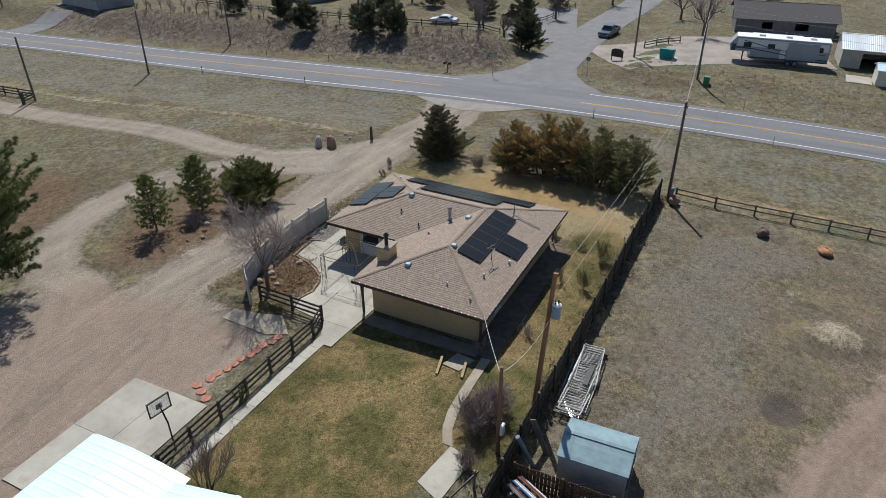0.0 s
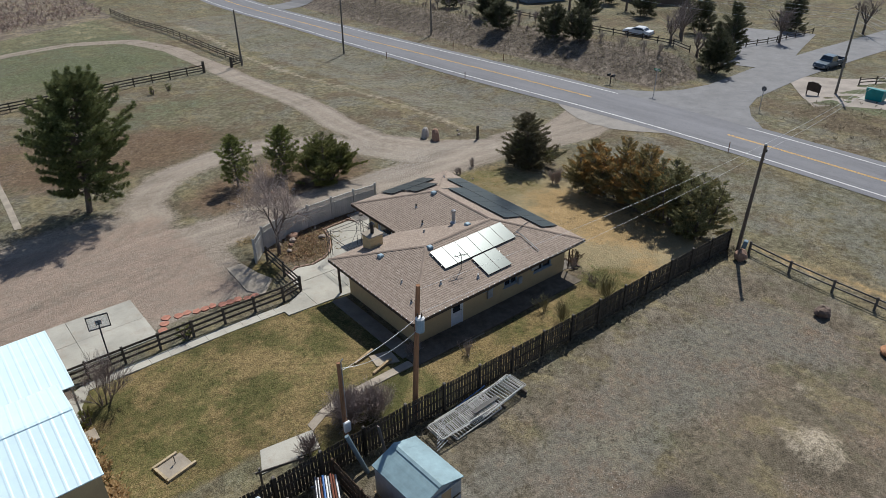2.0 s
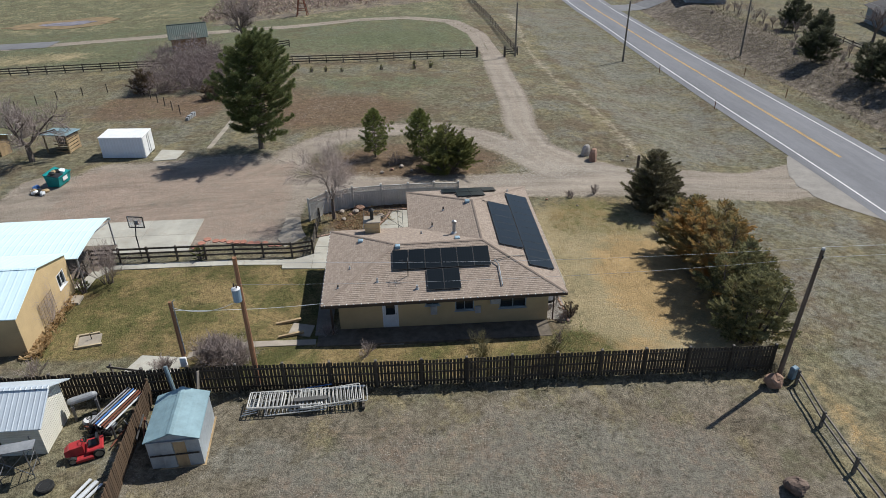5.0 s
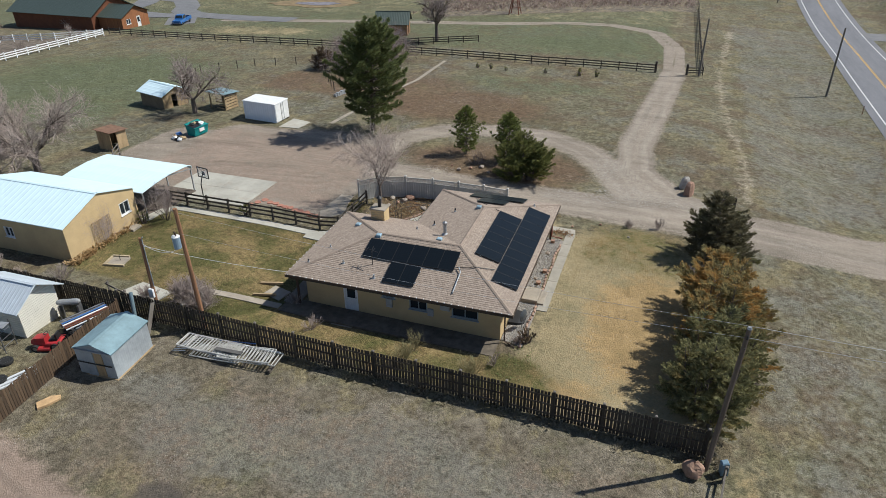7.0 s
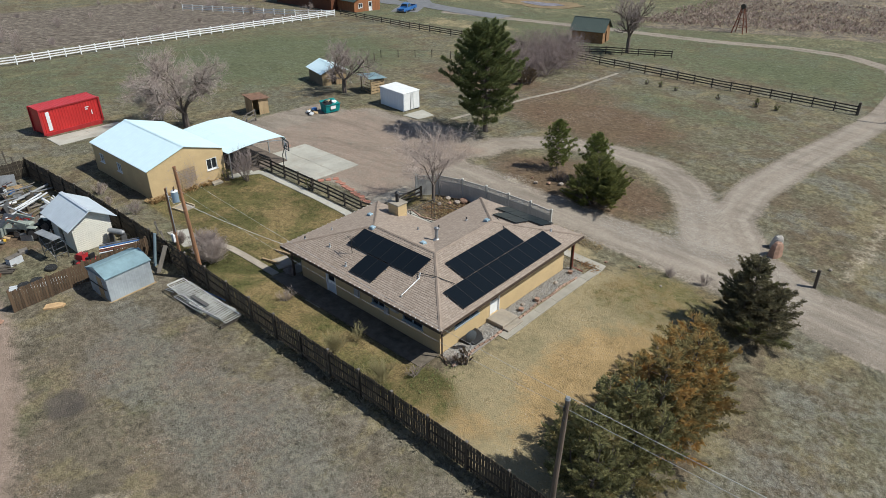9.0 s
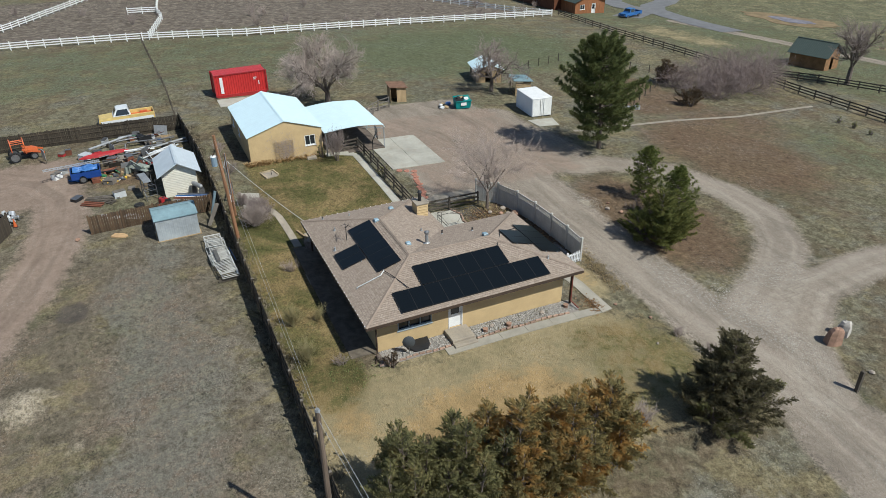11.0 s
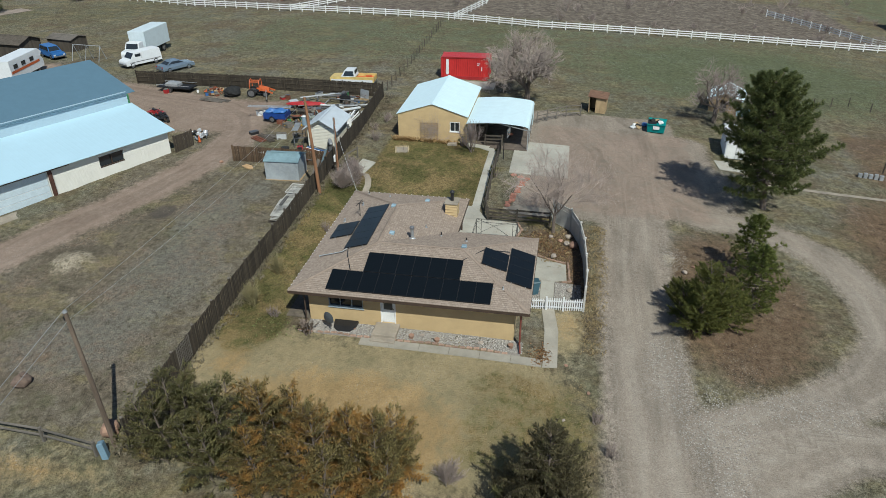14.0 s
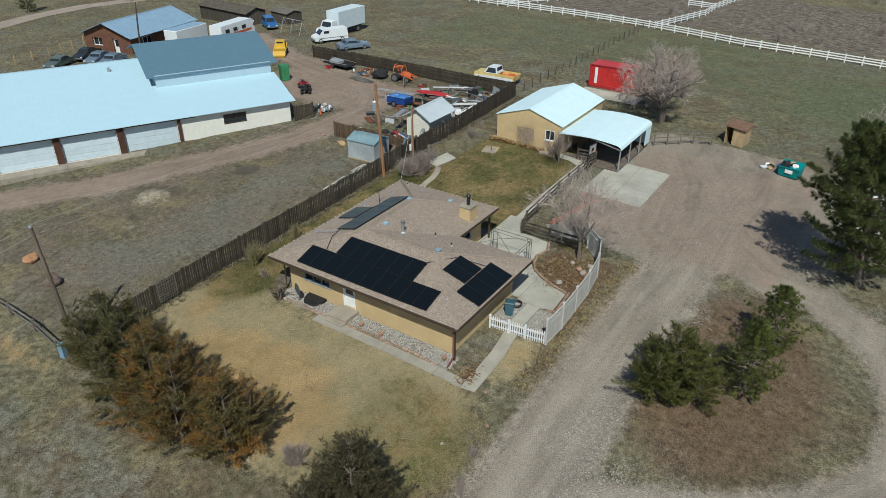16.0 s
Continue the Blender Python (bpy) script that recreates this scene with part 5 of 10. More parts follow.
def picket_fence(label, pts, high, mat, width=0.14, gap=0.03, single=True, both=True, post_gap=2.4, cap=None, posts_high=0.1):
    """Upright boards nailed to both sides of rails; each board its own piece, or one joined piece for long runs."""
    at = resample(pts, post_gap)
    x0, y0 = at[0]
    z0 = ground_z(x0, y0)
    fence = thing("board_fence", label, "fence", x0, y0, group="board fences")
    pd = Mesh().box(-0.06, 0.06, -0.06, 0.06, -0.2, high + posts_high, bevel=0.02).data("post", mat)
    cd = Mesh().box(-0.07, 0.07, -0.07, 0.07, high + posts_high + 0.002, high + posts_high + 0.07, bevel=0.03).data("cap", cap or mat)
    bd = [Mesh().box(-width / 2, width / 2, -0.01, 0.01, 0.03, high + k).data("board", mat) for k in (-0.02, 0.0, 0.012)]
    for x, y in at:
        p = part("post", pd, None, fence, at=pose(x - x0, y - y0, ground_z(x, y) - z0))
        if cap:
            part("cap", cd, None, p)
    joined = Mesh()
    for (ax, ay), (bx, by) in zip(at, at[1:]):
        d = Vector((bx - ax, by - ay, 0))
        length = d.length
        d.normalize()
        s = Vector((d.y, -d.x, 0))
        turn = math.degrees(math.atan2(d.y, d.x))
        za, zb = ground_z(ax, ay) - z0, ground_z(bx, by) - z0
        for h in (0.35, high * 0.55, high - 0.25):
            part("rail", Mesh().beam((ax - x0, ay - y0, za + h), (bx - x0, by - y0, zb + h), 0.04, 0.09), mat, fence)
        n = max(1, int(length / (width + gap)))
        for i in range(n):
            k = (i + 0.5) / n
            off = s * (0.035 if (not both or i % 2) else -0.035)
            p = pose(ax - x0 + (bx - ax) * k + off.x, ay - y0 + (by - ay) * k + off.y, za + (zb - za) * k, rnd.uniform(-0.4, 0.4), rnd.uniform(-0.5, 0.5), turn)
            if single:
                part("board", rnd.choice(bd), None, fence, at=p)
            else:
                hh = high + rnd.choice((-0.04, 0, 0.02))
                joined.box(-width / 2, width / 2, -0.01, 0.01, 0.03, hh, p)
    if not single:
        tagged(part("boarding", joined, mat, fence), kind="stuff")
    return fence


DARK_FENCE = WOOD_FENCE
picket_fence("tall dark board fence between the yard and the rough plot", [(25.2, -4.6), (8, -4.7), (-6.5, -4.7)], 1.75, DARK_FENCE, both=False, gap=0.035, cap=WOOD_GREY)
picket_fence("tall dark board fence behind the sheds", [(-6.5, -4.7), (-18, -4.8), (-29.3, -5.4)], 1.75, DARK_FENCE, both=False, single=False, cap=WOOD_GREY)
picket_fence("tall brown board fence round the junk yard", [(-29.3, -5.4), (-29.6, -20), (-29.8, -37)], 1.6, WOOD_FENCE, both=False, gap=0.01, single=False)
picket_fence("short brown board fence beside the metal shed", [(-8.15, -14.2), (-8.4, -9.6), (-8.5, -5.2)], 1.5, surface("brown_fence", (0.14, 0.088, 0.052), 0.9, vary=0.55, scale=2, fine=20, stretch=(1, 1, 0.2), each=0.5), both=False, gap=0.02)
picket_fence("short brown board fence at the end of the long building", [(-9.2, -20.6), (-11.1, -19.8)], 1.6, WOOD_FENCE, both=False, gap=0.01)

panel = thing("lattice_panel", "grey wooden lattice panel fixed on the dark fence", "lattice panel", 19.2, -4.58)
for i in range(9):
    part("slat", Mesh().box(-0.72 + i * 0.17, -0.68 + i * 0.17, 0.0, 0.02, 0.25, 1.75), WOOD_GREY, panel)
for i in range(8):
    part("slat", Mesh().box(-0.74, 0.72, 0.022, 0.04, 0.3 + i * 0.19, 0.34 + i * 0.19), WOOD_GREY, panel)

# white vinyl fence with a lattice top, curving round the planting bed
lat_pts = [(-2.2, 15.4), (-0.9, 16.8), (1.1, 17.5), (3.4, 17.8), (5.6, 17.9), (7.7, 17.95), (9.7, 17.85)]
vf = thing("vinyl_fence", "off-white vinyl fence with a lattice top", "fence", lat_pts[0][0], lat_pts[0][1], group="white fences")
fx, fy = lat_pts[0]
fz = ground_z(fx, fy)
PALE = surface("greyed_vinyl", (0.52, 0.5, 0.465), 0.6, vary=0.15, scale=1.2, fine=9, bump=0.05, each=0.1)
pdata = Mesh().box(-0.065, 0.065, -0.065, 0.065, -0.2, 1.9, bevel=0.02).data("post", PALE)
for x, y in lat_pts:
    p = part("post", pdata, None, vf, at=pose(x - fx, y - fy, ground_z(x, y) - fz))
    part("cap", Mesh().box(-0.085, 0.085, -0.085, 0.085, 1.902, 1.99, bevel=0.05), PALE, p)
for (ax, ay), (bx, by) in zip(lat_pts, lat_pts[1:]):
    d = Vector((bx - ax, by - ay, 0))
    length = d.length
    za, zb = ground_z(ax, ay) - fz, ground_z(bx, by) - fz
    d.normalize()
    sl = (zb - za) / length
    m = Matrix(((d.x, -d.y, 0, ax - fx), (d.y, d.x, 0, ay - fy), (sl, 0, 1, za), (0, 0, 0, 1)))
    nb = int(length / 0.2)
    for i in range(nb):
        part("board", Mesh().box(0.07 + (length - 0.14) * i / nb + 0.004, 0.07 + (length - 0.14) * (i + 1) / nb - 0.004, -0.015, 0.015, 0.1, 1.35, m), PALE, vf)
    for z0, z1 in ((0.03, 0.098), (1.352, 1.42), (1.76, 1.82)):
        part("rail", Mesh().box(0.066, length - 0.066, -0.03, 0.03, z0, z1, m), PALE, vf)
    lat = Mesh()
    k = -0.34
    while k < length:
        for sgn in (1, -1):
            a, b = (max(0.07, k), min(length - 0.07, k + 0.34))
            if b > a:
                t0, t1 = (a - k) / 0.34, (b - k) / 0.34
                z0, z1 = (1.42 + 0.34 * t0, 1.42 + 0.34 * t1) if sgn > 0 else (1.76 - 0.34 * t0, 1.76 - 0.34 * t1)
                lat.beam(m @ Vector((a, 0.01 * sgn, z0)), m @ Vector((b, 0.01 * sgn, z1)), 0.012, 0.035)
        k += 0.115
    part("lattice", lat, PALE, vf, "diagonal lattice")
# low white picket fence with a gate
pk = thing("picket_fence", "low white picket fence with a gate beside the house", "fence", 9.7, 17.85, group="white fences")
zz = ground_z(9.6, 17.9)
for i in range(26):
    k = i / 25
    x, y = 0.35 * k, -3.6 * k
    hgt = 0.95 + 0.06 * math.cos(k * 12)
    pale = Mesh().add([(-0.012, -0.035, 0.05), (0.012, -0.035, 0.05), (0.012, 0.035, 0.05), (-0.012, 0.035, 0.05), (-0.012, -0.035, hgt - 0.06), (0.012, -0.035, hgt - 0.06), (0.012, 0.035, hgt - 0.06), (-0.012, 0.035, hgt - 0.06), (-0.012, 0, hgt), (0.012, 0, hgt)],
                      [(0, 1, 5, 4), (1, 2, 6, 5), (2, 3, 7, 6), (3, 0, 4, 7), (4, 5, 9, 8), (6, 7, 8, 9), (5, 6, 9), (7, 4, 8)])
    part("pale", pale, VINYL, pk, at=Matrix.Translation((x, y, 0)))
part("rail", Mesh().beam((0.03, 0, 0.3), (0.38, -3.6, 0.3), 0.03, 0.08).beam((0.03, 0, 0.75), (0.38, -3.6, 0.75), 0.03, 0.08), VINYL, pk)
for k in (0.36, 0.66, 1.0):
    part("post", Mesh().box(0.35 * k + 0.03, 0.35 * k + 0.14, -3.6 * k - 0.055, -3.6 * k + 0.055, -0.2, 1.12, bevel=0.03), VINYL, pk)

# tall gate posts of the lane
for x, y in ((17.9, 73.2), (22.2, 73.4)):
    g = thing("gate_post", "stout dark timber gate post", "post", x, y, group="gate posts")
    part("shaft", Mesh().box(-0.15, 0.15, -0.15, 0.15, -0.3, 1.6, bevel=0.04), WOOD_DARK, g)
g = thing("marker_post", "short dark timber post beside the drive", "post", 27.2, 24.8)
part("shaft", Mesh().box(-0.1, 0.1, -0.1, 0.1, -0.3, 1.45, bevel=0.03), WOOD_DARK, g)


# ---- poles and wires ----
def pole(label, x, y, top, high, r=0.15, mat=None, group="wooden poles"):
    """A round timber pole; top is where its tip stands relative to its foot."""
    p = thing("utility_pole", label, "pole", x, y, group=group)
    part("shaft", Mesh().tube((0, 0, -0.4), (top[0] * 0.5, top[1] * 0.5, high * 0.5), r, r * 0.85, 10).tube((top[0] * 0.5, top[1] * 0.5, high * 0.5), (*top, high), r * 0.85, r * 0.7, 10), mat or WOOD_POLE, p, smooth=False)
    return p


p1 = pole("leaning bare wooden pole with a pale cap beside the fence", 25.3, -5.3, (0.35, -0.05), 8.35, 0.14, WOOD_OLD)
part("cap", Mesh().tube((0.35, -0.05, 8.352), (0.35, -0.05, 8.45), 0.11, 0.08, 10), GALV, p1, "pale metal cap")
part("insulator", Mesh().tube((0.33, -0.2, 7.9), (0.33, -0.2, 8.1), 0.05, 0.04, 8).tube((0.33, -0.04, 7.4), (0.33, -0.22, 7.4), 0.03, 0.03, 6), BLACK, p1)
p2 = pole("tall wooden pole with a transformer can", -3.2, -4.2, (0.15, -0.45), 8.3, 0.15)
part("transformer", Mesh().tube((0.0, -0.7, 6.0), (0.0, -0.7, 6.7), 0.21, 0.21, 14), surface("transformer_grey", (0.26, 0.35, 0.43), 0.4, vary=0.15), p2, "grey transformer can", smooth=False)
part("lid", Mesh().tube((0.0, -0.7, 6.702), (0.0, -0.7, 6.78), 0.225, 0.15, 14), WHITE, p2)
part("bushing", Mesh().tube((-0.07, -0.65, 6.78), (-0.07, -0.65, 6.98), 0.045, 0.03, 8).tube((0.07, -0.75, 6.78), (0.07, -0.75, 6.98), 0.045, 0.03, 8), TRIM, p2)
part("bracket", Mesh().beam((0.1, -0.3, 6.4), (0.02, -0.6, 6.4), 0.08, 0.08), GALV, p2)
p3 = pole("short wooden service pole beside the shrubs", -6.9, -3.75, (0.0, 0.0), 5.3, 0.12)
part("meter", Mesh().box(-0.16, 0.16, -0.26, -0.12, 1.3, 1.9, bevel=0.04), WHITE, p3)
part("weatherhead", Mesh().path([(0.13, 0, 2.0), (0.13, 0, 5.3), (0.25, 0, 5.4)], 0.03), GALV, p3)
for x, y, h in ((23.9, 73.6, 8.0), (40.4, 71.5, 9.0), (60.4, 74.0, 9.5), (78, 92, 9), (80, 94, 9), (64.4, -1.3, 10.5), (73.0, 8.9, 10.0), (64, 140, 9), (40, 150, 9)):
    pole("tall weathered roadside utility pole", x, y, (rnd.uniform(-0.2, 0.2), rnd.uniform(-0.2, 0.2)), h, 0.15, WOOD_GREY)


def wire(label, a, b, sag, r=0.012, mat=None):
    a, b = Vector(a), Vector(b)
    pts = []
    for i in range(13):
        k = i / 12
        p = a.lerp(b, k)
        p.z -= sag * 4 * k * (1 - k)
        pts.append(p)
    w = new("overhead_wire", Mesh().path(pts, r, 4).data("wire", mat or GALV))
    return tagged(w, label, "wire", "overhead wires")


P1T, P2T, P3T = Vector((25.65, -5.35, 7.95)), Vector((-3.05, -4.65, 8.7)), Vector((-6.9, -3.75, 6.0))
wire("thin bare service wire between the poles", P1T + Vector((0, 0, 0.2)), P2T, 0.35, 0.006)
wire("thin bare service wire between the poles", P1T - Vector((0, 0, 0.4)), P2T - Vector((0, 0, 1.3)), 0.4, 0.006)
wire("service wire from the pole to the house", P3T - Vector((0, 0, 0.5)), (0.15, 0.15, EAVE + 0.1), 0.15, 0.012, PVC)
wire("service wire from the transformer to the short pole", P2T - Vector((0.05, 0.05, 2.1)), P3T - Vector((0, 0, 0.3)), 0.5, 0.013, PVC)
wire("thin bare wire leading to the road", P1T + Vector((0, 0, 0.2)), (64.4, -1.3, 7.0), 0.6, 0.01)
wire("thin bare wire leading to the road", P1T - Vector((0, 0, 0.4)), (64.4, -1.3, 6.6), 0.6, 0.01)
for z in (6.8, 7.3, 7.8, 5.6):
    wire("sagging roadside power line cable", (64.4, -1.3, z), (73.0, 8.9, z - 0.1), 0.2, 0.015)
    wire("sagging roadside power line cable", (73.0, 8.9, z - 0.1), (80, 94, z - 2.2), 1.0, 0.015)
    wire("sagging roadside power line cable", (64.4, -1.3, z), (60, -70, z + 0.2), 0.8, 0.015)


# ---- trees and shrubs ----
def turned(d, angle, spin):
    """A way that leans from d by angle, in the direction spin round it (radians)."""
    u = d.orthogonal().normalized()
    w = d.cross(u)
    return (d * math.cos(angle) + (u * math.cos(spin) + w * math.sin(spin)) * math.sin(angle)).normalized()


def grow(thick, thin, rng, p, d, length, r, depth, forks=(3, 4), spread=0.6, lift=0.15, bend=0.2):
    """One limb and, from it, the smaller ones; the heavy wood and the twigs go to two meshes."""
    steps = 3 if depth > 1 else 2
    a, q = p, d
    for i in range(steps):
        q = (turned(q, rng.uniform(0, bend), rng.uniform(0, 6.28)) + Vector((0, 0, lift * 0.3))).normalized()
        b = a + q * (length / steps)
        r0, r1 = r * (1 - 0.4 * i / steps), r * (1 - 0.4 * (i + 1) / steps)
        (thick if r > 0.035 else thin).tube(a, b, r0, r1, 6 if r > 0.06 else 3, caps=False)
        if depth > 0:
            for _ in range(rng.randint(*forks) if i == steps - 1 else rng.randint(1, 2)):
                k = rng.uniform(0.35, 1.0)
                grow(thick, thin, rng, a.lerp(b, k), turned(q, spread * rng.uniform(0.6, 1.25), rng.uniform(0, 6.28)), length * rng.uniform(0.55, 0.78), max(0.006, r * rng.uniform(0.45, 0.62)), depth - 1, forks, spread, lift, bend)
        a = b


def bare_tree(label, x, y, high, seed, depth=4, trunk=0.14, mat=None, stem=0.25, spread=0.6, forks=(2, 3), twig_r=1.0, group="bare trees", category="tree", stems=1, name="bare_tree", lift=0.15):
    rng = random.Random(seed)
    t = thing(name, label, category, x, y, group=group)
    thick, thin = Mesh(), Mesh()
    for s in range(stems):
        lean = Vector((0, 0, 1)) if stems == 1 else turned(Vector((0, 0, 1)), rng.uniform(0.15, 0.75), rng.uniform(0, 6.28))
        foot = Vector((rng.uniform(-0.2, 0.2), rng.uniform(-0.2, 0.2), -0.1)) * (0 if stems == 1 else 1)
        top = foot + lean * high * stem
        if stem > 0.05:
            thick.tube(foot - Vector((0, 0, 0.3)), top, trunk * 1.25, trunk, 8, caps=False)
        n = rng.randint(3, 4) if stems == 1 else rng.randint(1, 2)
        for i in range(n):
            grow(thick, thin, rng, top, turned(lean, spread * rng.uniform(0.5, 1.0), i * 6.28 / n + rng.uniform(-0.4, 0.4)), high * 0.33, trunk * 0.62, depth, forks, spread, lift)
    if thick.v:
        part("trunk", thick, BARK if stem > 0.05 else TWIG, t, "bark-covered trunk and limbs")
    tagged(part("branchwork", thin, mat or TWIG, t, "leafless twigs"), kind="stuff")
    return t


def tuft(me, rng, p, d, length, blades, width, spread=0.9, sharp=False):
    """A spray of needles from one point."""
    k = len(me.v)
    me.v.append(tuple(p))
    for _ in range(blades):
        q = turned(d, rng.uniform(0.1, spread), rng.uniform(0, 6.28))
        s = q.orthogonal().normalized() * width
        ln = length * rng.uniform(0.7, 1.2)
        j = len(me.v)
        if sharp:
            me.v += [tuple(p + q * ln * 0.15 + s), tuple(p + q * ln), tuple(p + q * ln * 0.15 - s)]
            me.f.append((j, j + 1, j + 2))
            continue
        me.v += [tuple(p + q * ln * 0.75 + s), tuple(p + q * ln * 1.05), tuple(p + q * ln * 0.75 - s)]
        me.f += [(k, j, j + 1), (k, j + 1, j + 2)]


def pine(label, x, y, high, radius, seed, mat=None, clear=0.16, whorl=0.42, tufts=9, size=0.34, trunk=0.2, group="pines", blades=13, tilt=(0.0, 0.0), full=0.85):
    rng = random.Random(seed)
    t = thing("pine_tree", label, "tree", x, y, group=group)
    wood, crown = Mesh(), Mesh()
    lean = Vector((tilt[0] + rng.uniform(-0.02, 0.02), tilt[1] + rng.uniform(-0.02, 0.02), 1))
    wood.tube((0, 0, -0.3), lean * high * 0.5, trunk, trunk * 0.55, 10, caps=False).tube(lean * high * 0.5, lean * high * 0.97, trunk * 0.55, 0.02, 8, caps=False)
    z = clear * high
    while z < high * 0.97:
        k = (z - clear * high) / (high * (1 - clear))
        reach = radius * (0.62 + 0.5 * k if k < 0.3 else 1.0) * max(0.08, (1 - max(0, k - 0.22) / 0.8)) ** full
        n = rng.randint(5, 7)
        spin = rng.uniform(0, 6.28)
        for i in range(n):
            a = spin + i * 6.28 / n + rng.uniform(-0.35, 0.35)
            ln = reach * rng.choice((1.0, 0.9, 1.12, 0.6, 0.8)) * rng.uniform(0.85, 1.1)
            rise = 0.12 + 0.5 * k + rng.uniform(-0.12, 0.12)
            base = lean * z
            d0 = Vector((math.cos(a), math.sin(a), rise - 0.1)).normalized()
            mid = base + d0 * ln * 0.6
            tip = mid + Vector((math.cos(a), math.sin(a), rise + 0.35)).normalized() * ln * 0.45
            wood.tube(base, mid, 0.035 + 0.012 * ln, 0.022, 4, caps=False).tube(mid, tip, 0.022, 0.008, 3, caps=False)
            m = max(3, int(tufts * ln / radius + 3))
            for j in range(m):
                f = 0.3 + 0.7 * (j + rng.random()) / m
                p = base.lerp(mid, f / 0.6) if f < 0.6 else mid.lerp(tip, (f - 0.6) / 0.4)
                side = Vector((-math.sin(a), math.cos(a), 0)) * rng.uniform(-0.32, 0.32) * ln * (1.15 - f)
                p = p + side + Vector((0, 0, rng.uniform(-0.1, 0.16)))
                tuft(crown, rng, p, (d0 + Vector((0, 0, 0.55)) + side * 0.6).normalized(), size, blades * 2, size * 0.07, 1.35, True)
        z += whorl * rng.uniform(0.8, 1.2) * (1 - 0.35 * k)
    for _ in range(6):
        tuft(crown, rng, lean * high * rng.uniform(0.92, 1.0), Vector((rng.uniform(-0.3, 0.3), rng.uniform(-0.3, 0.3), 1)).normalized(), size, blades, size * 0.15, 0.9)
    part("trunk", wood, BARK, t, "rough bark trunk and limbs")
    tagged(part("crown", crown, mat or NEEDLE_PINE, t, "dense green needles"), kind="stuff")
    return t


def cedar(label, x, y, high, radius, seed, mat=None, leaders=7, sprays=2600, group="cedars", flat=0.55, dead=0.06, coarse=1.0, low=(0.58, 0.92)):
    """A bushy red cedar: several leaders, each a rough cone of fine sprays that point up and outwards."""
    rng = random.Random(seed)
    t = thing("cedar_tree", label, "tree", x, y, group=group)
    wood, crown = Mesh(), Mesh()
    cones = [(Vector((0, 0, 0)), high, radius * 0.62)]
    for i in range(leaders):
        a = i * 6.28 / leaders + rng.uniform(-0.4, 0.4)
        q = radius * rng.uniform(0.3, 0.68)
        cones.append((Vector((q * math.cos(a), q * math.sin(a), 0)), high * rng.uniform(*low), radius * rng.uniform(0.36, 0.55)))
    weight = [h * r for _, h, r in cones]
    for c, h, r in cones:
        wood.tube(c * 0.3 - Vector((0, 0, 0.2)), c * 0.8 + Vector((0, 0, h * 0.5)), 0.09, 0.05, 6, caps=False).tube(c * 0.8 + Vector((0, 0, h * 0.5)), c + Vector((0, 0, h * 0.95)), 0.05, 0.01, 5, caps=False)
    boughs, scale = max(24, int(sprays / 17)), min(1.0, high / 3.0) * coarse
    for _ in range(boughs):
        c, h, r = rng.choices(cones, weight)[0]
        k = rng.random() ** 0.85
        a = rng.uniform(0, 6.28)
        width = r * (0.85 + 0.5 * k if k < 0.3 else 1.0) * (1 - max(0, k - 0.3) / 0.78) ** 0.8
        out = Vector((math.cos(a), math.sin(a), 0))
        base = c * 0.85 + Vector((0, 0, 0.1 * scale + h * k * 0.94))
        ln = max(0.3 * scale, width * rng.choice((0.8, 0.95, 1.05, 1.15, 1.4)) * rng.uniform(0.9, 1.1))
        d = (out + Vector((0, 0, rng.uniform(0.1, flat) + 0.5 * k))).normalized()
        tip = base + d * ln + Vector((0, 0, 0.1 * scale))
        wood.tube(base, tip, 0.015 * scale, 0.005 * scale, 3, caps=False)
        bare = rng.random() < dead
        if bare:
            continue
        # feathery plume: side shoots to both sides, each with short pointed leaves
        across = d.cross(Vector((0, 0, 1))).normalized()
        droop = Vector((0, 0, -0.25 * rng.random()))
        shoots = max(6, int(ln / (0.068 * scale)))
        for j in range(shoots):
            f = 0.22 + 0.78 * (j + rng.random()) / shoots
            p = base.lerp(tip, f)
            for way in (-1, 1):
                q = (d * rng.uniform(0.5, 0.9) + across * way * rng.uniform(0.4, 0.9) + droop + Vector((0, 0, rng.gauss(0.08, 0.3)))).normalized()
                sl = scale * rng.uniform(0.2, 0.48) * (1.15 - 0.75 * f)
                for m in range(7):
                    leaf = turned(q, rng.uniform(0.1, 0.8), rng.uniform(0, 6.28))
                    r = p + q * (sl * m / 6)
                    s = leaf.orthogonal().normalized() * 0.03 * scale
                    k0 = len(crown.v)
                    crown.v += [tuple(r + s), tuple(r + leaf * scale * rng.uniform(0.08, 0.17)), tuple(r - s)]
                    crown.f.append((k0, k0 + 1, k0 + 2))
    part("trunk", wood, BARK, t, "shaggy bark stems")
    tagged(part("crown", crown, mat or NEEDLE_CEDAR, t, "fine scaly sprays"), kind="stuff")
    return t


pine("tall dark green pine beside the gravel yard", -8.7, 32.7, 11.6, 5.0, 11, tufts=44, size=0.34, whorl=0.44, clear=0.17, trunk=0.26, blades=15, tilt=(0.11, -0.15), full=0.62)
pine("young bright green pine in the drive loop", 2.8, 29.1, 4.7, 2.2, 12, NEEDLE_YOUNG, 0.14, 0.36, 8, 0.28, 0.09, "young conifers")
pine("young bright green pine in the drive loop", 7.2, 28.6, 4.7, 2.1, 13, NEEDLE_YOUNG, 0.1, 0.34, 9, 0.28, 0.09, "young conifers")
NEEDLE_GREENCEDAR = leafy("green_cedar_sprays", (0.075, 0.085, 0.028), (0.24, 0.24, 0.07))
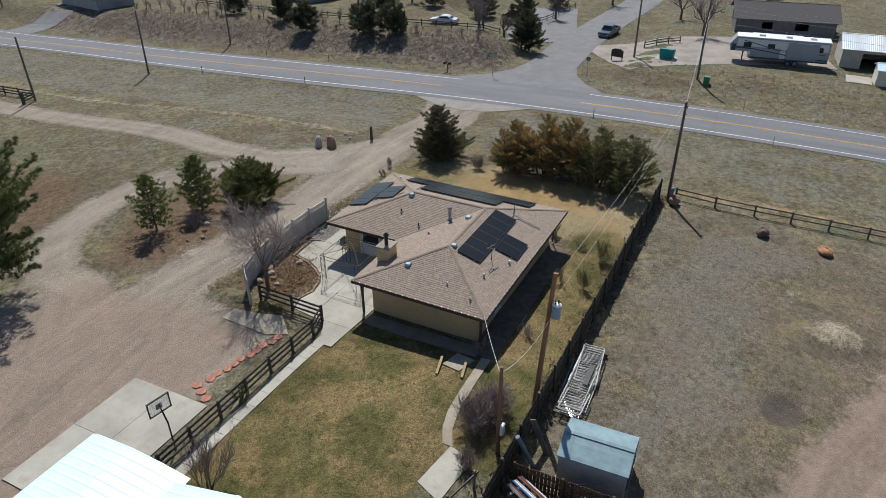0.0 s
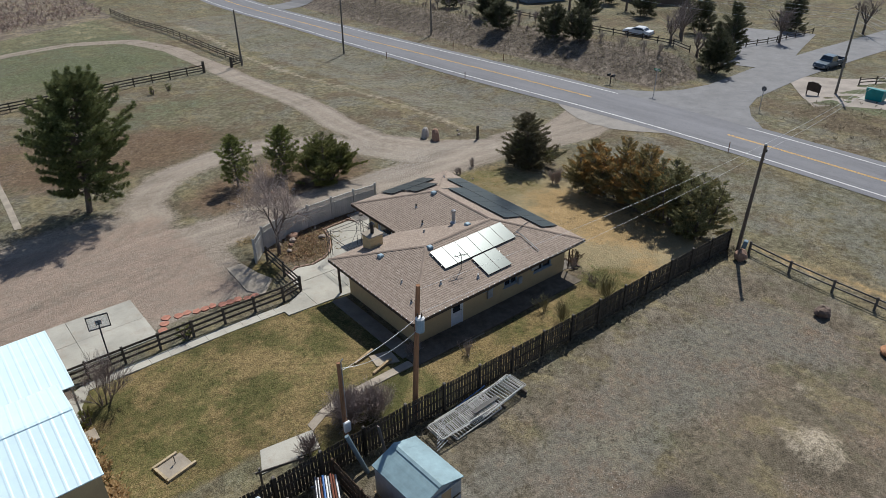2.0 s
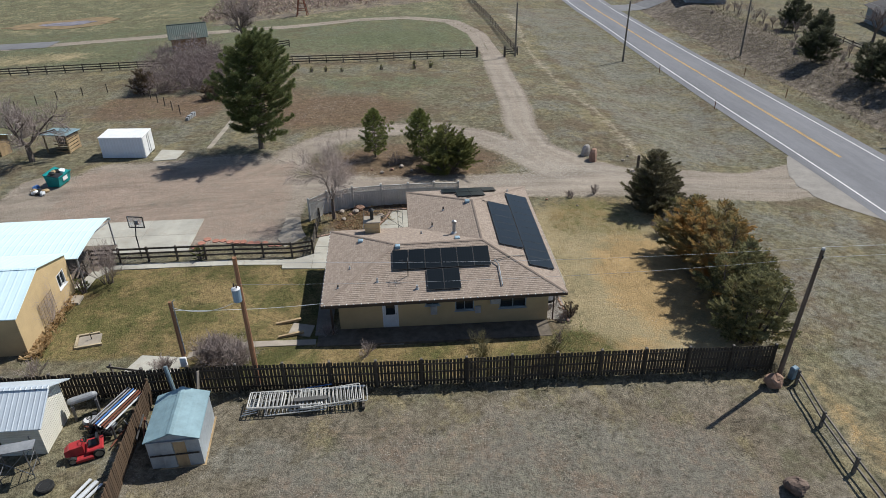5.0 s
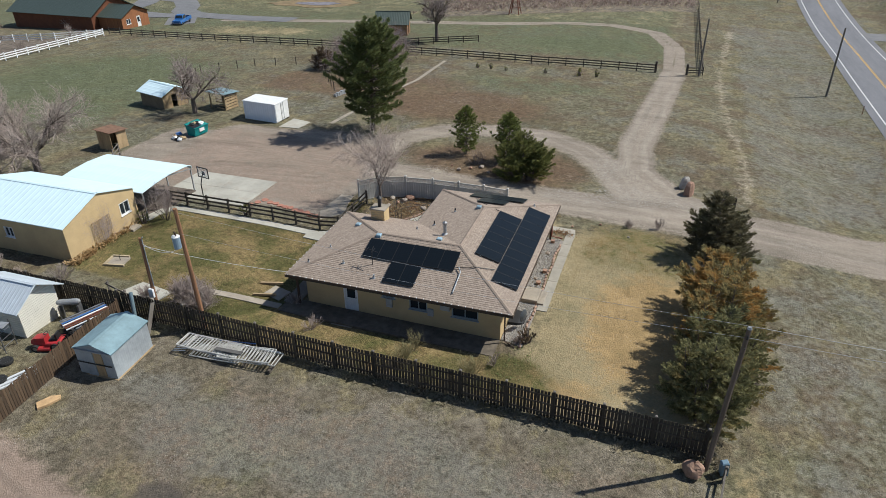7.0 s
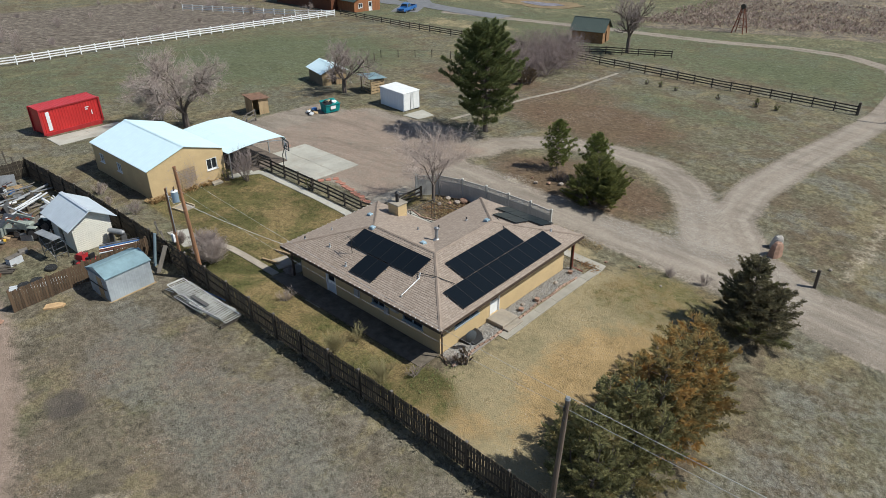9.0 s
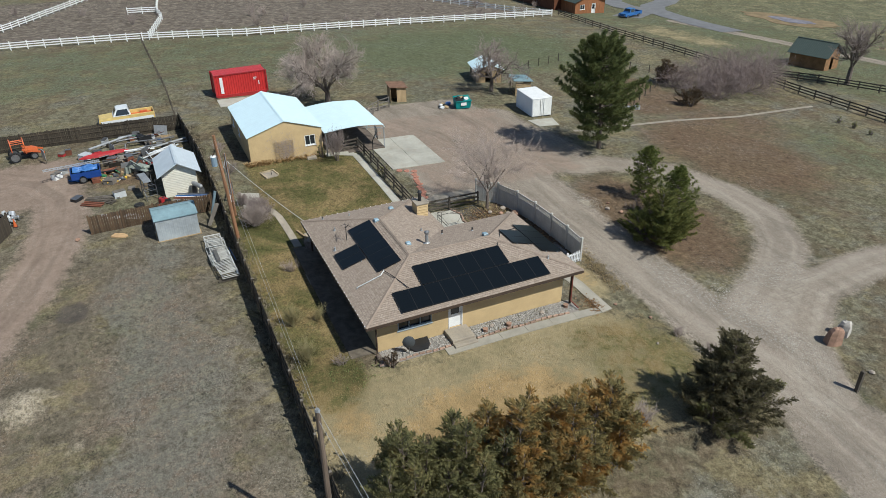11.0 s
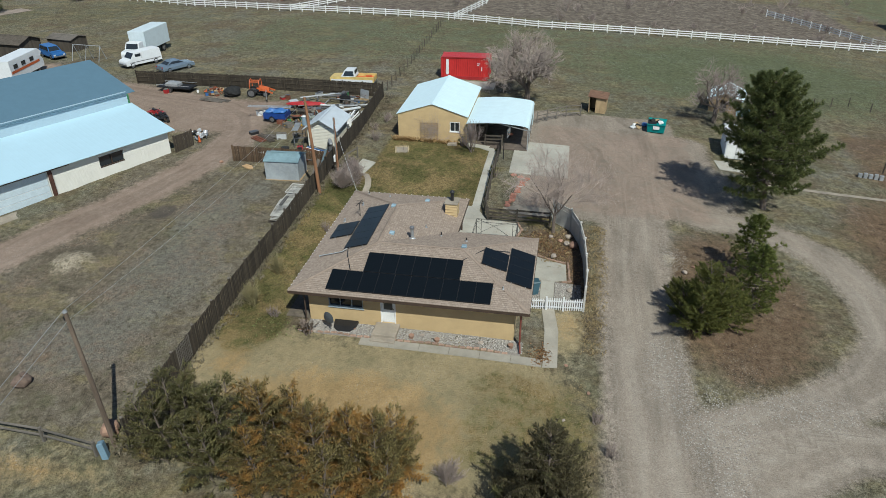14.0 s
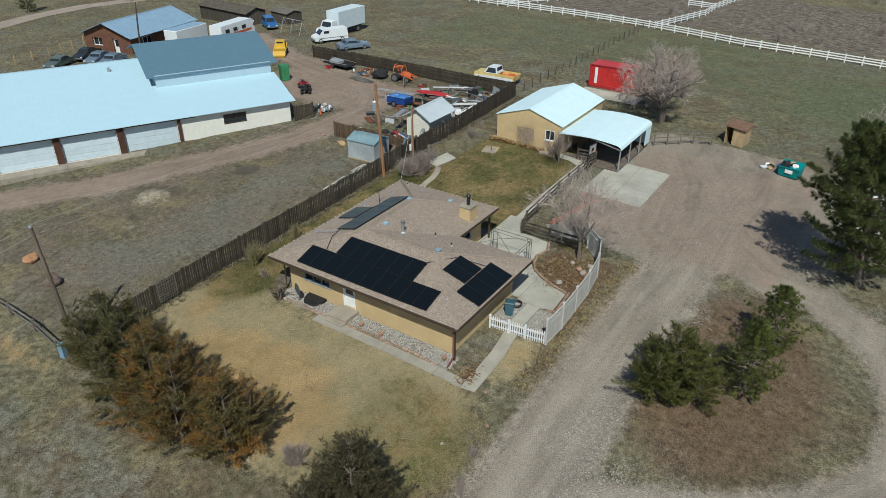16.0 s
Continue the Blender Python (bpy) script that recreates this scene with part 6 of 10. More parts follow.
cedar("bushy green juniper in the drive loop", 9.3, 25.2, 4.3, 3.2, 14, NEEDLE_GREENCEDAR, 8, 5200, "young conifers", low=(0.45, 0.8), flat=0.8)
cedar("dark bushy cedar beside the drive", 25.5, 16.2, 5.2, 3.3, 21, NEEDLE_DARK, 8, 6000, low=(0.3, 0.62), flat=0.4)
for i, (x, y, h, r, m) in enumerate(((25.6, 8.4, 4.6, 2.9, NEEDLE_RUST), (26.3, 5.8, 5.4, 3.2, NEEDLE_RUST), (25.9, 3.3, 5.6, 3.2, NEEDLE_RUST), (25.6, 0.8, 5.2, 3.0, NEEDLE_CEDAR), (25.0, -1.9, 5.2, 2.6, NEEDLE_CEDAR))):
    cedar("rusty brown-green cedar in a row" if m is NEEDLE_RUST else "dark green cedar at the end of the row", x, y, h, r, 30 + i, m, 6, 4600, "cedars in a row", dead=0.1)
bare_tree("bare grey tree inside the curved fence", -0.35, 15.5, 7.6, 41, 5, 0.12, TWIG_PALE, 0.2, 0.72, (1, 2), lift=0.14)
bare_tree("large bare spreading tree behind the barn", -31.8, 11.2, 10.0, 42, 5, 0.3, TWIG_PALE, 0.14, 0.72, (2, 2), lift=0.06)
bare_tree("bare spreading tree beside the small coop", -30.6, 32.0, 7.5, 43, 4, 0.24, TWIG, 0.2, 0.85, (2, 3), lift=0.02)
bare_tree("bare cottonwood behind the timber cabin", -19, 82.5, 9.5, 44, 4, 0.3, TWIG, 0.25, 0.65, (2, 3))
bare_tree("bare leafless shrub at the corner of the lawn", -14.8, 7.2, 3.9, 45, 3, 0.035, TWIG, 0.15, 0.42, (1, 2), group="bare shrubs", category="shrub", stems=8, name="bare_shrub", lift=0.5)
for i, (x, y, h, n, dp) in enumerate(((-6.0, -2.3, 2.3, 26, 3), (-4.6, -2.6, 2.2, 24, 3), (-8.6, -2.9, 1.5, 12, 3), (9.0, -1.6, 1.7, 7, 2), (13.1, -3.2, 2.2, 7, 3), (13.8, -1.4, 1.1, 6, 2), (9.1, -3.0, 2.0, 6, 3), (24.6, 11.6, 1.7, 14, 3), (-15.6, -2.6, 1.6, 9, 2), (-21, -3.0, 1.5, 9, 2), (-18.4, -3.4, 1.2, 7, 2), (21.5, 19.2, 1.3, 8, 2), (19.3, 18.6, 1.0, 7, 2), (2.5, -1.6, 1.3, 7, 2), (4.6, 27.0, 1.6, 7, 2), (0.2, 0.4, 1.2, 6, 2), (14.6, 0.9, 0.9, 9, 2))):
    bare_tree("leafless grey-brown shrub" + (" beside the fence" if y < -1 else " beside the drive" if y > 5 else " beside the house"), x, y, h * 1.2, 60 + i, dp, 0.02, TWIG_OLIVE if i in (3, 4, 6) else TWIG_PALE if i % 3 == 1 else TWIG, 0.02, 0.6 if i < 2 else 0.42, (2, 3) if i < 2 or dp == 2 else (1, 2), group="bare shrubs", category="shrub", stems=n, name="bare_shrub", lift=0.35)
THICKET = surface("dark_thicket_twigs", (0.26, 0.2, 0.185), 0.9, vary=0.35, scale=2, fine=9, bump=0.0)
for i, (x, y, h) in enumerate(((-20.5, 56.5, 5.5), (-23, 58.5, 6.5), (-25.5, 56.8, 5.0), (-18.8, 59, 7.0), (-21.5, 61.5, 8.0), (-28, 60, 5.5), (-20.2, 64.5, 8.5), (-25, 63, 8.5), (-23, 67, 9.0), (-27.5, 67, 8.0), (-24.5, 71.5, 8.5))):
    bare_tree("dense bare thicket beside the garden plot", x, y, h, 90 + i, 3, 0.075, THICKET, 0.03, 0.95, (2, 3), group="bare thicket", category="shrub", stems=7, name="bare_shrub", lift=0.12)
BROWN_JUNIPER = leafy("brown_juniper_sprays", (0.06, 0.045, 0.03), (0.2, 0.14, 0.085))
cedar("round rusty juniper beside the garden plot", -27.4, 56.9, 3.0, 2.3, 101, BROWN_JUNIPER, 6, 2200, "junipers")
cedar("round rusty juniper beside the garden plot", -17.6, 52.6, 2.2, 1.9, 102, BROWN_JUNIPER, 6, 1800, "junipers")
for i, (x, y, h) in enumerate(((-6.7, 65.4, 0.6), (-4.7, 65.4, 0.65), (-2.4, 65.2, 0.5), (3.2, 65.7, 0.6), (8.0, 66.0, 0.9), (10.3, 66.4, 0.8), (-9.4, 9.9, 0.9))):
    cedar("small dark evergreen planted in the field" if i < 6 else "small dark evergreen beside the rail fence", x, y, h * 1.25, h * 0.8, 110 + i, NEEDLE_GREENCEDAR, 3, 420, "small evergreens")
cedar("rounded brown dormant bush at the house corner", 15.15, 1.2, 0.95, 0.85, 118, BROWN_JUNIPER, 5, 520, "small bushes", flat=1.0)
cedar("low dark evergreen beside the barn window", -16.0, 6.0, 1.2, 0.5, 119, NEEDLE_GREENCEDAR, 3, 300, "small bushes")
# trees and scrub on the bank beyond the road
for i, (x, y, h, r) in enumerate(((72.6, 25.6, 6.6, 3.0), (65.4, 61.6, 5.2, 2.8), (66.4, 50.2, 5.2, 2.6), (66.6, 45.6, 5.6, 2.4), (86, 31, 8.5, 3.0), (84, 58, 7, 2.6), (92, 52, 8, 2.8), (98, 44, 8, 2.8), (70, 70, 6, 2.4), (74, 84, 6, 2.5), (100, 66, 8, 3), (112, 34, 8, 3))):
    cedar("dark juniper on the roadside bank" if x < 75 else "tall evergreen in the far gardens", x, y, h * 0.9, r * 1.15, 130 + i, leafy("bank_juniper", (0.04, 0.045, 0.025), (0.13, 0.13, 0.065)) if i == 0 else bpy.data.materials["bank_juniper"], 3, 3000, "far evergreens", coarse=1.7)
for i in range(26):
    x, y = rnd.uniform(66.5, 72), 27 + i * 3.7 + rnd.uniform(-1, 1)
    bare_tree("leafless bush on the roadside bank", x, y, rnd.uniform(1.4, 3.6), 160 + i, 2, 0.02, TWIG if i % 3 else TWIG_PALE, 0.02, 0.5, (2, 2), group="roadside scrub", category="shrub", stems=8, name="bare_shrub", lift=0.4)
for i in range(17):
    bare_tree("small bare tree in a row on top of the bank", 70.5 + 0.05 * i + rnd.uniform(-0.4, 0.4), 52 + i * 3.3, rnd.uniform(2.4, 3.6), 500 + i, 3, 0.06, TWIG, 0.22, 0.5, (1, 2), group="bank tree row")
for i, (x, y, h) in enumerate(((91, 2.2, 8), (74, 34, 5), (76, 30.5, 4.5), (80, 36, 6), (86, 40, 7), (95, 58, 8), (88, 66, 7), (82, 74, 7), (100, 30, 7), (110, 52, 8), (104, 8, 7), (118, 24, 8), (112, -6, 7))):
    bare_tree("bare tree in the far gardens", x, y, h, 210 + i, 3, 0.2, TWIG, 0.22, 0.62, (2, 2), group="far bare trees")
for i in range(58):
    x, y = -(84 + 66 * rnd.random() ** 1.6), rnd.uniform(-60, 90)
    bare_tree("leafless scrub beyond the white fence", x, y, rnd.uniform(1.6, 4.6), 250 + i, 2, 0.03, TWIG if i % 4 else TWIG_PALE, 0.02, 0.5, (2, 2), group="far scrub", category="shrub", stems=8, name="bare_shrub", lift=0.4)
for i, (x, y) in enumerate(((-60, -100), (-75, -95), (-48, -104), (-90, -88), (-30, -110), (-64, -90))):
    pine("dark pine far behind the neighbours", x, y, rnd.uniform(6, 9), 2.4, 320 + i, NEEDLE_PINE, 0.1, 0.6, 6, 0.5, 0.2, "far pines", 6)


# ---- outbuildings ----
def gable(label, name, x, y, turn, lx, ly, eave, ridge, walls, roof, over=0.25, axis="x", openings=None, thick=0.12, category="shed", group="", base=0.0, gable_mat=None, wall_mats=None):
    """A gabled hut centred at x, y; the ridge runs along its local x or y. openings: per wall number, as in wall_run."""
    b = thing(name, label, category, x, y, turn, group=group)
    openings = openings or {}
    pts = [(-lx / 2, -ly / 2), (lx / 2, -ly / 2), (lx / 2, ly / 2), (-lx / 2, ly / 2)]
    for i in range(4):
        mat = (wall_mats or {}).get(i, walls)
        part("wall", wall_run(pts[i], pts[(i + 1) % 4], base - 0.35, eave, openings.get(i, []), thick), mat, b)
    wx, wy = (lx, ly) if axis == "x" else (ly, lx)
    m = Matrix.Identity(4) if axis == "x" else Matrix.Rotation(radians(90), 4, "Z")
    for s in (-1, 1):
        tri = [(s * wx / 2 - s * 0.0, -wy / 2, eave), (s * wx / 2, wy / 2, eave), (s * wx / 2, 0, ridge - 0.05)]
        inn = [(p[0] - s * thick, p[1], p[2]) for p in tri]
        me = Mesh().add([m @ Vector(p) for p in tri + inn], [(0, 1, 2), (5, 4, 3), (0, 3, 4, 1), (1, 4, 5, 2), (2, 5, 3, 0)])
        part("gable", me, gable_mat or walls, b)
    slope = (ridge - eave) / (wy / 2)
    for s in (-1, 1):
        e = Vector((0, s * (wy / 2 + over), eave - slope * over))
        q = [Vector((-wx / 2 - over, 0, ridge)), Vector((wx / 2 + over, 0, ridge)), Vector((wx / 2 + over, e.y, e.z)), Vector((-wx / 2 - over, e.y, e.z))]
        up = Vector((0, 0, 0.06))
        lo = [p + Vector((0, 0, 0.004)) for p in q]
        hi = [p + up for p in q]
        me = Mesh().add([m @ p for p in lo + hi], [(0, 1, 2, 3), (7, 6, 5, 4), (0, 4, 5, 1), (1, 5, 6, 2), (2, 6, 7, 3), (3, 7, 4, 0)] if s < 0 else [(3, 2, 1, 0), (4, 5, 6, 7), (1, 5, 4, 0), (2, 6, 5, 1), (3, 7, 6, 2), (0, 4, 7, 3)])
        part("roof", me, roof, b)
    part("ridge", Mesh().add([m @ Vector(p) for p in ((-wx / 2 - over, -0.15, ridge + 0.05), (wx / 2 + over, -0.15, ridge + 0.05), (wx / 2 + over, 0, ridge + 0.09), (-wx / 2 - over, 0, ridge + 0.09), (wx / 2 + over, 0.15, ridge + 0.05), (-wx / 2 - over, 0.15, ridge + 0.05))], [(0, 1, 2, 3), (3, 2, 4, 5)]), roof, b)
    return b


# tan barn with a white sheet roof
BY, BX = 2.9, -21.65
barn = gable("tan stucco barn with a white metal roof", "barn", BX, BY, 0, 9.9, 6.9, 2.65, 3.75, STUCCO, ROOF_WHITE_X, 0.12, "x",
             {0: [(1.2, 2.0, 1.2, 2.0), (4.4, 5.2, 1.2, 2.0)], 1: [(5.2, 6.2, 1.05, 2.05)]}, category="barn", thick=0.18)
window(barn, along((4.95, -3.45), (4.95, 3.45), 5.2, 1.05), 1.0, 1.0, 2)
window(barn, along((-4.95, -3.45), (4.95, -3.45), 1.2, 1.2), 0.8, 0.8, 2)
window(barn, along((-4.95, -3.45), (4.95, -3.45), 4.4, 1.2), 0.8, 0.8, 2)
trel = thing("trellis", "wooden lattice trellis leaning on the barn wall", "trellis", BX + 5.05, BY - 0.3, 90)
for i in range(6):
    part("slat", Mesh().box(-0.85 + i * 0.34, -0.81 + i * 0.34, -0.02, 0.0, 0.05, 1.9), WOOD_RAW, trel)
for i in range(8):
    part("slat", Mesh().box(-0.87, 0.9, 0.003, 0.02, 0.15 + i * 0.24, 0.19 + i * 0.24), WOOD_RAW, trel)
vine = bare_tree("bare climbing vine on the barn wall", BX + 5.08, BY - 0.1, 5.2, 70, 3, 0.035, TWIG_PALE, 0.02, 0.9, (1, 2), group="bare shrubs", category="vine", stems=5, name="bare_vine", lift=0.35)
vine.scale = (0.05, 0.9, 0.95)
step = thing("barn_step", "small concrete door step of the barn", "step", BX + 5.5, BY + 2.1)
part("block", Mesh().box(-0.3, 0.3, -0.45, 0.45, -0.1, 0.16, bevel=0.02), CONCRETE_OLD, step)

# open carport with a curved white roof
cp = thing("carport", "open steel carport with a curved white roof", "carport", -20.1, 9.35)
prof = [(-2.95, 2.46), (-1.2, 2.62), (0.4, 2.66), (2.0, 2.53), (2.7, 2.44), (3.0, 2.3), (3.1, 2.06)]
rings = [[(-4.15, y, z), (4.15, y, z), (4.15, y - 0.01, z - 0.04), (-4.15, y - 0.01, z - 0.04)] for y, z in prof]
part("roof", Mesh().loft(rings), ROOF_WHITE_X, cp)
for x in (-4.0, -1.35, 1.35, 4.0):
    part("post", Mesh().box(x - 0.045, x + 0.045, 2.95, 3.04, -0.3, 2.0), GALV, cp)
    part("post", Mesh().box(x - 0.045, x + 0.045, -2.85, -2.76, -0.3, 2.44), GALV, cp)
    part("truss", Mesh().beam((x, -2.8, 2.4), (x, 0.0, 2.58), 0.05, 0.08).beam((x, 0, 2.58), (x, 3.0, 1.98), 0.05, 0.08), GALV, cp)
part("back_wall", Mesh().box(-4.13, -4.09, 0.4, 2.94, 0, 2.1), ROOF_WHITE, cp)
part("side_panel", Mesh().box(-4.05, -2.6, 3.045, 3.075, 0.3, 1.98), ROOF_WHITE_X, cp)
part("floor", Mesh().box(-4.1, 4.1, -2.7, 3.0, -0.3, 0.06), surface("carport_dirt", (0.14, 0.11, 0.09), 1.0, vary=0.4), cp)
for i, (x, y, w, h) in enumerate(((-3.0, -1.5, 1.6, 1.2), (-1.2, -1.9, 1.2, 0.9), (0.6, -1.8, 1.4, 1.1), (-3.1, 0.4, 1.2, 0.8))):
    it = thing("storage_crate", "dark timber crate stored under the carport", "crate", -20.1 + x, 9.35 + y, z=ground_z(-20.1, 9.35) + 0.06)
    part("box", Mesh().box(-w / 2, w / 2, -0.4, 0.4, 0, h, bevel=0.03), WOOD_DARK, it)
    part("lid", Mesh().box(-w / 2 - 0.03, w / 2 + 0.03, -0.43, 0.43, h + 0.002, h + 0.06), WOOD_GREY, it)

# shipping container
con = thing("shipping_container", "red corrugated shipping container with a white label", "container", -40.4, 2.75, 2, z=ground_z(-40.4, 2.75) + 0.22)
part("body", Mesh().box(-1.18, 1.18, -2.98, 2.98, 0.12, 2.52), RED_RIB, con)
part("roof", Mesh().box(-1.2, 1.2, -3.0, 3.0, 2.524, 2.58), RED_RIB, con)
for sx in (-1, 1):
    for sy in (-1, 1):
        part("corner_post", Mesh().box(sx * 1.22 - 0.08, sx * 1.22 + 0.08, sy * 3.03 - 0.08, sy * 3.03 + 0.08, 0, 2.6), RED, con)
    part("rail", Mesh().beam((sx * 1.22, -2.94, 0.09), (sx * 1.22, 2.94, 0.09), 0.1, 0.16).box(sx * 1.15 - 0.12, sx * 1.15 + 0.12, -2.9, 2.9, -0.4, 0.005).beam((sx * 1.22, -2.94, 2.53), (sx * 1.22, 2.94, 2.53), 0.1, 0.12), RED, con)
part("label_panel", Mesh().box(1.19, 1.205, -2.45, -2.1, 0.35, 2.25), VINYL, con, "white label panel")
part("marking", Mesh().box(1.19, 1.2, 1.5, 1.9, 1.75, 1.85).box(1.19, 1.2, 1.5, 1.75, 1.55, 1.65).box(1.19, 1.2, 2.05, 2.15, 0.9, 1.4), PVC, con, "pale bars of lettering")

# white store
sto = thing("storage_box", "white metal storage container on the gravel", "container", -21.5, 32.65, -5)
STORE_WHITE = ribbed("white_store_sheet", (0.66, 0.7, 0.76), 0.3, 0, 0.45, 0.0, 0.02, 0.08)
part("body", Mesh().box(-2.1, 2.1, -1.2, 1.2, 0.1, 2.12), STORE_WHITE, sto)
part("roof", Mesh().box(-2.15, 2.15, -1.25, 1.25, 2.124, 2.2, bevel=0.03), WHITE, sto)
part("skid", Mesh().box(-2.1, 2.1, -1.1, -0.9, -0.3, 0.096).box(-2.1, 2.1, 0.9, 1.1, -0.3, 0.096), TRIM, sto)
for s in (-1, 1):
    d = part("door", Mesh().box(2.104, 2.14, min(0.02 * s, 1.14 * s), max(0.02 * s, 1.14 * s), 0.15, 2.08), WHITE, sto)
    part("lock_bar", Mesh().tube((2.17, s * 0.2, 0.2), (2.17, s * 0.2, 2.05), 0.02), GALV, d)

# small timber hut, coop, open shed
hut = thing("goat_hut", "small open timber hut with a rusty lean-to roof", "hut", -30.7, 19.3, -8)
part("wall", Mesh().box(-0.95, 0.95, 0.9, 0.94, 0, 1.75), WOOD_RAW, hut)
part("wall", Mesh().box(-0.95, -0.91, -0.9, 0.896, 0, 1.85), WOOD_RAW, hut)
part("wall", Mesh().box(0.91, 0.95, -0.2, 0.896, 0, 1.8), WOOD_RAW, hut)
part("wall", Mesh().box(-0.906, 0.95, -0.94, -0.9, 0, 1.85), WOOD_RAW, hut)
part("roof", Mesh().add([(-1.15, -1.1, 2.0), (1.15, -1.1, 1.9), (1.15, 1.1, 1.72), (-1.15, 1.1, 1.8), (-1.15, -1.1, 2.06), (1.15, -1.1, 1.96), (1.15, 1.1, 1.78), (-1.15, 1.1, 1.86)], [(3, 2, 1, 0), (4, 5, 6, 7), (0, 1, 5, 4), (1, 2, 6, 5), (2, 3, 7, 6), (3, 0, 4, 7)]), surface("rusty_sheet", (0.2, 0.11, 0.07), 0.9, vary=0.4, scale=2), hut, "rust-brown roof sheet")
coop = gable("low tan coop with a pale metal roof", "coop", -36.4, 34.2, -15, 4.2, 3.4, 1.8, 2.5, surface("coop_wall", (0.2, 0.15, 0.1), 0.9, vary=0.3), ROOF_WHITE, 0.3, "x", {1: [(1.2, 1.9, 0.0, 1.6)]}, gable_mat=WOOD_RAW, wall_mats={1: WOOD_RAW})
shed2 = thing("animal_shed", "small open timber shed with a blue-grey roof", "shed", -28.7, 35.0, -12)
for sx in (-1.2, 1.2):
    for sy in (-0.9, 0.9):
        part("post", Mesh().box(sx - 0.06, sx + 0.06, sy - 0.06, sy + 0.06, -0.2, 1.8), WOOD_RAW, shed2)
part("wall", Mesh().box(-1.26, 1.26, 0.965, 0.99, 0, 1.75), WOOD_DARK, shed2)
for i in range(5):
    part("plank", Mesh().box(1.262, 1.285, -0.9, 0.96, 0.1 + i * 0.33, 0.36 + i * 0.33), WOOD_RAW, shed2)
for i in range(4):
    part("plank", Mesh().box(-0.2, 1.2, -0.985, -0.962, 0.2 + i * 0.36, 0.3 + i * 0.36), WOOD_RAW, shed2)
part("roof", Mesh().add([(-1.5, -1.25, 2.0), (1.5, -1.25, 2.0), (1.5, 1.25, 1.8), (-1.5, 1.25, 1.8), (-1.5, -1.25, 2.05), (1.5, -1.25, 2.05), (1.5, 1.25, 1.85), (-1.5, 1.25, 1.85)], [(3, 2, 1, 0), (4, 5, 6, 7), (0, 1, 5, 4), (1, 2, 6, 5), (2, 3, 7, 6), (3, 0, 4, 7)]), ROOF_SHED, shed2)

# cream shed with a galvanised roof, beside the board fence
cs = gable("cream lap-sided shed with a galvanised metal roof", "garden_shed", -14.4, -7.1, 0, 3.9, 2.7, 2.15, 2.95, SIDING, ROOF_GALV, 0.4, "x", {0: [(1.2, 2.0, 0.1, 1.9)]}, gable_mat=SIDING)
aw = thing("scaffold_tower", "rusty scaffold frame with a plank top", "scaffold", -13.2, -9.6, 10)
for x in (-0.7, 0.7):
    for y in (-0.45, 0.45):
        part("leg", Mesh().tube((x, y, -0.1), (x, y, 1.75), 0.03), STEEL, aw)
    for z in (0.4, 0.85, 1.3):
        part("rung", Mesh().tube((x, -0.45, z), (x, 0.45, z), 0.02), STEEL, aw)
part("plank", Mesh().box(-1.1, 1.1, -0.5, 0.1, 1.76, 1.81), GALV, aw)
part("brace", Mesh().tube((-0.7, -0.46, 0.2), (0.7, -0.46, 1.6), 0.018).tube((-0.7, -0.46, 1.6), (0.7, -0.46, 0.2), 0.018), STEEL, aw)

# grey metal shed on the rough plot
ms = gable("small grey sheet-metal shed with a faded blue roof", "metal_shed", -6.1, -8.25, 3, 2.35, 3.0, 1.72, 2.12, SHEET_GREY_Y, ROOF_SHED, 0.08, "y", {}, gable_mat=SHEET_GREY, wall_mats={0: SHEET_GREY, 2: SHEET_GREY}, thick=0.05)
part("door", Mesh().box(-0.6, -0.02, -1.56, -1.53, 0.05, 1.65), SHEET_GREY, ms, "sliding grey sheet door")
part("door", Mesh().box(0.02, 0.55, -1.54, -1.515, 0.05, 1.62), WOOD_RAW, ms, "bare plywood door leaf")
part("bar", Mesh().box(-1.1, 1.1, -1.6, -1.565, 0.85, 0.92), BLACK, ms)
part("track", Mesh().box(-1.1, 1.1, -1.6, -1.52, 1.66, 1.72), GALV, ms)
part("sill", Mesh().box(-1.22, 1.25, -1.6, 1.6, -0.1, 0.03), WOOD_RAW, ms)

# ---- the neighbour's long building ----
nb = thing("workshop_building", "long white-roofed workshop with roller garage doors", "building", -9.0, -21.0, -27.1, z=0.45)
NLEN, NDEP = 36.0, 13.2
doors = [(11.4, 16.2), (16.9, 21.6), (22.3, 27.0), (27.7, 32.4)]
opens = [(4.6, 6.9, 1.25, 2.15)] + [(a, b, 0.0, 2.35) for a, b in doors]
part("wall", Mesh().box(0.0, 0.22, -NDEP, -0.222, -0.6, 2.85), BLOCK, nb)
front = wall_run((NLEN, 0.0), (0.0, 0.0), -0.6, 2.72, [(NLEN - b, NLEN - a, z0, z1) for a, b, z0, z1 in opens], 0.22, False)
part("front_wall", front, BLOCK, nb, "cream painted block wall")
w = part("window", Mesh().box(4.62, 6.88, -0.16, -0.14, 1.27, 2.13), GLASS, nb, "dark window pane")
part("frame", Mesh().box(4.6, 6.9, -0.13, 0.02, 1.2, 1.262).box(4.6, 6.9, -0.13, 0.02, 2.14, 2.2).box(5.72, 5.78, -0.13, 0.0, 1.264, 2.136), TRIM, w)
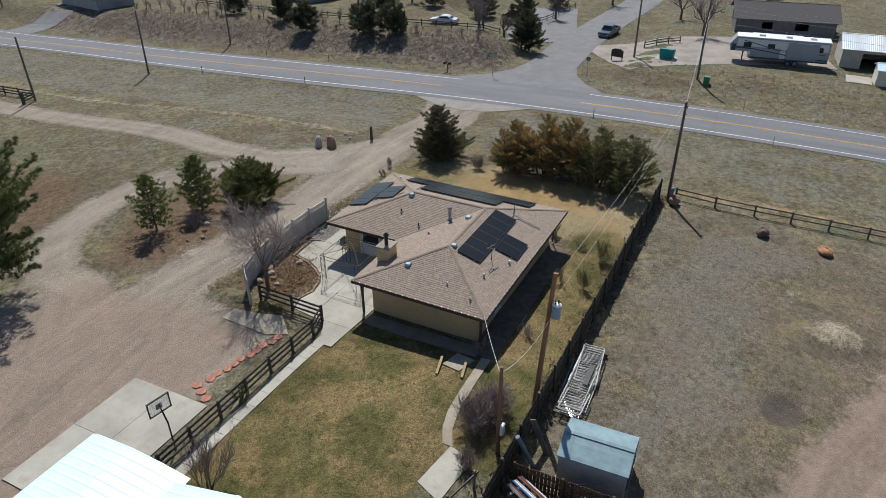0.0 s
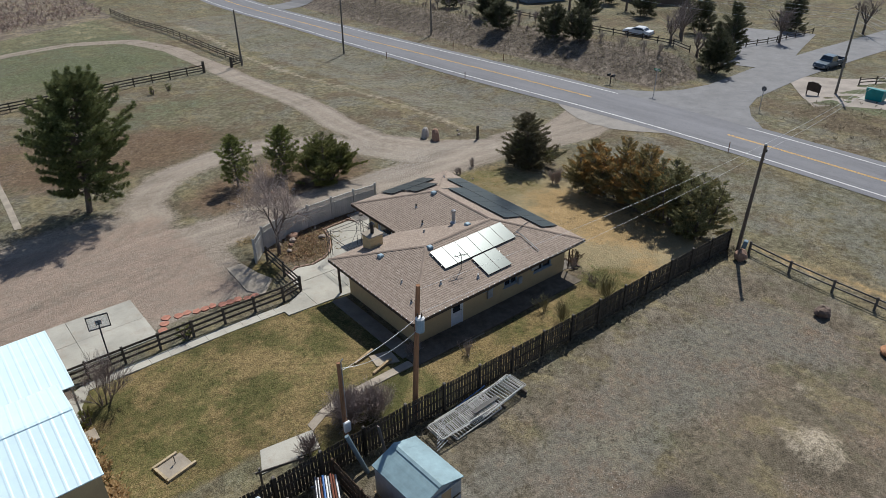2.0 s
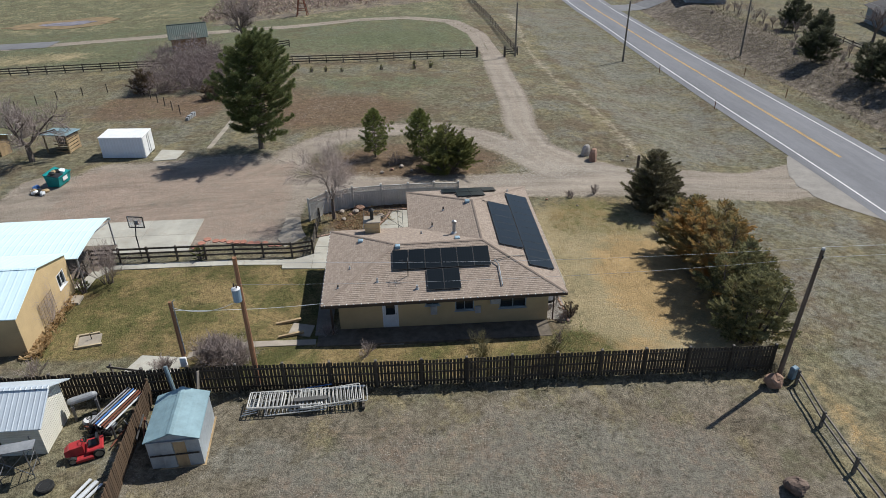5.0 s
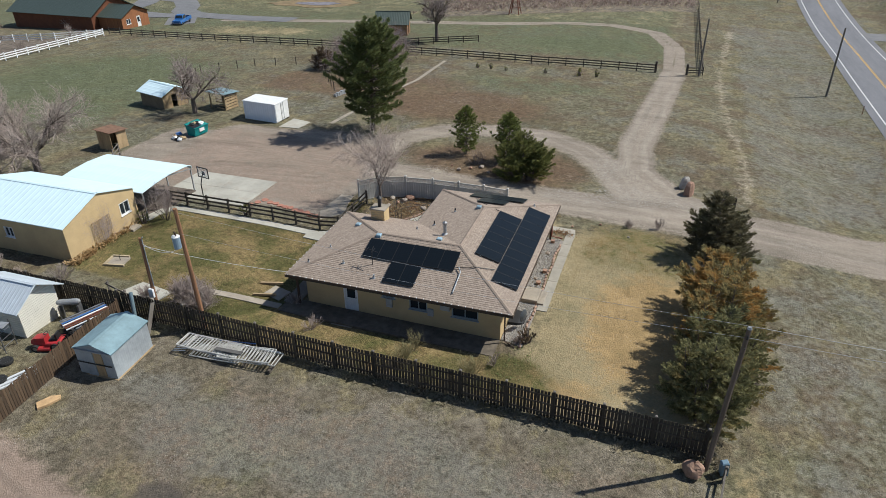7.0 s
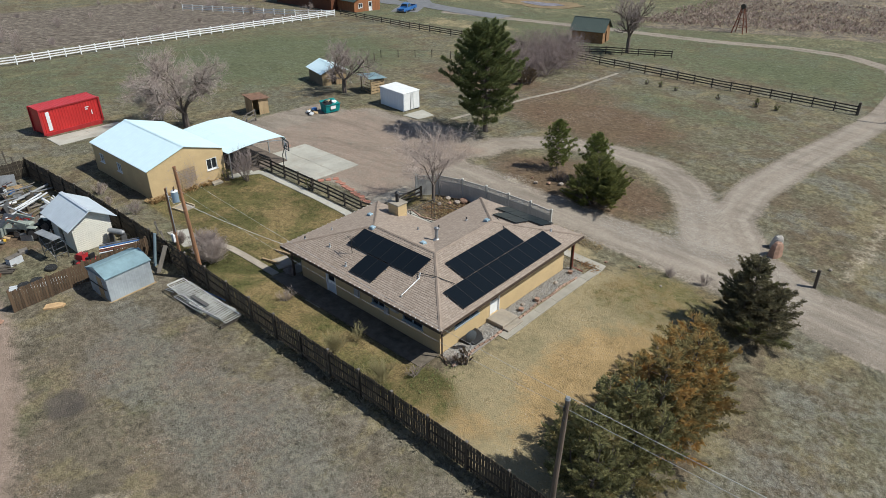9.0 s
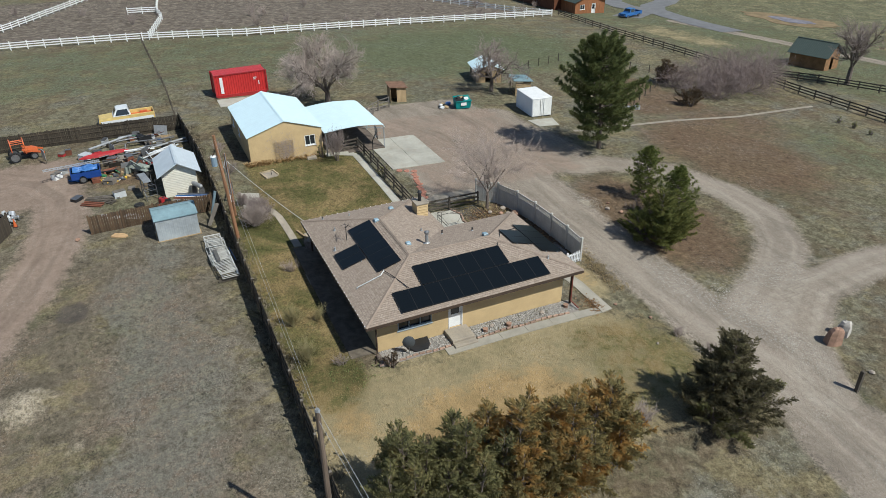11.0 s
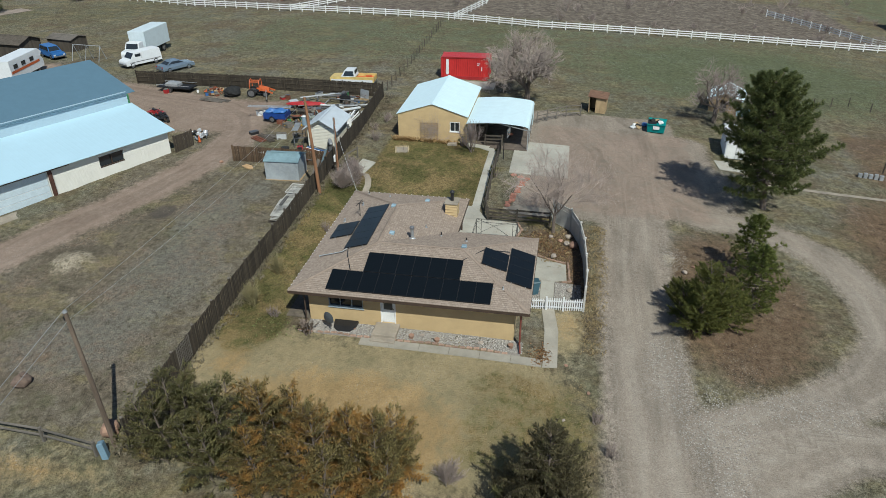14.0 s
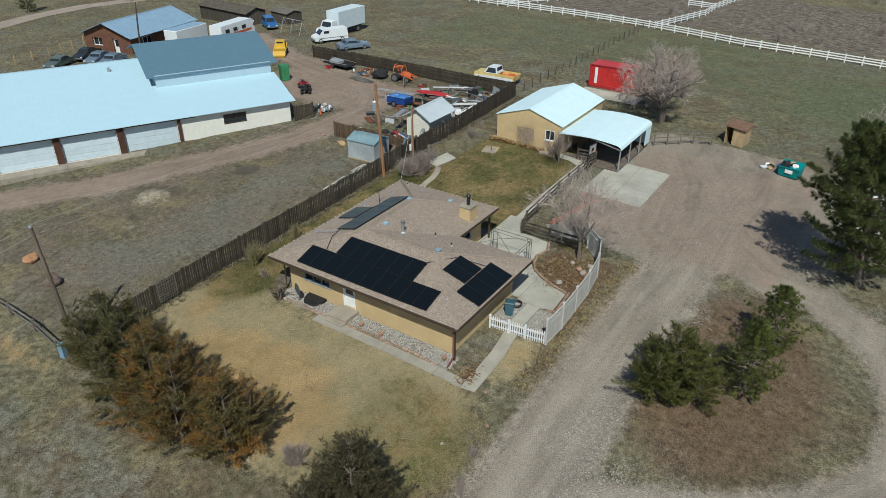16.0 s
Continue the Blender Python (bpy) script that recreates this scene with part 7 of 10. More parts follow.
for a, b in doors:
    d = part("garage_door", Mesh().box(a + 0.02, b - 0.02, -0.17, -0.13, 0.02, 2.33), WHITE, nb, "pale sectional garage door")
    for k in range(4):
        part("panel", Mesh().box(a + 0.03, b - 0.03, -0.126, -0.1, 0.04 + k * 0.58, 0.56 + k * 0.58), surface("garage_white", (0.6, 0.7, 0.76), 0.5, vary=0.1, bump=0.05), d)
for a, b in zip([11.0] + [d[1] for d in doors], [d[0] for d in doors] + [33.0]):
    part("pier", Mesh().box(a + 0.05, b - 0.05, 0.004, 0.16, -0.4, 2.4), surface("dark_red_brick", (0.09, 0.04, 0.028), 0.9, vary=0.4, scale=3), nb, "dark red-brown pier")
part("fascia", Mesh().box(9.6, NLEN, 0.3, 0.36, 2.5, 2.72), TRIM, nb)


def plane(me, q, t=0.06):
    hi = [Vector(p) for p in q]
    lo = [p - Vector((0, 0, t)) for p in hi]
    return me.add(hi + lo, [(0, 1, 2, 3), (7, 6, 5, 4), (1, 0, 4, 5), (2, 1, 5, 6), (3, 2, 6, 7), (0, 3, 7, 4)])


part("roof", plane(Mesh(), [(-0.5, 0.55, 2.72), (-0.5, -6.2, 4.05), (NLEN, -6.2, 4.05), (NLEN, 0.55, 2.72)][::-1]), ROOF_PALE, nb, "white sheet-metal lower roof")
part("roof", plane(Mesh(), [(11.6, -6.21, 4.055), (11.6, -NDEP, 5.5), (NLEN, -NDEP, 5.5), (NLEN, -6.21, 4.055)][::-1]), ROOF_PALE, nb, "white sheet-metal lower roof")
part("roof", plane(Mesh(), [(11.6, -NDEP, 5.5), (11.6, -20, 4.0), (NLEN, -20, 4.0), (NLEN, -NDEP, 5.5)][::-1]), ROOF_PALE, nb, "white sheet-metal rear roof")
part("upper_wall", Mesh().box(-0.2, 11.8, -6.4, -6.22, 3.8, 5.22), CLERESTORY, nb, "pale grey clerestory wall")
part("upper_wall", Mesh().box(-0.2, -0.1, -20, -6.41, 0, 5.2).box(11.7, 11.8, -20, -6.41, 3.5, 5.2), SHEET_GREY_Y, nb)
part("upper_gable", Mesh().add([(-0.2, -6.4, 5.2), (-0.2, -20.4, 5.2), (-0.2, -13.4, 7.0), (-0.1, -6.4, 5.2), (-0.1, -20.4, 5.2), (-0.1, -13.4, 7.0)], [(0, 1, 2), (5, 4, 3), (0, 3, 4, 1), (1, 4, 5, 2), (2, 5, 3, 0)]), SHEET_GREY_Y, nb)
part("upper_gable", Mesh().add([(11.7, -6.4, 5.2), (11.7, -20.4, 5.2), (11.7, -13.4, 7.0), (11.8, -6.4, 5.2), (11.8, -20.4, 5.2), (11.8, -13.4, 7.0)], [(0, 1, 2), (5, 4, 3), (0, 3, 4, 1), (1, 4, 5, 2), (2, 5, 3, 0)]), SHEET_GREY_Y, nb)
part("upper_roof", plane(Mesh(), [(-1.0, -6.0, 5.12), (-1.0, -13.4, 7.05), (12.6, -13.4, 7.05), (12.6, -6.0, 5.12)][::-1]), ROOF_BLUE, nb, "blue-grey sheet-metal upper roof")
part("upper_roof", plane(Mesh(), [(-1.0, -13.41, 7.05), (-1.0, -21, 5.0), (12.6, -21, 5.0), (12.6, -13.41, 7.05)][::-1]), ROOF_BLUE, nb, "blue-grey sheet-metal upper roof")
part("roof_vent", Mesh().box(15.4, 15.7, -11.2, -10.9, 4.9, 5.45, bevel=0.05), GALV, nb)
ap = Mesh()
for a in range(9):
    x0 = 10.8 + a * 2.7
    part("apron", Mesh().box(x0, x0 + 2.68, 0.17, 1.5, -0.5, 0.02 + 0.003 * (a % 2)), CONCRETE_OLD, nb, "concrete apron in front of the doors")
part("footing", Mesh().box(0, 10.7, 0.004, 0.25, -0.5, 0.05), CONCRETE_OLD, nb)

# further buildings on the neighbouring plots
rh = gable("red-brown timber house with a pale blue metal roof", "timber_house", -23.9, -66.6, 12, 13.4, 8.5, 2.6, 4.2, surface("dark_red_siding", (0.17, 0.075, 0.045), 0.85, vary=0.3), ROOF_SKY, 0.6, "x", {2: [(2.2, 4.0, 1.0, 2.1), (7.0, 8.2, 1.0, 2.0)], 1: [(1.4, 3.2, 0.9, 2.0), (5.2, 6.2, 0.0, 2.1)]}, category="house")
window(rh, along((6.5, 4.25), (-6.5, 4.25), 2.2, 1.0), 1.8, 1.1, 2)
window(rh, along((6.5, 4.25), (-6.5, 4.25), 7.0, 1.0), 1.2, 1.0, 2)
window(rh, along((6.5, -4.25), (6.5, 4.25), 1.4, 0.9), 1.8, 1.1, 2)
door(rh, along((6.5, -4.25), (6.5, 4.25), 5.2, 0.0), 1.0, 2.1)
pole("dark leaning pole with a dish beside the timber house", -18.4, -59.5, (-0.6, 0.3), 7.2, 0.13, WOOD_DARK)
gcab = thing("steel_cabinet", "green steel cabinet at the end of the workshop", "cabinet", -19.6, -32.4, -27)
part("case", Mesh().box(-0.5, 0.5, -0.5, 0.5, 0, 1.9, bevel=0.03), GREEN, gcab)
part("door", Mesh().box(-0.45, 0.45, 0.503, 0.53, 0.1, 1.75), GREEN, gcab)
ws = gable("long open timber animal shed with a metal roof", "animal_shed", -43, -68, 85, 13, 4, 2.2, 2.9, WOOD_DARK, WOOD_DARK, 0.3, "x", {2: [(1, 3, 0, 1.9), (4, 6, 0, 1.9), (8, 10, 0, 1.9)]})
gable("small weathered timber shed", "animal_shed", -46.5, -58.5, 80, 4.5, 3, 1.8, 2.2, WOOD_DARK, WOOD_GREY, 0.2, "x", {2: [(1, 2.2, 0, 1.6)]})
gable("dark barn house with a green metal roof", "barn_house", -99.5, 84.5, 0, 20, 11, 3.6, 6.4, surface("barn_house_wall", (0.16, 0.055, 0.025), 0.85, vary=0.3), ROOF_GREEN, 0.8, "x", {1: [(2, 5, 0.2, 2.8), (7.5, 9, 1, 2.4)]}, category="house")
gable("weathered log cabin with a green roof", "log_cabin", -29.0, 87.5, 15, 5.5, 4.5, 2.3, 3.9, surface("cabin_logs", (0.28, 0.15, 0.07), 0.9, vary=0.4), ROOF_GREEN, 0.4, "x", {1: [(1.6, 2.5, 0, 1.9)]})
gable("grey-roofed bungalow in the far gardens", "bungalow", 102.5, -8.5, 100, 15, 9, 2.7, 4.4, surface("grey_siding", (0.2, 0.195, 0.2), 0.85, vary=0.2), SHINGLE_GREY, 0.6, "x", {2: [(4, 5.6, 1, 2.1), (9, 11, 1, 2.1)], 3: [(3, 5, 1, 2)]}, category="house")
gable("white-sided shed with a pale metal roof", "garage", 84.0, -21.2, 95, 8, 7, 2.8, 4.0, surface("pale_siding", (0.5, 0.48, 0.43), 0.7, vary=0.15), ROOF_GALV, 0.3, "x", {2: [(2.5, 5.5, 0, 2.3)]}, category="garage")
gable("small white shed beside the trailer", "garden_shed", 73.4, -23.0, 95, 3, 3, 2.1, 2.6, SIDING, ROOF_WHITE, 0.2, "x", {}, category="shed")
gable("brown house among the far trees", "bungalow", 112, 66, 60, 20, 10, 2.8, 4.6, surface("brown_siding", (0.2, 0.14, 0.1), 0.85, vary=0.2), SHINGLE_GREY, 0.6, "x", {2: [(4, 5.6, 1, 2.1), (9, 11, 1, 2.1)]}, category="house")
gable("grey house among the far trees", "bungalow", 95, 84, 75, 16, 9, 2.8, 4.4, surface("blue_grey_siding", (0.25, 0.28, 0.3), 0.85, vary=0.2), SHINGLE_GREY, 0.6, "x", {2: [(4, 5.6, 1, 2.1)]}, category="house")
gable("low grey house across the far road", "bungalow", 72, 120, 80, 14, 8, 2.6, 4.0, surface("pale_grey_siding", (0.35, 0.36, 0.36), 0.85, vary=0.2), SHINGLE_GREY, 0.6, "x", {}, category="house")
slab("shed_slab", [(72.0, -18.4), (76, -18.4), (76, -21.4), (72, -21.4)][::-1], "pale concrete slab beside the trailer")
strip("far_lot", [(70, 11.5), (74, 6), (78, 0), (82, -8), (84, -16)], [-12, -8, -4, 0, 3, 6], 0.04, surface("far_gravel", (0.3, 0.26, 0.225), 0.95, vary=0.3, scale=0.4, fine=6), "pale gravel parking lot", "gravel lot", 1.5)
strip("far_drive", [(80, 25.5), (90, 29), (98, 31.5), (110, 35)], [-6, -3, 0, 3, 6], 0.06, STREET, "grey asphalt driveway", "road", 1.5)
porch = gable("orange timber porch with a green metal roof", "porch", -86.6, 84.5, 0, 5.6, 7.6, 2.7, 4.3, surface("porch_timber", (0.3, 0.12, 0.05), 0.85, vary=0.35, scale=2, fine=20, stretch=(3, 3, 0.2)), ROOF_GREEN, 0.5, "x", {1: [(1.2, 2.4, 1.0, 2.0), (4.2, 5.2, 0.0, 2.1)]}, category="porch")
window(porch, along((2.8, -3.8), (2.8, 3.8), 1.2, 1.0), 1.2, 1.0, 2)
door(porch, along((2.8, -3.8), (2.8, 3.8), 4.2, 0.0), 1.0, 2.1)
strip("far_lane", [(-56, 98.2), (-66, 98.6), (-76, 100), (-84, 102), (-89, 106), (-93, 113), (-100, 121), (-112, 125), (-140, 134)], [-2.8, 0, 2.8], 0.06, STREET, "grey asphalt farm drive", "road")
strip("far_lane", [(-80, 101), (-90, 98.6), (-99, 101), (-105, 107), (-108, 116), (-113, 124.5)], [-2.8, 0, 2.8], 0.075, STREET, "grey asphalt farm drive", "road")
strip("far_court", [(-77, 89), (-83, 98)], [-3, 0, 3], 0.05, STREET, "grey asphalt court in front of the porch", "road")
oval = lambda cx, cy, rx, ry, n=40: [(cx + rx * (1 + 0.16 * math.sin(i * 0.47 + rx) + 0.1 * math.sin(i * 1.9)) * math.cos(6.2832 * i / n), cy + ry * (1 + 0.2 * math.sin(i * 0.785 + 2)) * math.sin(6.2832 * i / n)) for i in range(n)]
slab("pond_edge", oval(-62.5, 121, 11, 5.5), "ring of tan reeds round a dried pond", surface("tan_reeds", (0.24, 0.17, 0.09), 1.0, vary=0.5, scale=0.6, fine=4), 0.02, 0.06)
slab("pond_bed", oval(-62.0, 120.6, 5.5, 2.3), "grey dried mud of the pond", surface("pond_mud", (0.2, 0.19, 0.22), 0.9, vary=0.5, scale=0.8, fine=4), 0.02, 0.1)
strip("far_track", [(10, -92), (-8, -98), (-20.4, -102), (-27.9, -104.6), (-38.9, -105.9), (-60, -101), (-80, -92)], [-2.4, 0, 2.4], 0.06, surface("pale_track_gravel", (0.36, 0.29, 0.24), 1.0, vary=0.25, scale=0.6), "pale dirt road behind the neighbours", "road")
# hut with a wood stack and a camper beyond the white fence
hut2 = gable("small hut with a white roof beyond the white fence", "hut", -94.2, -42.6, 40, 3.2, 3.4, 2.3, 2.9, WOOD_RED, ROOF_WHITE, 0.25, "y")
part("woodpile", Mesh().box(1.65, 2.3, -1.5, 1.5, -0.2, 1.3, bevel=0.15), WOOD_DARK, hut2)
cmp2 = thing("camper", "white camper trailer parked beyond the white fence", "camper", -101.0, -38.2, 35, group="campers")
part("body", Mesh().loft([[(x, -1.2, 0.6), (x, 1.2, 0.6), (x, 1.2, 2.8), (x, 0.9, 3.0), (x, -0.9, 3.0), (x, -1.2, 2.8)] for x in (-3.6, 3.4)] + [[(3.9, -1.1, 0.8), (3.9, 1.1, 0.8), (3.9, 1.1, 2.3), (3.9, 0.8, 2.4), (3.9, -0.8, 2.4), (3.9, -1.1, 2.3)]]), WHITE, cmp2)
for x in (-2.2, 0.0, 2.0):
    part("window", Mesh().box(x - 0.4, x + 0.4, -1.225, -1.203, 1.6, 2.3), GLASS, cmp2)
strip("far_path", [(-97, -60), (-100.5, -55), (-105, -49.5), (-112, -42)], [-1.4, 0, 1.4], 0.06, surface("pink_gravel", (0.4, 0.24, 0.18), 1.0, vary=0.3, scale=0.8), "pink gravel path beyond the white fence", "path")


# ---- vehicles ----
def wheel(parent, x, y, r=0.34, w=0.22):
    t = Mesh()
    n = 14
    ring = [(math.cos(2 * math.pi * i / n), math.sin(2 * math.pi * i / n)) for i in range(n)]
    rows = [(0.72, -0.5), (0.95, -0.5), (1.0, -0.3), (1.0, 0.3), (0.95, 0.5), (0.72, 0.5), (0.72, -0.5)]
    t.loft([[(x + c * r * q, y + w * o, r + s * r * q) for c, s in ring] for q, o in rows], False)
    ty = part("tyre", t, RUBBER, parent)
    part("rim", Mesh().tube((x, y - w * 0.4, r), (x, y + w * 0.4, r), r * 0.7, r * 0.7, 12), STEEL, ty)
    return ty


def shell(profile, width, top=0.82, z_mid=0.95):
    """A body from its side profile; everything above z_mid leans inwards."""
    me = Mesh()
    zt = max(z for _, z in profile)
    n = len(profile)

    def half_width(z):
        k = max(0, (z - z_mid) / max(0.01, zt - z_mid))
        return width / 2 * (1 - (1 - top) * k)

    p = [(x, -half_width(z), z) for x, z in profile] + [(x, half_width(z), z) for x, z in profile]
    return me.add(p, [tuple(range(n)), tuple(reversed(range(n, 2 * n)))] + [((i + 1) % n, i, n + i, n + (i + 1) % n) for i in range(n)])


def car(label, name, x, y, turn, paint, kind="sedan", length=4.6, width=1.78, roof_paint=None, group="parked vehicles", lower=None):
    c = thing(name, label, "car" if kind in ("sedan", "suv") else "truck" if kind == "pickup" else "van", x, y, turn, group=group)
    a = length / 2
    if kind == "sedan":
        body = [(-a, 0.35), (a, 0.35), (a + 0.02, 0.6), (a - 0.1, 0.78), (a - 1.2, 0.95), (-a + 0.9, 0.98), (-a + 0.05, 0.92), (-a, 0.6)]
        cab = [(a - 1.25, 0.94), (a - 2.0, 1.38), (-a + 1.5, 1.42), (-a + 0.7, 0.97)]
        lo = 0.97
    elif kind == "suv":
        body = [(-a, 0.4), (a, 0.4), (a, 0.75), (a - 0.1, 0.95), (a - 1.1, 1.05), (-a + 0.05, 1.08), (-a, 0.7)]
        cab = [(a - 1.15, 1.04), (a - 1.7, 1.68), (-a + 0.35, 1.72), (-a + 0.05, 1.07)]
        lo = 1.07
    elif kind == "van":
        body = [(-a, 0.4), (a, 0.4), (a + 0.02, 0.8), (a - 0.1, 1.0), (a - 0.75, 1.2), (a - 1.35, 1.9), (-a + 0.1, 1.98), (-a, 1.2)]
        cab = None
    else:
        body = [(-a, 0.5), (a, 0.5), (a, 0.85), (a - 0.05, 1.02), (a - 1.5, 1.1), (-a + 2.5, 1.1), (-a + 2.49, 0.74), (-a, 0.74)]
        cab = [(a - 1.4, 1.1), (a - 1.85, 1.82), (-a + 2.5, 1.86), (-a + 2.3, 1.09)]
        lo = 1.09
    part("body", shell(body, width, 0.88, 0.7), paint, c)
    if cab:
        part("cabin", shell([(x, z + 0.004) for x, z in cab], width * 0.93, 0.78, lo), roof_paint or paint, c)
        (x0, z0), (x1, z1), (x2, z2), (x3, z3) = cab
        hw = lambda z: width * 0.93 / 2 * (1 - 0.22 * (z - lo) / max(0.01, z2 - lo)) + 0.006
        for s in (-1, 1):
            q = [(x0 - 0.25, z0 + 0.08), (x1 - 0.08, z1 - 0.08), (x2 + 0.1, z2 - 0.1), (x3 + 0.15, z3 + 0.08)]
            f = (0, 1, 2, 3) if s < 0 else (3, 2, 1, 0)
            part("side_window", Mesh().add([(px, s * hw(pz), pz) for px, pz in q], [f]), GLASS, c)
        d = 0.012
        part("windscreen", Mesh().add([(x0 - 0.06 + d, -hw(z0) + 0.12, z0 + 0.06), (x0 - 0.06 + d, hw(z0) - 0.12, z0 + 0.06), (x1 + 0.06 + d, hw(z1) - 0.08, z1 - 0.05), (x1 + 0.06 + d, -hw(z1) + 0.08, z1 - 0.05)], [(0, 1, 2, 3)]), GLASS, c)
        part("rear_window", Mesh().add([(x3 + 0.06 - d, -hw(z3) + 0.12, z3 + 0.06), (x3 + 0.06 - d, hw(z3) - 0.12, z3 + 0.06), (x2 - 0.06 - d, hw(z2) - 0.1, z2 - 0.05), (x2 - 0.06 - d, -hw(z2) + 0.1, z2 - 0.05)], [(3, 2, 1, 0)]), GLASS, c)
    else:
        part("windscreen", Mesh().add([(a - 0.76, -width * 0.42, 1.25), (a - 0.76, width * 0.42, 1.25), (a - 1.3, width * 0.4, 1.86), (a - 1.3, -width * 0.4, 1.86)], [(0, 1, 2, 3)]), GLASS, c)
        for s in (-1, 1):
            part("door_seam", Mesh().box(a - 2.32, a - 2.29, min(s * width * 0.47, s * width * 0.478), max(s * width * 0.47, s * width * 0.478), 0.5, 1.8), STEEL, c)
            part("side_moulding", Mesh().box(-a + 0.2, a - 0.5, min(s * width * 0.488, s * width * 0.5), max(s * width * 0.488, s * width * 0.5), 0.72, 0.8), STEEL, c)
            part("side_window", Mesh().box(a - 2.2, a - 1.4, min(s * width * 0.462, s * width * 0.468), max(s * width * 0.462, s * width * 0.468), 1.25, 1.75), GLASS, c)
    if kind == "pickup":
        part("bed", Mesh().box(-a + 0.07, -a + 2.48, -width * 0.42, width * 0.42, 0.745, 0.77), lower or TRIM, c, "open load bed")
        for s in (-1, 1):
            part("bed_side", Mesh().box(-a, -a + 2.48, s * width * 0.455 - 0.055, s * width * 0.455 + 0.055, 0.745, 1.14, bevel=0.02), paint, c)
            part("wheel_arch", Mesh().box(-a + 0.6, -a + 1.35, min(s * width * 0.31, s * width * 0.42), max(s * width * 0.31, s * width * 0.42), 0.772, 0.95, bevel=0.04), lower or TRIM, c)
        part("tailgate", Mesh().box(-a, -a + 0.06, -width * 0.42, width * 0.42, 0.745, 1.12, bevel=0.015), paint, c)
    wr = 0.36 if kind != "sedan" else 0.32
    for sx in (a - 0.85, -a + 0.95):
        for s in (-1, 1):
            wheel(c, sx, s * (width / 2 - 0.1), wr)
    part("bumper", Mesh().box(a, a + 0.1, -width * 0.45, width * 0.45, 0.42, 0.58, bevel=0.03), STEEL, c)
    part("bumper", Mesh().box(-a - 0.1, -a, -width * 0.45, width * 0.45, 0.42, 0.58, bevel=0.03), STEEL, c)
    for s in (-1, 1):
        part("headlight", Mesh().box(a - 0.06, a + 0.03, s * width * 0.36 - 0.14, s * width * 0.36 + 0.14, 0.62, 0.76), PVC, c)
        part("tail_light", Mesh().box(-a - 0.03, -a + 0.05, s * width * 0.4 - 0.08, s * width * 0.4 + 0.08, 0.68, 0.85), RED, c)
    return c


CREAM = surface("cream_car_paint", (0.62, 0.58, 0.44), 0.35, vary=0.2, bump=0.02)
VANWHITE = surface("white_car_paint", (0.72, 0.74, 0.76), 0.3, vary=0.06, bump=0.0)
yp = car("yellow and white pickup parked behind the board fence", "pickup_truck", -33.9, -10.3, -88, surface("cream_yellow_paint", (0.6, 0.44, 0.16), 0.45, vary=0.2, scale=2, bump=0.03), "pickup", 5.5, 1.95, VANWHITE, lower=ORANGE)
for s in (-1, 1):
    part("side_band", Mesh().box(-2.6, 2.6, s * 0.985 - 0.012, s * 0.985 + 0.012, 0.52, 0.8), VANWHITE, yp, "white lower side panel")
car("blue-grey sedan parked in the pasture", "sedan_car", -36.6, -35.6, 150, SILVER)
car("white panel van parked in the pasture", "panel_van", -38.6, -41.8, -28, VANWHITE, "van", 5.2, 1.95)
car("blue pickup parked on the far drive", "pickup_truck", -77.2, 90.2, -75, BLUE, "pickup", 5.6, 1.9, lower=TRIM)
car("grey-green sedan parked by the timber house", "sedan_car", -9.3, -64.6, 25, CARGREEN)
car("dark sedan parked by the timber house", "sedan_car", -13.9, -65.4, 25, DARKCAR)
car("blue-grey sedan parked by the timber house", "sedan_car", -13.4, -61.8, 25, SILVER)
car("silver-blue sedan parked by the timber house", "sedan_car", -13.6, -58.9, 25, SILVER)
car("dark pickup parked on the side street", "pickup_truck", 89.5, 17.0, 175, surface("slate_blue_paint", (0.07, 0.11, 0.15), 0.3, vary=0.1, bump=0), "pickup", 5.6, 1.95)
car("silver sedan parked on top of the bank", "sedan_car", 76.2, 41.4, 100, VANWHITE)
car("dark suv beside the animal shed", "suv_car", -41.5, -57.5, 60, BLUE, "suv", 4.5, 1.8)
car("pale sedan in the far driveway", "sedan_car", 92, 35, 60, VANWHITE)
car("dark suv in the far driveway", "suv_car", 96, 37, 60, DARKCAR, "suv", 4.6, 1.8)

bt = thing("box_truck", "white box truck parked in the pasture", "truck", -43.5, -44.0, 2, group="parked vehicles")
part("box", Mesh().box(-5.0, 1.6, -1.2, 1.2, 1.05, 3.7, bevel=0.05), surface("pale_box_body", (0.6, 0.68, 0.72), 0.45, vary=0.08, bump=0.02), bt, "pale blue-white cargo box")
part("chassis", Mesh().box(-4.9, 4.2, -0.5, 0.5, 0.55, 0.95), BLACK, bt)
part("cab", shell([(1.9, 0.6), (4.4, 0.6), (4.4, 1.2), (4.2, 1.5), (3.3, 1.6), (2.9, 2.45), (1.9, 2.5)], 2.2, 0.86, 1.5), VANWHITE, bt)
part("windscreen", Mesh().add([(3.3, -0.9, 1.68), (3.3, 0.9, 1.68), (2.98, 0.82, 2.35), (2.98, -0.82, 2.35)], [(0, 1, 2, 3)]), GLASS, bt)
part("grille", Mesh().box(4.402, 4.43, -0.6, 0.6, 0.75, 1.15), BLACK, bt)
for x in (3.5, -3.2):
    for s in (-1, 1):
        wheel(bt, x, s * 1.0, 0.46, 0.3)

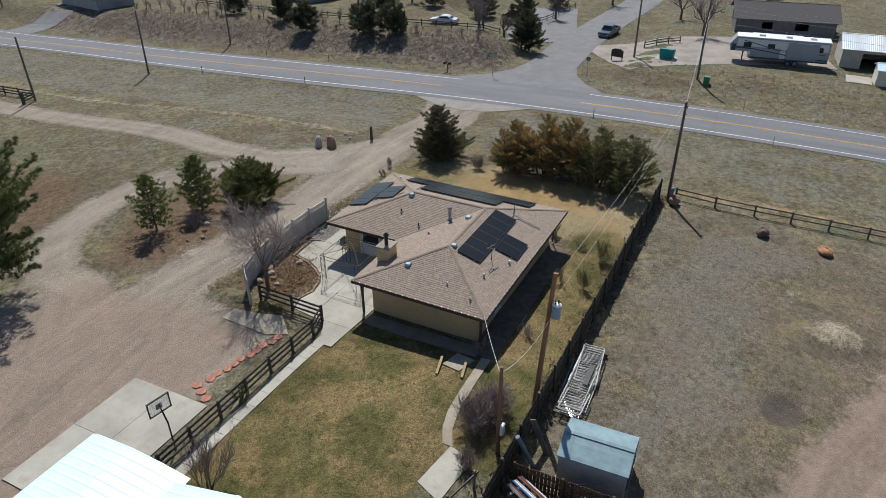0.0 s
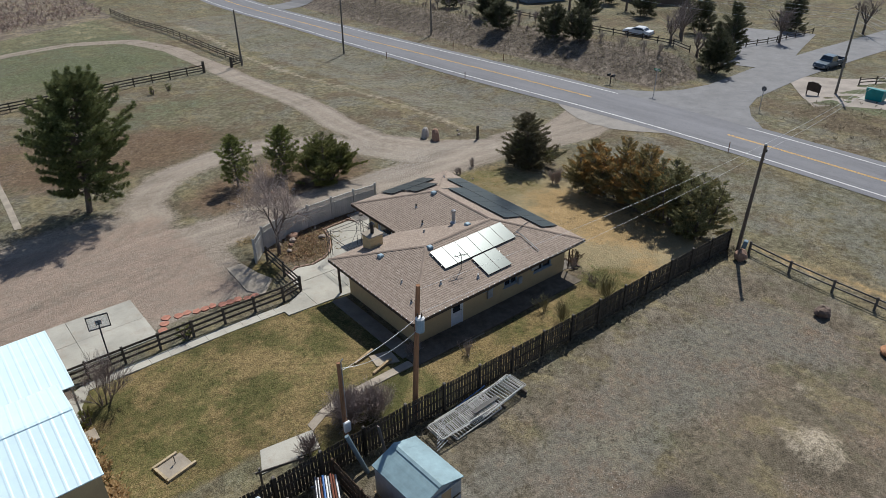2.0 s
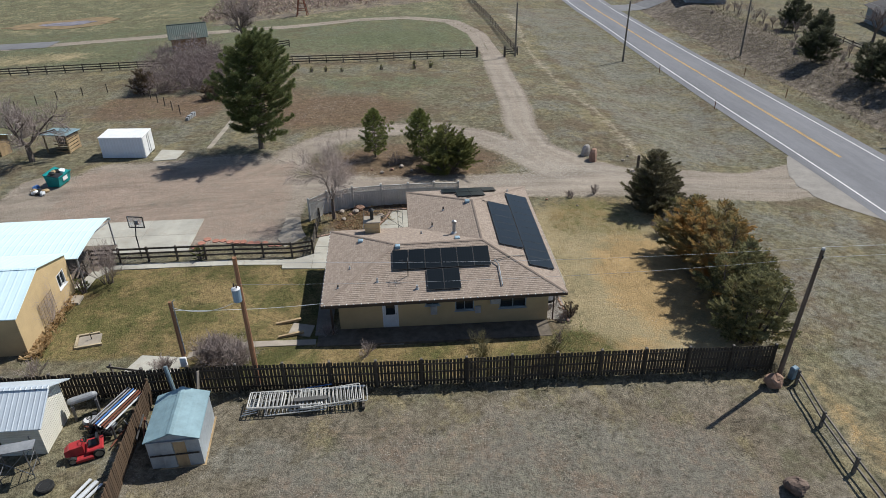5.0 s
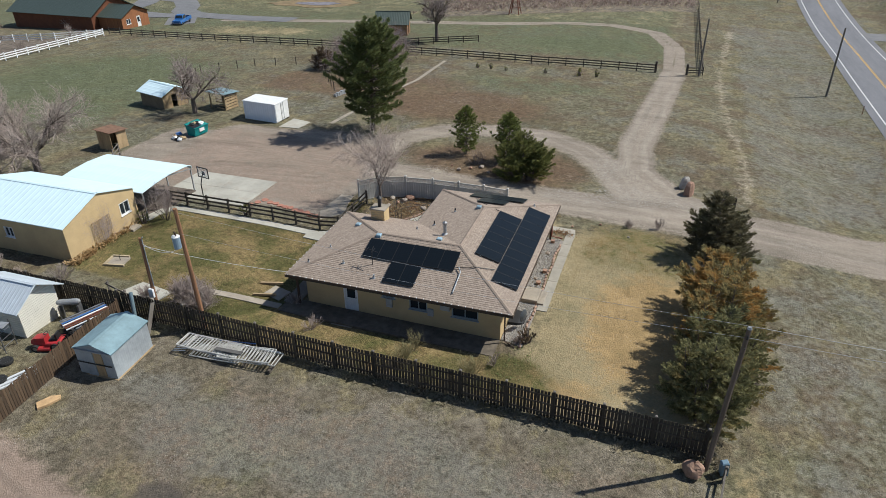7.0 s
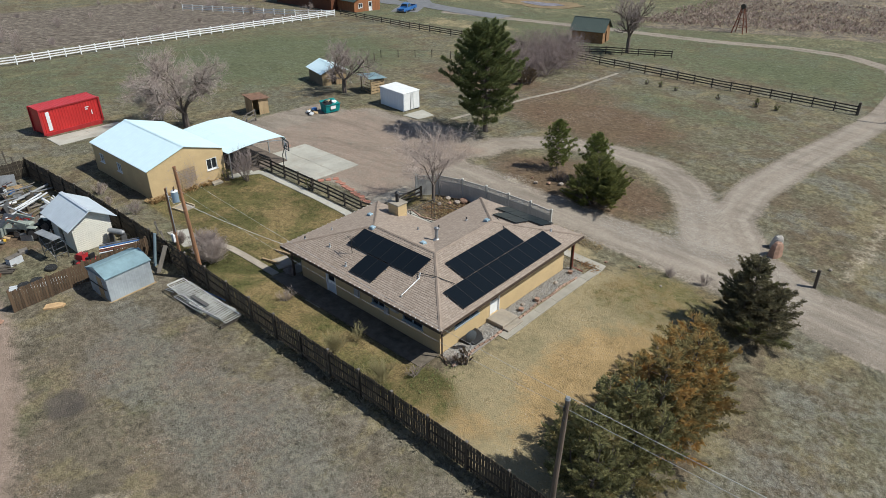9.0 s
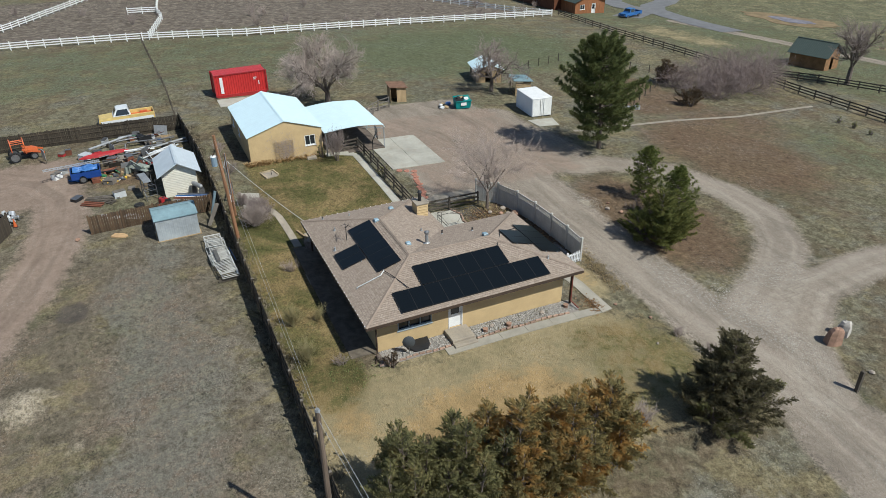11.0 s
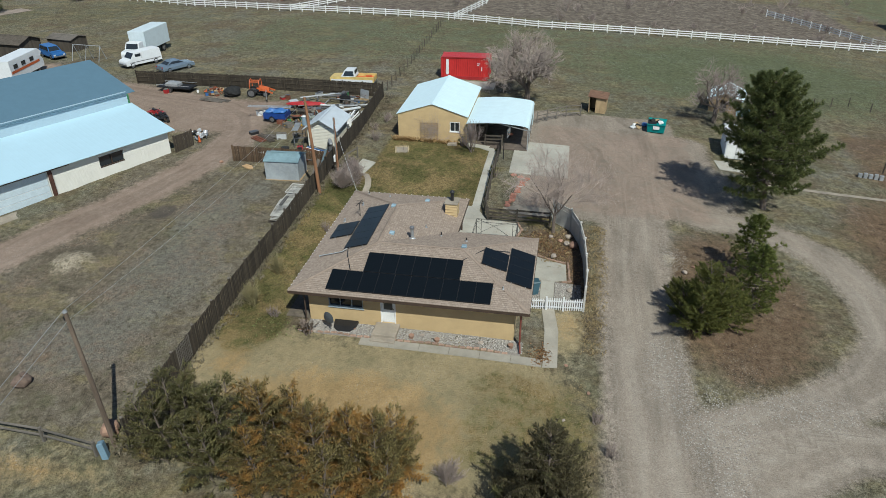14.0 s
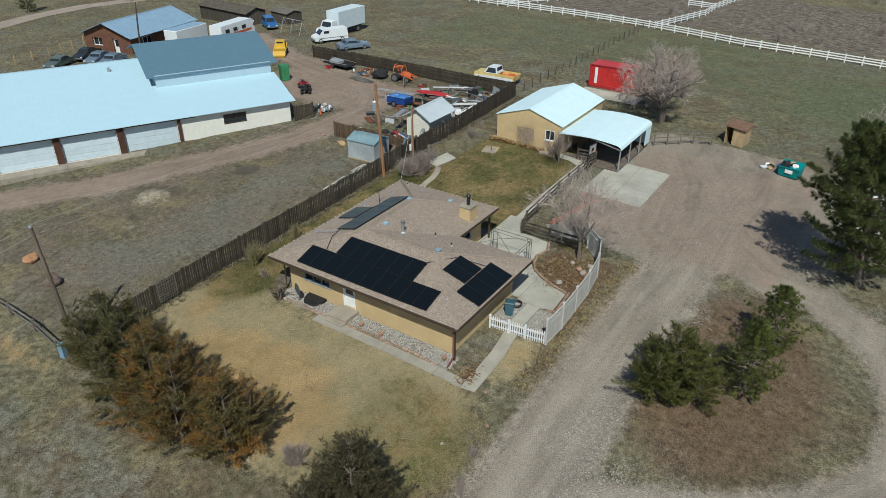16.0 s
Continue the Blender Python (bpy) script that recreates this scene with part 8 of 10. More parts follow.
# travel trailers
rv = thing("travel_trailer", "long white and grey fifth-wheel trailer with dark windows", "trailer", 77.6, -9.6, 96.5, group="parked vehicles")
RVG = surface("silver_grey_panel", (0.34, 0.37, 0.4), 0.4, vary=0.1, bump=0.02)
RVW = surface("white_panel", (0.7, 0.72, 0.73), 0.4, vary=0.06, bump=0.02)
part("body", shell([(-6.2, 0.8), (3.6, 0.8), (3.6, 1.6), (6.2, 1.6), (6.35, 2.5), (5.6, 3.5), (-6.2, 3.5)], 2.5, 0.96, 2.8), RVG, rv)
part("upper_stripe", Mesh().box(-6.0, 5.4, -1.262, -1.252, 2.3, 3.3).box(-6.0, 5.4, 1.252, 1.262, 2.3, 3.3), RVW, rv, "white upper side panel")
part("roof", Mesh().box(-6.25, 5.6, -1.22, 1.22, 3.504, 3.58, bevel=0.04), WHITE, rv)
for s in (-1, 1):
    for x, w in ((-5.4, 0.6), (-2.6, 1.2), (0.6, 0.9), (3.6, 1.0)):
        part("window", Mesh().box(x, x + w, s * 1.27 - 0.006, s * 1.27 + 0.006, 2.2, 2.85), GLASS, rv)
    part("door", Mesh().box(-0.9, -0.2, s * 1.262 - 0.01, s * 1.262 + 0.01, 0.95, 2.8), RVW, rv)
    for x in (-2.3, -1.4):
        wheel(rv, x, s * 1.0, 0.38, 0.25)
    part("leg", Mesh().box(4.4, 4.5, s * 0.8 - 0.05, s * 0.8 + 0.05, 0, 1.6), BLACK, rv)
RVD = surface("dark_graphic", (0.05, 0.07, 0.1), 0.35, vary=0.1, bump=0.0)
for s in (-1, 1):
    y = s * 1.272
    part("side_stripe", Mesh().beam((-6.1, y, 1.15), (-1.0, y, 1.5), 0.012, 0.16).beam((-1.0, y, 1.5), (3.4, y, 2.05), 0.012, 0.12).beam((3.4, y, 2.05), (6.0, y, 2.1), 0.012, 0.2), RVD, rv, "dark swooping side stripe")
    part("side_stripe", Mesh().beam((-5.8, y, 1.9), (0.2, y, 2.1), 0.012, 0.08).beam((0.2, y, 2.1), (4.6, y, 3.1), 0.012, 0.1), RVD, rv, "dark swooping side stripe")
    part("skirt", Mesh().box(-6.1, 3.5, y - 0.006, y + 0.006, 0.78, 0.98), RVD, rv)
    part("slide_out", Mesh().box(-4.9, -1.0, min(s * 1.262, s * 1.4), max(s * 1.262, s * 1.4), 1.25, 3.2, bevel=0.04), RVG, rv, "grey slide-out room")
part("front_cap", Mesh().box(5.55, 6.1, -1.265, 1.265, 1.62, 2.6, bevel=0.1), RVD, rv, "dark front cap")
for x in (-4, -1, 2.4):
    part("roof_unit", Mesh().box(x - 0.4, x + 0.4, -0.35, 0.35, 3.584, 3.8, bevel=0.08), WHITE, rv)
rv2 = thing("motor_home", "old white motor home with an orange stripe", "trailer", -31, -54.3, 190, group="parked vehicles")
part("body", shell([(-3.8, 0.6), (3.8, 0.6), (3.9, 1.5), (3.4, 2.0), (3.9, 2.5), (3.2, 3.0), (-3.8, 3.0)], 2.3, 0.95, 2.4), VANWHITE, rv2)
part("stripe", Mesh().box(-3.7, 3.0, -1.165, -1.155, 1.4, 1.7).box(-3.7, 3.0, 1.155, 1.165, 1.4, 1.7), ORANGE, rv2)
for s in (-1, 1):
    for x in (-3.0, -1.2, 0.8):
        part("window", Mesh().box(x, x + 0.9, s * 1.168 - 0.006, s * 1.168 + 0.006, 1.9, 2.4), GLASS, rv2)
    for x in (2.6, -2.2):
        wheel(rv2, x, s * 0.95, 0.38, 0.25)
rv3 = thing("cargo_trailer", "pale box trailer beside the motor home", "trailer", -25.5, -58.0, 190, group="parked vehicles")
part("body", Mesh().box(-3.2, 3.2, -1.15, 1.15, 0.7, 2.9, bevel=0.06), VANWHITE, rv3)
part("roof", Mesh().box(-3.1, 3.1, -1.05, 1.05, 2.904, 2.95), ROOF_SKY, rv3)
for s in (-1, 1):
    wheel(rv3, -0.5, s * 1.0, 0.36, 0.25)


def trailer_car(x, y, turn):
    t = thing("pickup_bed_trailer", "small deep blue trailer made from a truck bed", "trailer", x, y, turn, group="junk yard vehicles")
    deep = surface("deep_blue_paint", (0.012, 0.05, 0.22), 0.35, vary=0.2, scale=2, bump=0.03)
    side = [(-1.2, 0.42), (-0.62, 0.42), (-0.5, 0.62), (-0.3, 0.72), (-0.1, 0.62), (0.02, 0.42), (1.2, 0.42), (1.2, 1.0), (-1.2, 1.0)]
    for k in (-1, 1):
        part("side_panel", Mesh().side(side, k * 0.82 - 0.05, k * 0.82 + 0.05), deep, t)
    part("tailgate", Mesh().box(-1.22, -1.14, -0.765, 0.765, 0.45, 1.0, bevel=0.02), deep, t)
    part("headboard", Mesh().box(1.12, 1.2, -0.765, 0.765, 0.45, 1.0, bevel=0.02), deep, t)
    part("floor", Mesh().box(-1.13, 1.11, -0.765, 0.765, 0.5, 0.56), BLACK, t)
    part("tongue", Mesh().beam((1.2, 0, 0.45), (2.2, 0, 0.42), 0.09, 0.09), BLACK, t)
    for k in (-1, 1):
        wheel(t, -0.3, k * 0.72, 0.32, 0.2)
    tb = thing("blue_tarpaulin", "crumpled blue tarpaulin lying on the small trailer", "tarpaulin", x, y, turn, z=ground_z(x, y) + 0.98)
    g = random.Random(77)
    n = 9
    rows = [[(-1.0 + 2.0 * i / (n - 1), -0.7 + 1.4 * j / (n - 1), 0.1 + 0.16 * math.sin(i * 1.3 + j) * math.sin(j * 1.1) + g.uniform(-0.05, 0.06)) for i in range(n)] for j in range(n)]
    flat = [q for r in rows for q in r]
    part("sheet", Mesh().add(flat + [(a, b, c - 0.05) for a, b, c in flat], [(j * n + i, j * n + i + 1, (j + 1) * n + i + 1, (j + 1) * n + i) for i in range(n - 1) for j in range(n - 1)] + [(81 + (j + 1) * n + i, 81 + (j + 1) * n + i + 1, 81 + j * n + i + 1, 81 + j * n + i) for i in range(n - 1) for j in range(n - 1)]), TARP, tb)
    ld = thing("aluminium_ladder", "long aluminium ladder laid across the small trailer", "ladder", x - 0.6, y - 0.9, turn + 8, z=ground_z(x, y) + 1.22)
    for k in (-0.2, 0.2):
        part("stile", Mesh().beam((-2.4, k, 0.1), (2.2, k, -0.02), 0.05, 0.08), ALU, ld)
    for i in range(14):
        part("rung", Mesh().tube((-2.2 + i * 0.33, -0.18, 0.09 - i * 0.008), (-2.2 + i * 0.33, 0.18, 0.09 - i * 0.008), 0.02, n=5), ALU, ld)


def quad_bike(x, y, turn, paint, label):
    q = thing("quad_bike", label, "quad bike", x, y, turn, group="machines")
    part("body", Mesh().loft([[(a, -w, h0), (a, w, h0), (a, w * 0.8, h1), (a, -w * 0.8, h1)] for a, w, h0, h1 in ((-0.85, 0.3, 0.55, 0.75), (-0.4, 0.22, 0.5, 0.82), (0.1, 0.18, 0.45, 0.85), (0.5, 0.26, 0.5, 0.9), (0.85, 0.3, 0.55, 0.72))]), paint, q)
    part("seat", Mesh().box(-0.6, 0.05, -0.16, 0.16, 0.83, 0.95, bevel=0.05), BLACK, q)
    part("handlebar", Mesh().path([(0.3, -0.4, 1.08), (0.42, -0.15, 1.02), (0.42, 0.15, 1.02), (0.3, 0.4, 1.08)], 0.02), BLACK, q)
    part("rack", Mesh().beam((0.85, -0.3, 0.95), (0.85, 0.3, 0.95), 0.03, 0.03).beam((-0.85, -0.3, 0.92), (-0.85, 0.3, 0.92), 0.03, 0.03).beam((-0.85, 0, 0.92), (0.85, 0, 0.95), 0.03, 0.03), BLACK, q)
    for sx in (-0.6, 0.62):
        for k in (-1, 1):
            part("mudguard", Mesh().box(sx - 0.32, sx + 0.32, min(k * 0.28, k * 0.55), max(k * 0.28, k * 0.55), 0.66, 0.72, bevel=0.02), paint, q)
            wheel(q, sx, k * 0.46, 0.29, 0.24)
    return q


def scrap_pile(label, x, y, spread, count, mats, seed, high=0.6):
    """A loose pile of bent parts, bars and cases."""
    g = random.Random(seed)
    t = thing("scrap_heap", label, "scrap", x, y, group="scrap heaps")
    for i in range(count):
        a, r = g.uniform(0, 6.28), spread * g.random() ** 0.6
        z = g.uniform(0, high) * (1 - r / (spread * 1.3))
        m = pose(r * math.cos(a), r * math.sin(a), z, g.uniform(-25, 25), g.uniform(-25, 25), g.uniform(0, 180))
        kind = i % 3
        w, l, h = g.uniform(0.12, 0.4), g.uniform(0.15, 0.5), g.uniform(0.08, 0.3)
        me = Mesh()
        if kind == 0:
            me.box(-w / 2, w / 2, -l / 2, l / 2, 0, h, m, bevel=0.03)
        elif kind == 1:
            me.tube(m @ Vector((-l * 1.4, 0, 0.05)), m @ Vector((l * 1.4, 0, 0.05)), g.uniform(0.02, 0.06), n=6)
        else:
            me.tube(m @ Vector((0, 0, 0)), m @ Vector((0, 0, h)), w * 0.7, w * 0.55, 9)
        part("piece", me, g.choice(mats), t)
    return t


trailer_car(-19.3, -14.4, 92)
ld = thing("skid_loader", "yellow skid-steer loader with its bucket down", "loader", -28.8, -42.2, 35, group="machines")
part("body", shell([(-1.1, 0.4), (0.8, 0.4), (0.9, 1.0), (0.4, 1.1), (0.3, 1.9), (-0.5, 1.95), (-1.1, 1.2)], 1.4, 0.9, 1.2), YELLOW, ld)
# solid black block paints in the unlit inside of the cab
part("cab_opening", Mesh().box(-0.3, 0.34, -0.45, 0.45, 1.15, 1.8), BLACK, ld)
part("bucket", Mesh().side([(1.3, 0.05), (2.1, 0.05), (2.2, 0.25), (1.6, 0.25), (1.4, 0.75), (1.2, 0.75)], -0.85, 0.85), YELLOW, ld)
part("arm", Mesh().beam((-0.8, -0.8, 1.4), (1.3, -0.8, 0.5), 0.12, 0.18).beam((-0.8, 0.8, 1.4), (1.3, 0.8, 0.5), 0.12, 0.18), YELLOW, ld)
for x in (-0.6, 0.6):
    for s in (-1, 1):
        wheel(ld, x, s * 0.72, 0.38, 0.28)
tr = thing("farm_tractor", "grey-green tractor with a front loader bucket", "tractor", -17.6, -9.5, 215, group="machines")
AG = surface("faded_green_grey_paint", (0.3, 0.33, 0.29), 0.6, vary=0.3, scale=3)
part("engine", Mesh().box(-0.2, 1.1, -0.28, 0.28, 0.6, 1.1, bevel=0.08), AG, tr)
part("grille", Mesh().box(1.104, 1.13, -0.22, 0.22, 0.65, 1.02), BLACK, tr)
part("fender", Mesh().box(-1.0, -0.3, -0.85, -0.5, 1.02, 1.1, bevel=0.04), AG, tr)
part("fender", Mesh().box(-1.0, -0.3, 0.5, 0.85, 1.02, 1.1, bevel=0.04), AG, tr)
part("seat", Mesh().box(-0.9, -0.5, -0.22, 0.22, 0.95, 1.05, bevel=0.03).box(-0.98, -0.9, -0.22, 0.22, 0.95, 1.4), BLACK, tr)
for k in (-0.5, 0.5):
    part("loader_arm", Mesh().beam((-0.1, k, 1.15), (1.2, k, 1.45), 0.09, 0.15).beam((1.2, k, 1.45), (2.0, k, 0.7), 0.09, 0.15), AG, tr)
    part("ram", Mesh().tube((0.5, k, 0.7), (1.2, k, 1.35), 0.035, n=8), STEEL, tr)
part("bucket", Mesh().side([(1.95, 0.1), (2.4, 0.05), (2.55, 0.15), (2.1, 0.25), (2.0, 0.75), (1.85, 0.8)], -0.75, 0.75), AG, tr)
for k in (-1, 1):
    wheel(tr, -0.65, k * 0.68, 0.52, 0.3)
    wheel(tr, 0.85, k * 0.5, 0.3, 0.18)
rvb = thing("motor_home", "white motor home with a red roof stripe behind the trailer", "trailer", 81.2, -9.0, 96, group="parked vehicles")
part("body", shell([(-3.4, 0.6), (3.6, 0.6), (3.7, 1.6), (3.2, 3.0), (-3.4, 3.0)], 2.4, 0.96, 2.6), RVW, rvb)
part("roof_stripe", Mesh().box(-1.6, 1.2, -0.4, 0.4, 3.01, 3.1, bevel=0.03), RED, rvb)
for s in (-1, 1):
    for x in (-2.2, 2.3):
        wheel(rvb, x, s * 1.0, 0.38, 0.25)
    part("window", Mesh().box(-1.8, 1.4, s * 1.21 - 0.006, s * 1.21 + 0.006, 1.8, 2.4), GLASS, rvb)


# ---- yard things ----
ACRYLIC = Nodes("clear_acrylic")
ACRYLIC.b.inputs["Alpha"].default_value = 0.25
ACRYLIC = ACRYLIC.done((0.7, 0.72, 0.72), 0.1)
hoop = thing("basketball_hoop", "black basketball hoop on a leaning pole", "basketball hoop", -13.6, 10.3, 80)
part("pole", Mesh().path([(0, 0, -0.2), (0, 0, 2.2), (0.35, 0, 3.0)], 0.05, 8), BLACK, hoop)
bb = part("backboard", Mesh().box(0.45, 0.49, -0.66, 0.66, 2.75, 3.65), ACRYLIC, hoop, "dull acrylic backboard")
part("frame", Mesh().box(0.43, 0.51, -0.72, 0.72, 2.68, 2.748).box(0.43, 0.51, -0.72, 0.72, 3.652, 3.72).box(0.43, 0.51, -0.72, -0.662, 2.75, 3.65).box(0.43, 0.51, 0.662, 0.72, 2.75, 3.65).box(0.494, 0.51, -0.2, 0.2, 2.95, 3.3), BLACK, bb)
part("rim", Mesh().path([(0.75 + 0.23 * math.cos(i * 0.524), 0.23 * math.sin(i * 0.524), 3.0) for i in range(13)], 0.012), ORANGE, hoop)
part("brace", Mesh().beam((0.2, 0, 2.6), (0.46, 0, 3.3), 0.04, 0.04), BLACK, hoop)
hoop.scale = (0.85, 0.8, 0.85)

per = thing("gazebo_frame", "bare rusted steel gazebo frame on the patio", "gazebo frame", 3.6, 11.4)
IRON = surface("dark_iron", (0.1, 0.095, 0.09), 0.7, metal=0.3, vary=0.3, bump=0.1)
gx, gy, gh = 1.42, 1.52, 2.1
for sx in (-1, 1):
    for sy in (-1, 1):
        leg = Mesh()
        for dx, dy in ((0, 0), (-sx * 0.35, 0), (0, -sy * 0.35)):
            leg.tube((sx * gx + dx, sy * gy + dy, 0), (sx * gx + dx, sy * gy + dy, gh), 0.018)
        for k in range(4):
            z = 0.3 + k * 0.45
            leg.beam((sx * gx, sy * gy, z), (sx * (gx - 0.35), sy * gy, z + 0.3), 0.012, 0.012).beam((sx * gx, sy * gy, z + 0.3), (sx * gx, sy * (gy - 0.35), z), 0.012, 0.012)
        part("leg", leg, IRON, per)
        part("rafter", Mesh().tube((sx * gx, sy * gy, gh), (0.1, -0.1, gh + 0.3), 0.016), IRON, per)
    part("beam", Mesh().tube((sx * gx, -gy, gh), (sx * gx, gy, gh), 0.02).tube((sx * gx, -gy, gh - 0.25), (sx * gx, gy, gh - 0.25), 0.015), IRON, per)
    part("beam", Mesh().tube((-gx, sx * gy, gh), (gx, sx * gy, gh), 0.02).tube((-gx, sx * gy, gh - 0.25), (gx, sx * gy, gh - 0.25), 0.015), IRON, per)


def boulder(label, x, y, sx, sy, sz, seed, mat, turn=0.0, name="boulder", group="boulders", sink=0.15):
    rng = random.Random(seed)
    b = thing(name, label, "rock", x, y, turn, group=group)
    me = Mesh()
    n, rows = 13, 9
    wob = [rng.uniform(0, 6.28) for _ in range(4)]
    bump = [[1 + 0.1 * math.sin(2 * 6.28 * i / n + wob[0] + j * 0.7) + 0.07 * math.sin(3 * 6.28 * i / n + wob[1] - j) + rng.uniform(-0.07, 0.07) for i in range(n)] for j in range(rows)]
    rings = []
    for j in range(rows):
        a = math.pi * (j + 0.4) / (rows + 0.0) * 0.95
        rings.append([(sx * bump[j][i] * math.sin(a) * math.cos(6.28 * i / n), sy * bump[j][i] * math.sin(a) * math.sin(6.28 * i / n), sz * (1 - sink) - sz * math.cos(a) * -1 * bump[j][i] * 0.98 - sz * 0.02) for i in range(n)])
    me.loft(rings)
    part("rock", me, mat, b)
    return b


boulder("brown boulder beside the leaning pole", 24.7, -5.9, 0.5, 0.42, 0.46, 1, surface("brown_rock", (0.36, 0.225, 0.16), 0.95, vary=0.4, scale=1.6, fine=9, bump=0.7), 20)
boulder("dark brown boulder on the rough plot", 22.2, -12.9, 0.5, 0.45, 0.38, 2, surface("dark_brown_rock", (0.17, 0.12, 0.095), 0.95, vary=0.4, scale=1.6, fine=9, bump=0.7))
boulder("orange sandstone boulder on the rough plot", 21.3, -17.2, 0.62, 0.45, 0.3, 3, surface("orange_rock", (0.46, 0.235, 0.125), 0.95, vary=0.4, scale=1.6, fine=9, bump=0.7), 40)
def standing_stone(label, x, y, w, d, h, seed, mat, turn):
    """A rough split slab set upright."""
    g = random.Random(seed)
    t = thing("standing_stone", label, "rock", x, y, turn, group="standing stones")
    rings = []
    for z, k in ((-0.3, 1.0), (0.15, 1.05), (h * 0.45, 0.98), (h * 0.75, 0.86), (h * 0.95, 0.6), (h, 0.3)):
        rings.append([(w * k * cx * g.uniform(0.9, 1.08) + 0.1 * z, d * k * cy * g.uniform(0.9, 1.08), z + g.uniform(-0.05, 0.05)) for cx, cy in ((-1, -0.6), (-0.3, -1), (0.7, -0.9), (1, -0.1), (0.8, 0.8), (-0.2, 1), (-0.9, 0.7))])
    part("rock", Mesh().loft(rings), mat, t)
    return t


standing_stone("standing pale split stone beside the drive", 23.2, 28.5, 0.42, 0.34, 1.05, 4, surface("white_rock", (0.55, 0.5, 0.45), 0.95, vary=0.3, scale=1.8, fine=9, bump=0.6), 30)
standing_stone("standing red split stone beside the drive", 23.6, 27.2, 0.5, 0.36, 1.15, 5, SANDSTONE, 70)
for i, (x, y, s) in enumerate(((1.6, 17.1, 0.4), (1.3, 16.6, 0.28), (0.2, 16.7, 0.25), (0.9, 16.1, 0.2), (3.3, 15.7, 0.26), (7.6, 16.9, 0.22), (15.2, 16.9, 0.12), (14.2, 8.2, 0.16), (14.3, 11.8, 0.18), (14.2, 3.9, 0.14), (14.9, 1.6, 0.16), (5.2, 26.2, 0.25), (4.3, 25.6, 0.2), (6.1, 25.2, 0.16), (3.4, 24.9, 0.2), (2.5, 25.6, 0.15), (0.4, 15.4, 0.2), (19.5, 16.9, 0.1), (17.2, 18.2, 0.12), (26.5, 27.0, 0.18), (27.3, 28.1, 0.15), (-7.6, -15.2, 0.2))):
    boulder("small rock in the " + ("planting bed" if y < 18 and x < 10 else "stone bed" if y < 13 else "drive island"), x, y, s, s * 0.8, s * 0.6, 20 + i, SANDSTONE if i % 3 == 0 else LIMESTONE, i * 40, group="small rocks")
flags = [(-8.9 + 0.52 * i, 12.5 - 0.1 * i + 0.08 * math.sin(i * 2.1)) for i in range(10)] + [(-9.9, 12.2), (-9.6, 12.8), (-10.2, 11.6)]
for i, (x, y) in enumerate(flags):
    rng = random.Random(i)
    k = rng.randint(5, 7)
    out = [(x + 0.3 * rng.uniform(0.8, 1.15) * math.cos(6.28 * j / k + i), y + 0.3 * rng.uniform(0.75, 1.15) * math.sin(6.28 * j / k + i)) for j in range(k)]
    z = ground_z(x, y)
    f = thing("flagstone", "flat red flagstone laid beside the fence", "flagstone", x, y, group="flagstones")
    part("stone", Mesh().prism([(px - x, py - y) for px, py in out], -0.05, 0.06), FLAGSTONE, f)

# pressure-treated frames and timbers on the lawn
pf = thing("sandbox_frame", "low timber frame round a sandy patch on the lawn", "sandbox", -13.7, 0.5, 12)
part("sand", Mesh().box(-0.62, 0.62, -0.52, 0.52, -0.1, 0.06), CONCRETE_OLD, pf)
for a, b in (((-0.75, -0.6), (0.75, -0.6)), ((-0.75, 0.6), (0.5, 0.6)), ((-0.7, -0.5), (-0.7, 0.5))):
    part("timber", Mesh().beam((*a, 0.08), (*b, 0.08), 0.12, 0.14), WOOD_PALE, pf)
part("pipe", Mesh().path([(0.1, 0.1, 0), (0.1, 0.1, 0.5), (0.25, 0.1, 0.5)], 0.025), BLACK, pf)
for x, y, t in ((-2.3, 1.75, 15), (-2.0, 0.35, 15)):
    tb = thing("timber_beam", "short loose squared timber on the slab", "timber", x, y, t, group="timbers")
    part("beam", Mesh().box(-0.75, 0.75, -0.07, 0.07, 0.05, 0.19), WOOD_RAW, tb)
gf = thing("hitching_rail", "low timber hitching rail beside the slab", "timber frame", -10.2, -3.4, -15)
part("post", Mesh().box(-0.95, -0.85, -0.05, 0.05, -0.2, 1.1), WOOD_GREY, gf)
part("post", Mesh().box(0.85, 0.95, -0.05, 0.05, -0.2, 1.1), WOOD_GREY, gf)
part("rail", Mesh().box(-1.1, 1.1, -0.09, -0.052, 0.85, 0.98), WOOD_GREY, gf)

# utility boxes, bins, dish, pots
ub = thing("utility_pedestal", "leaning blue-grey utility pedestal beside the pole", "utility box", 26.1, -5.3, 20)
part("case", Mesh().box(-0.17, 0.17, -0.15, 0.15, -0.15, 0.95, pose(0, 0, 0, 8, -7, 0), bevel=0.05), surface("pedestal_grey", (0.17, 0.27, 0.35), 0.6, vary=0.2), ub)
ub = thing("utility_pedestal", "green utility box beside the road", "utility box", 63.2, -2.6, 0)
part("case", Mesh().box(-0.35, 0.35, -0.35, 0.35, -0.1, 1.0, bevel=0.06), GREEN, ub)
bn = thing("wheeled_bin", "blue-grey wheeled bin beside the house", "bin", 8.3, 14.6, 20)
part("body", Mesh().loft([[(-0.2, -0.22, 0.05), (0.2, -0.22, 0.05), (0.2, 0.22, 0.05), (-0.2, 0.22, 0.05)], [(-0.29, -0.3, 0.95), (0.29, -0.3, 0.95), (0.29, 0.3, 0.95), (-0.29, 0.3, 0.95)]]), surface("bin_plastic", (0.06, 0.13, 0.17), 0.5, vary=0.15), bn)
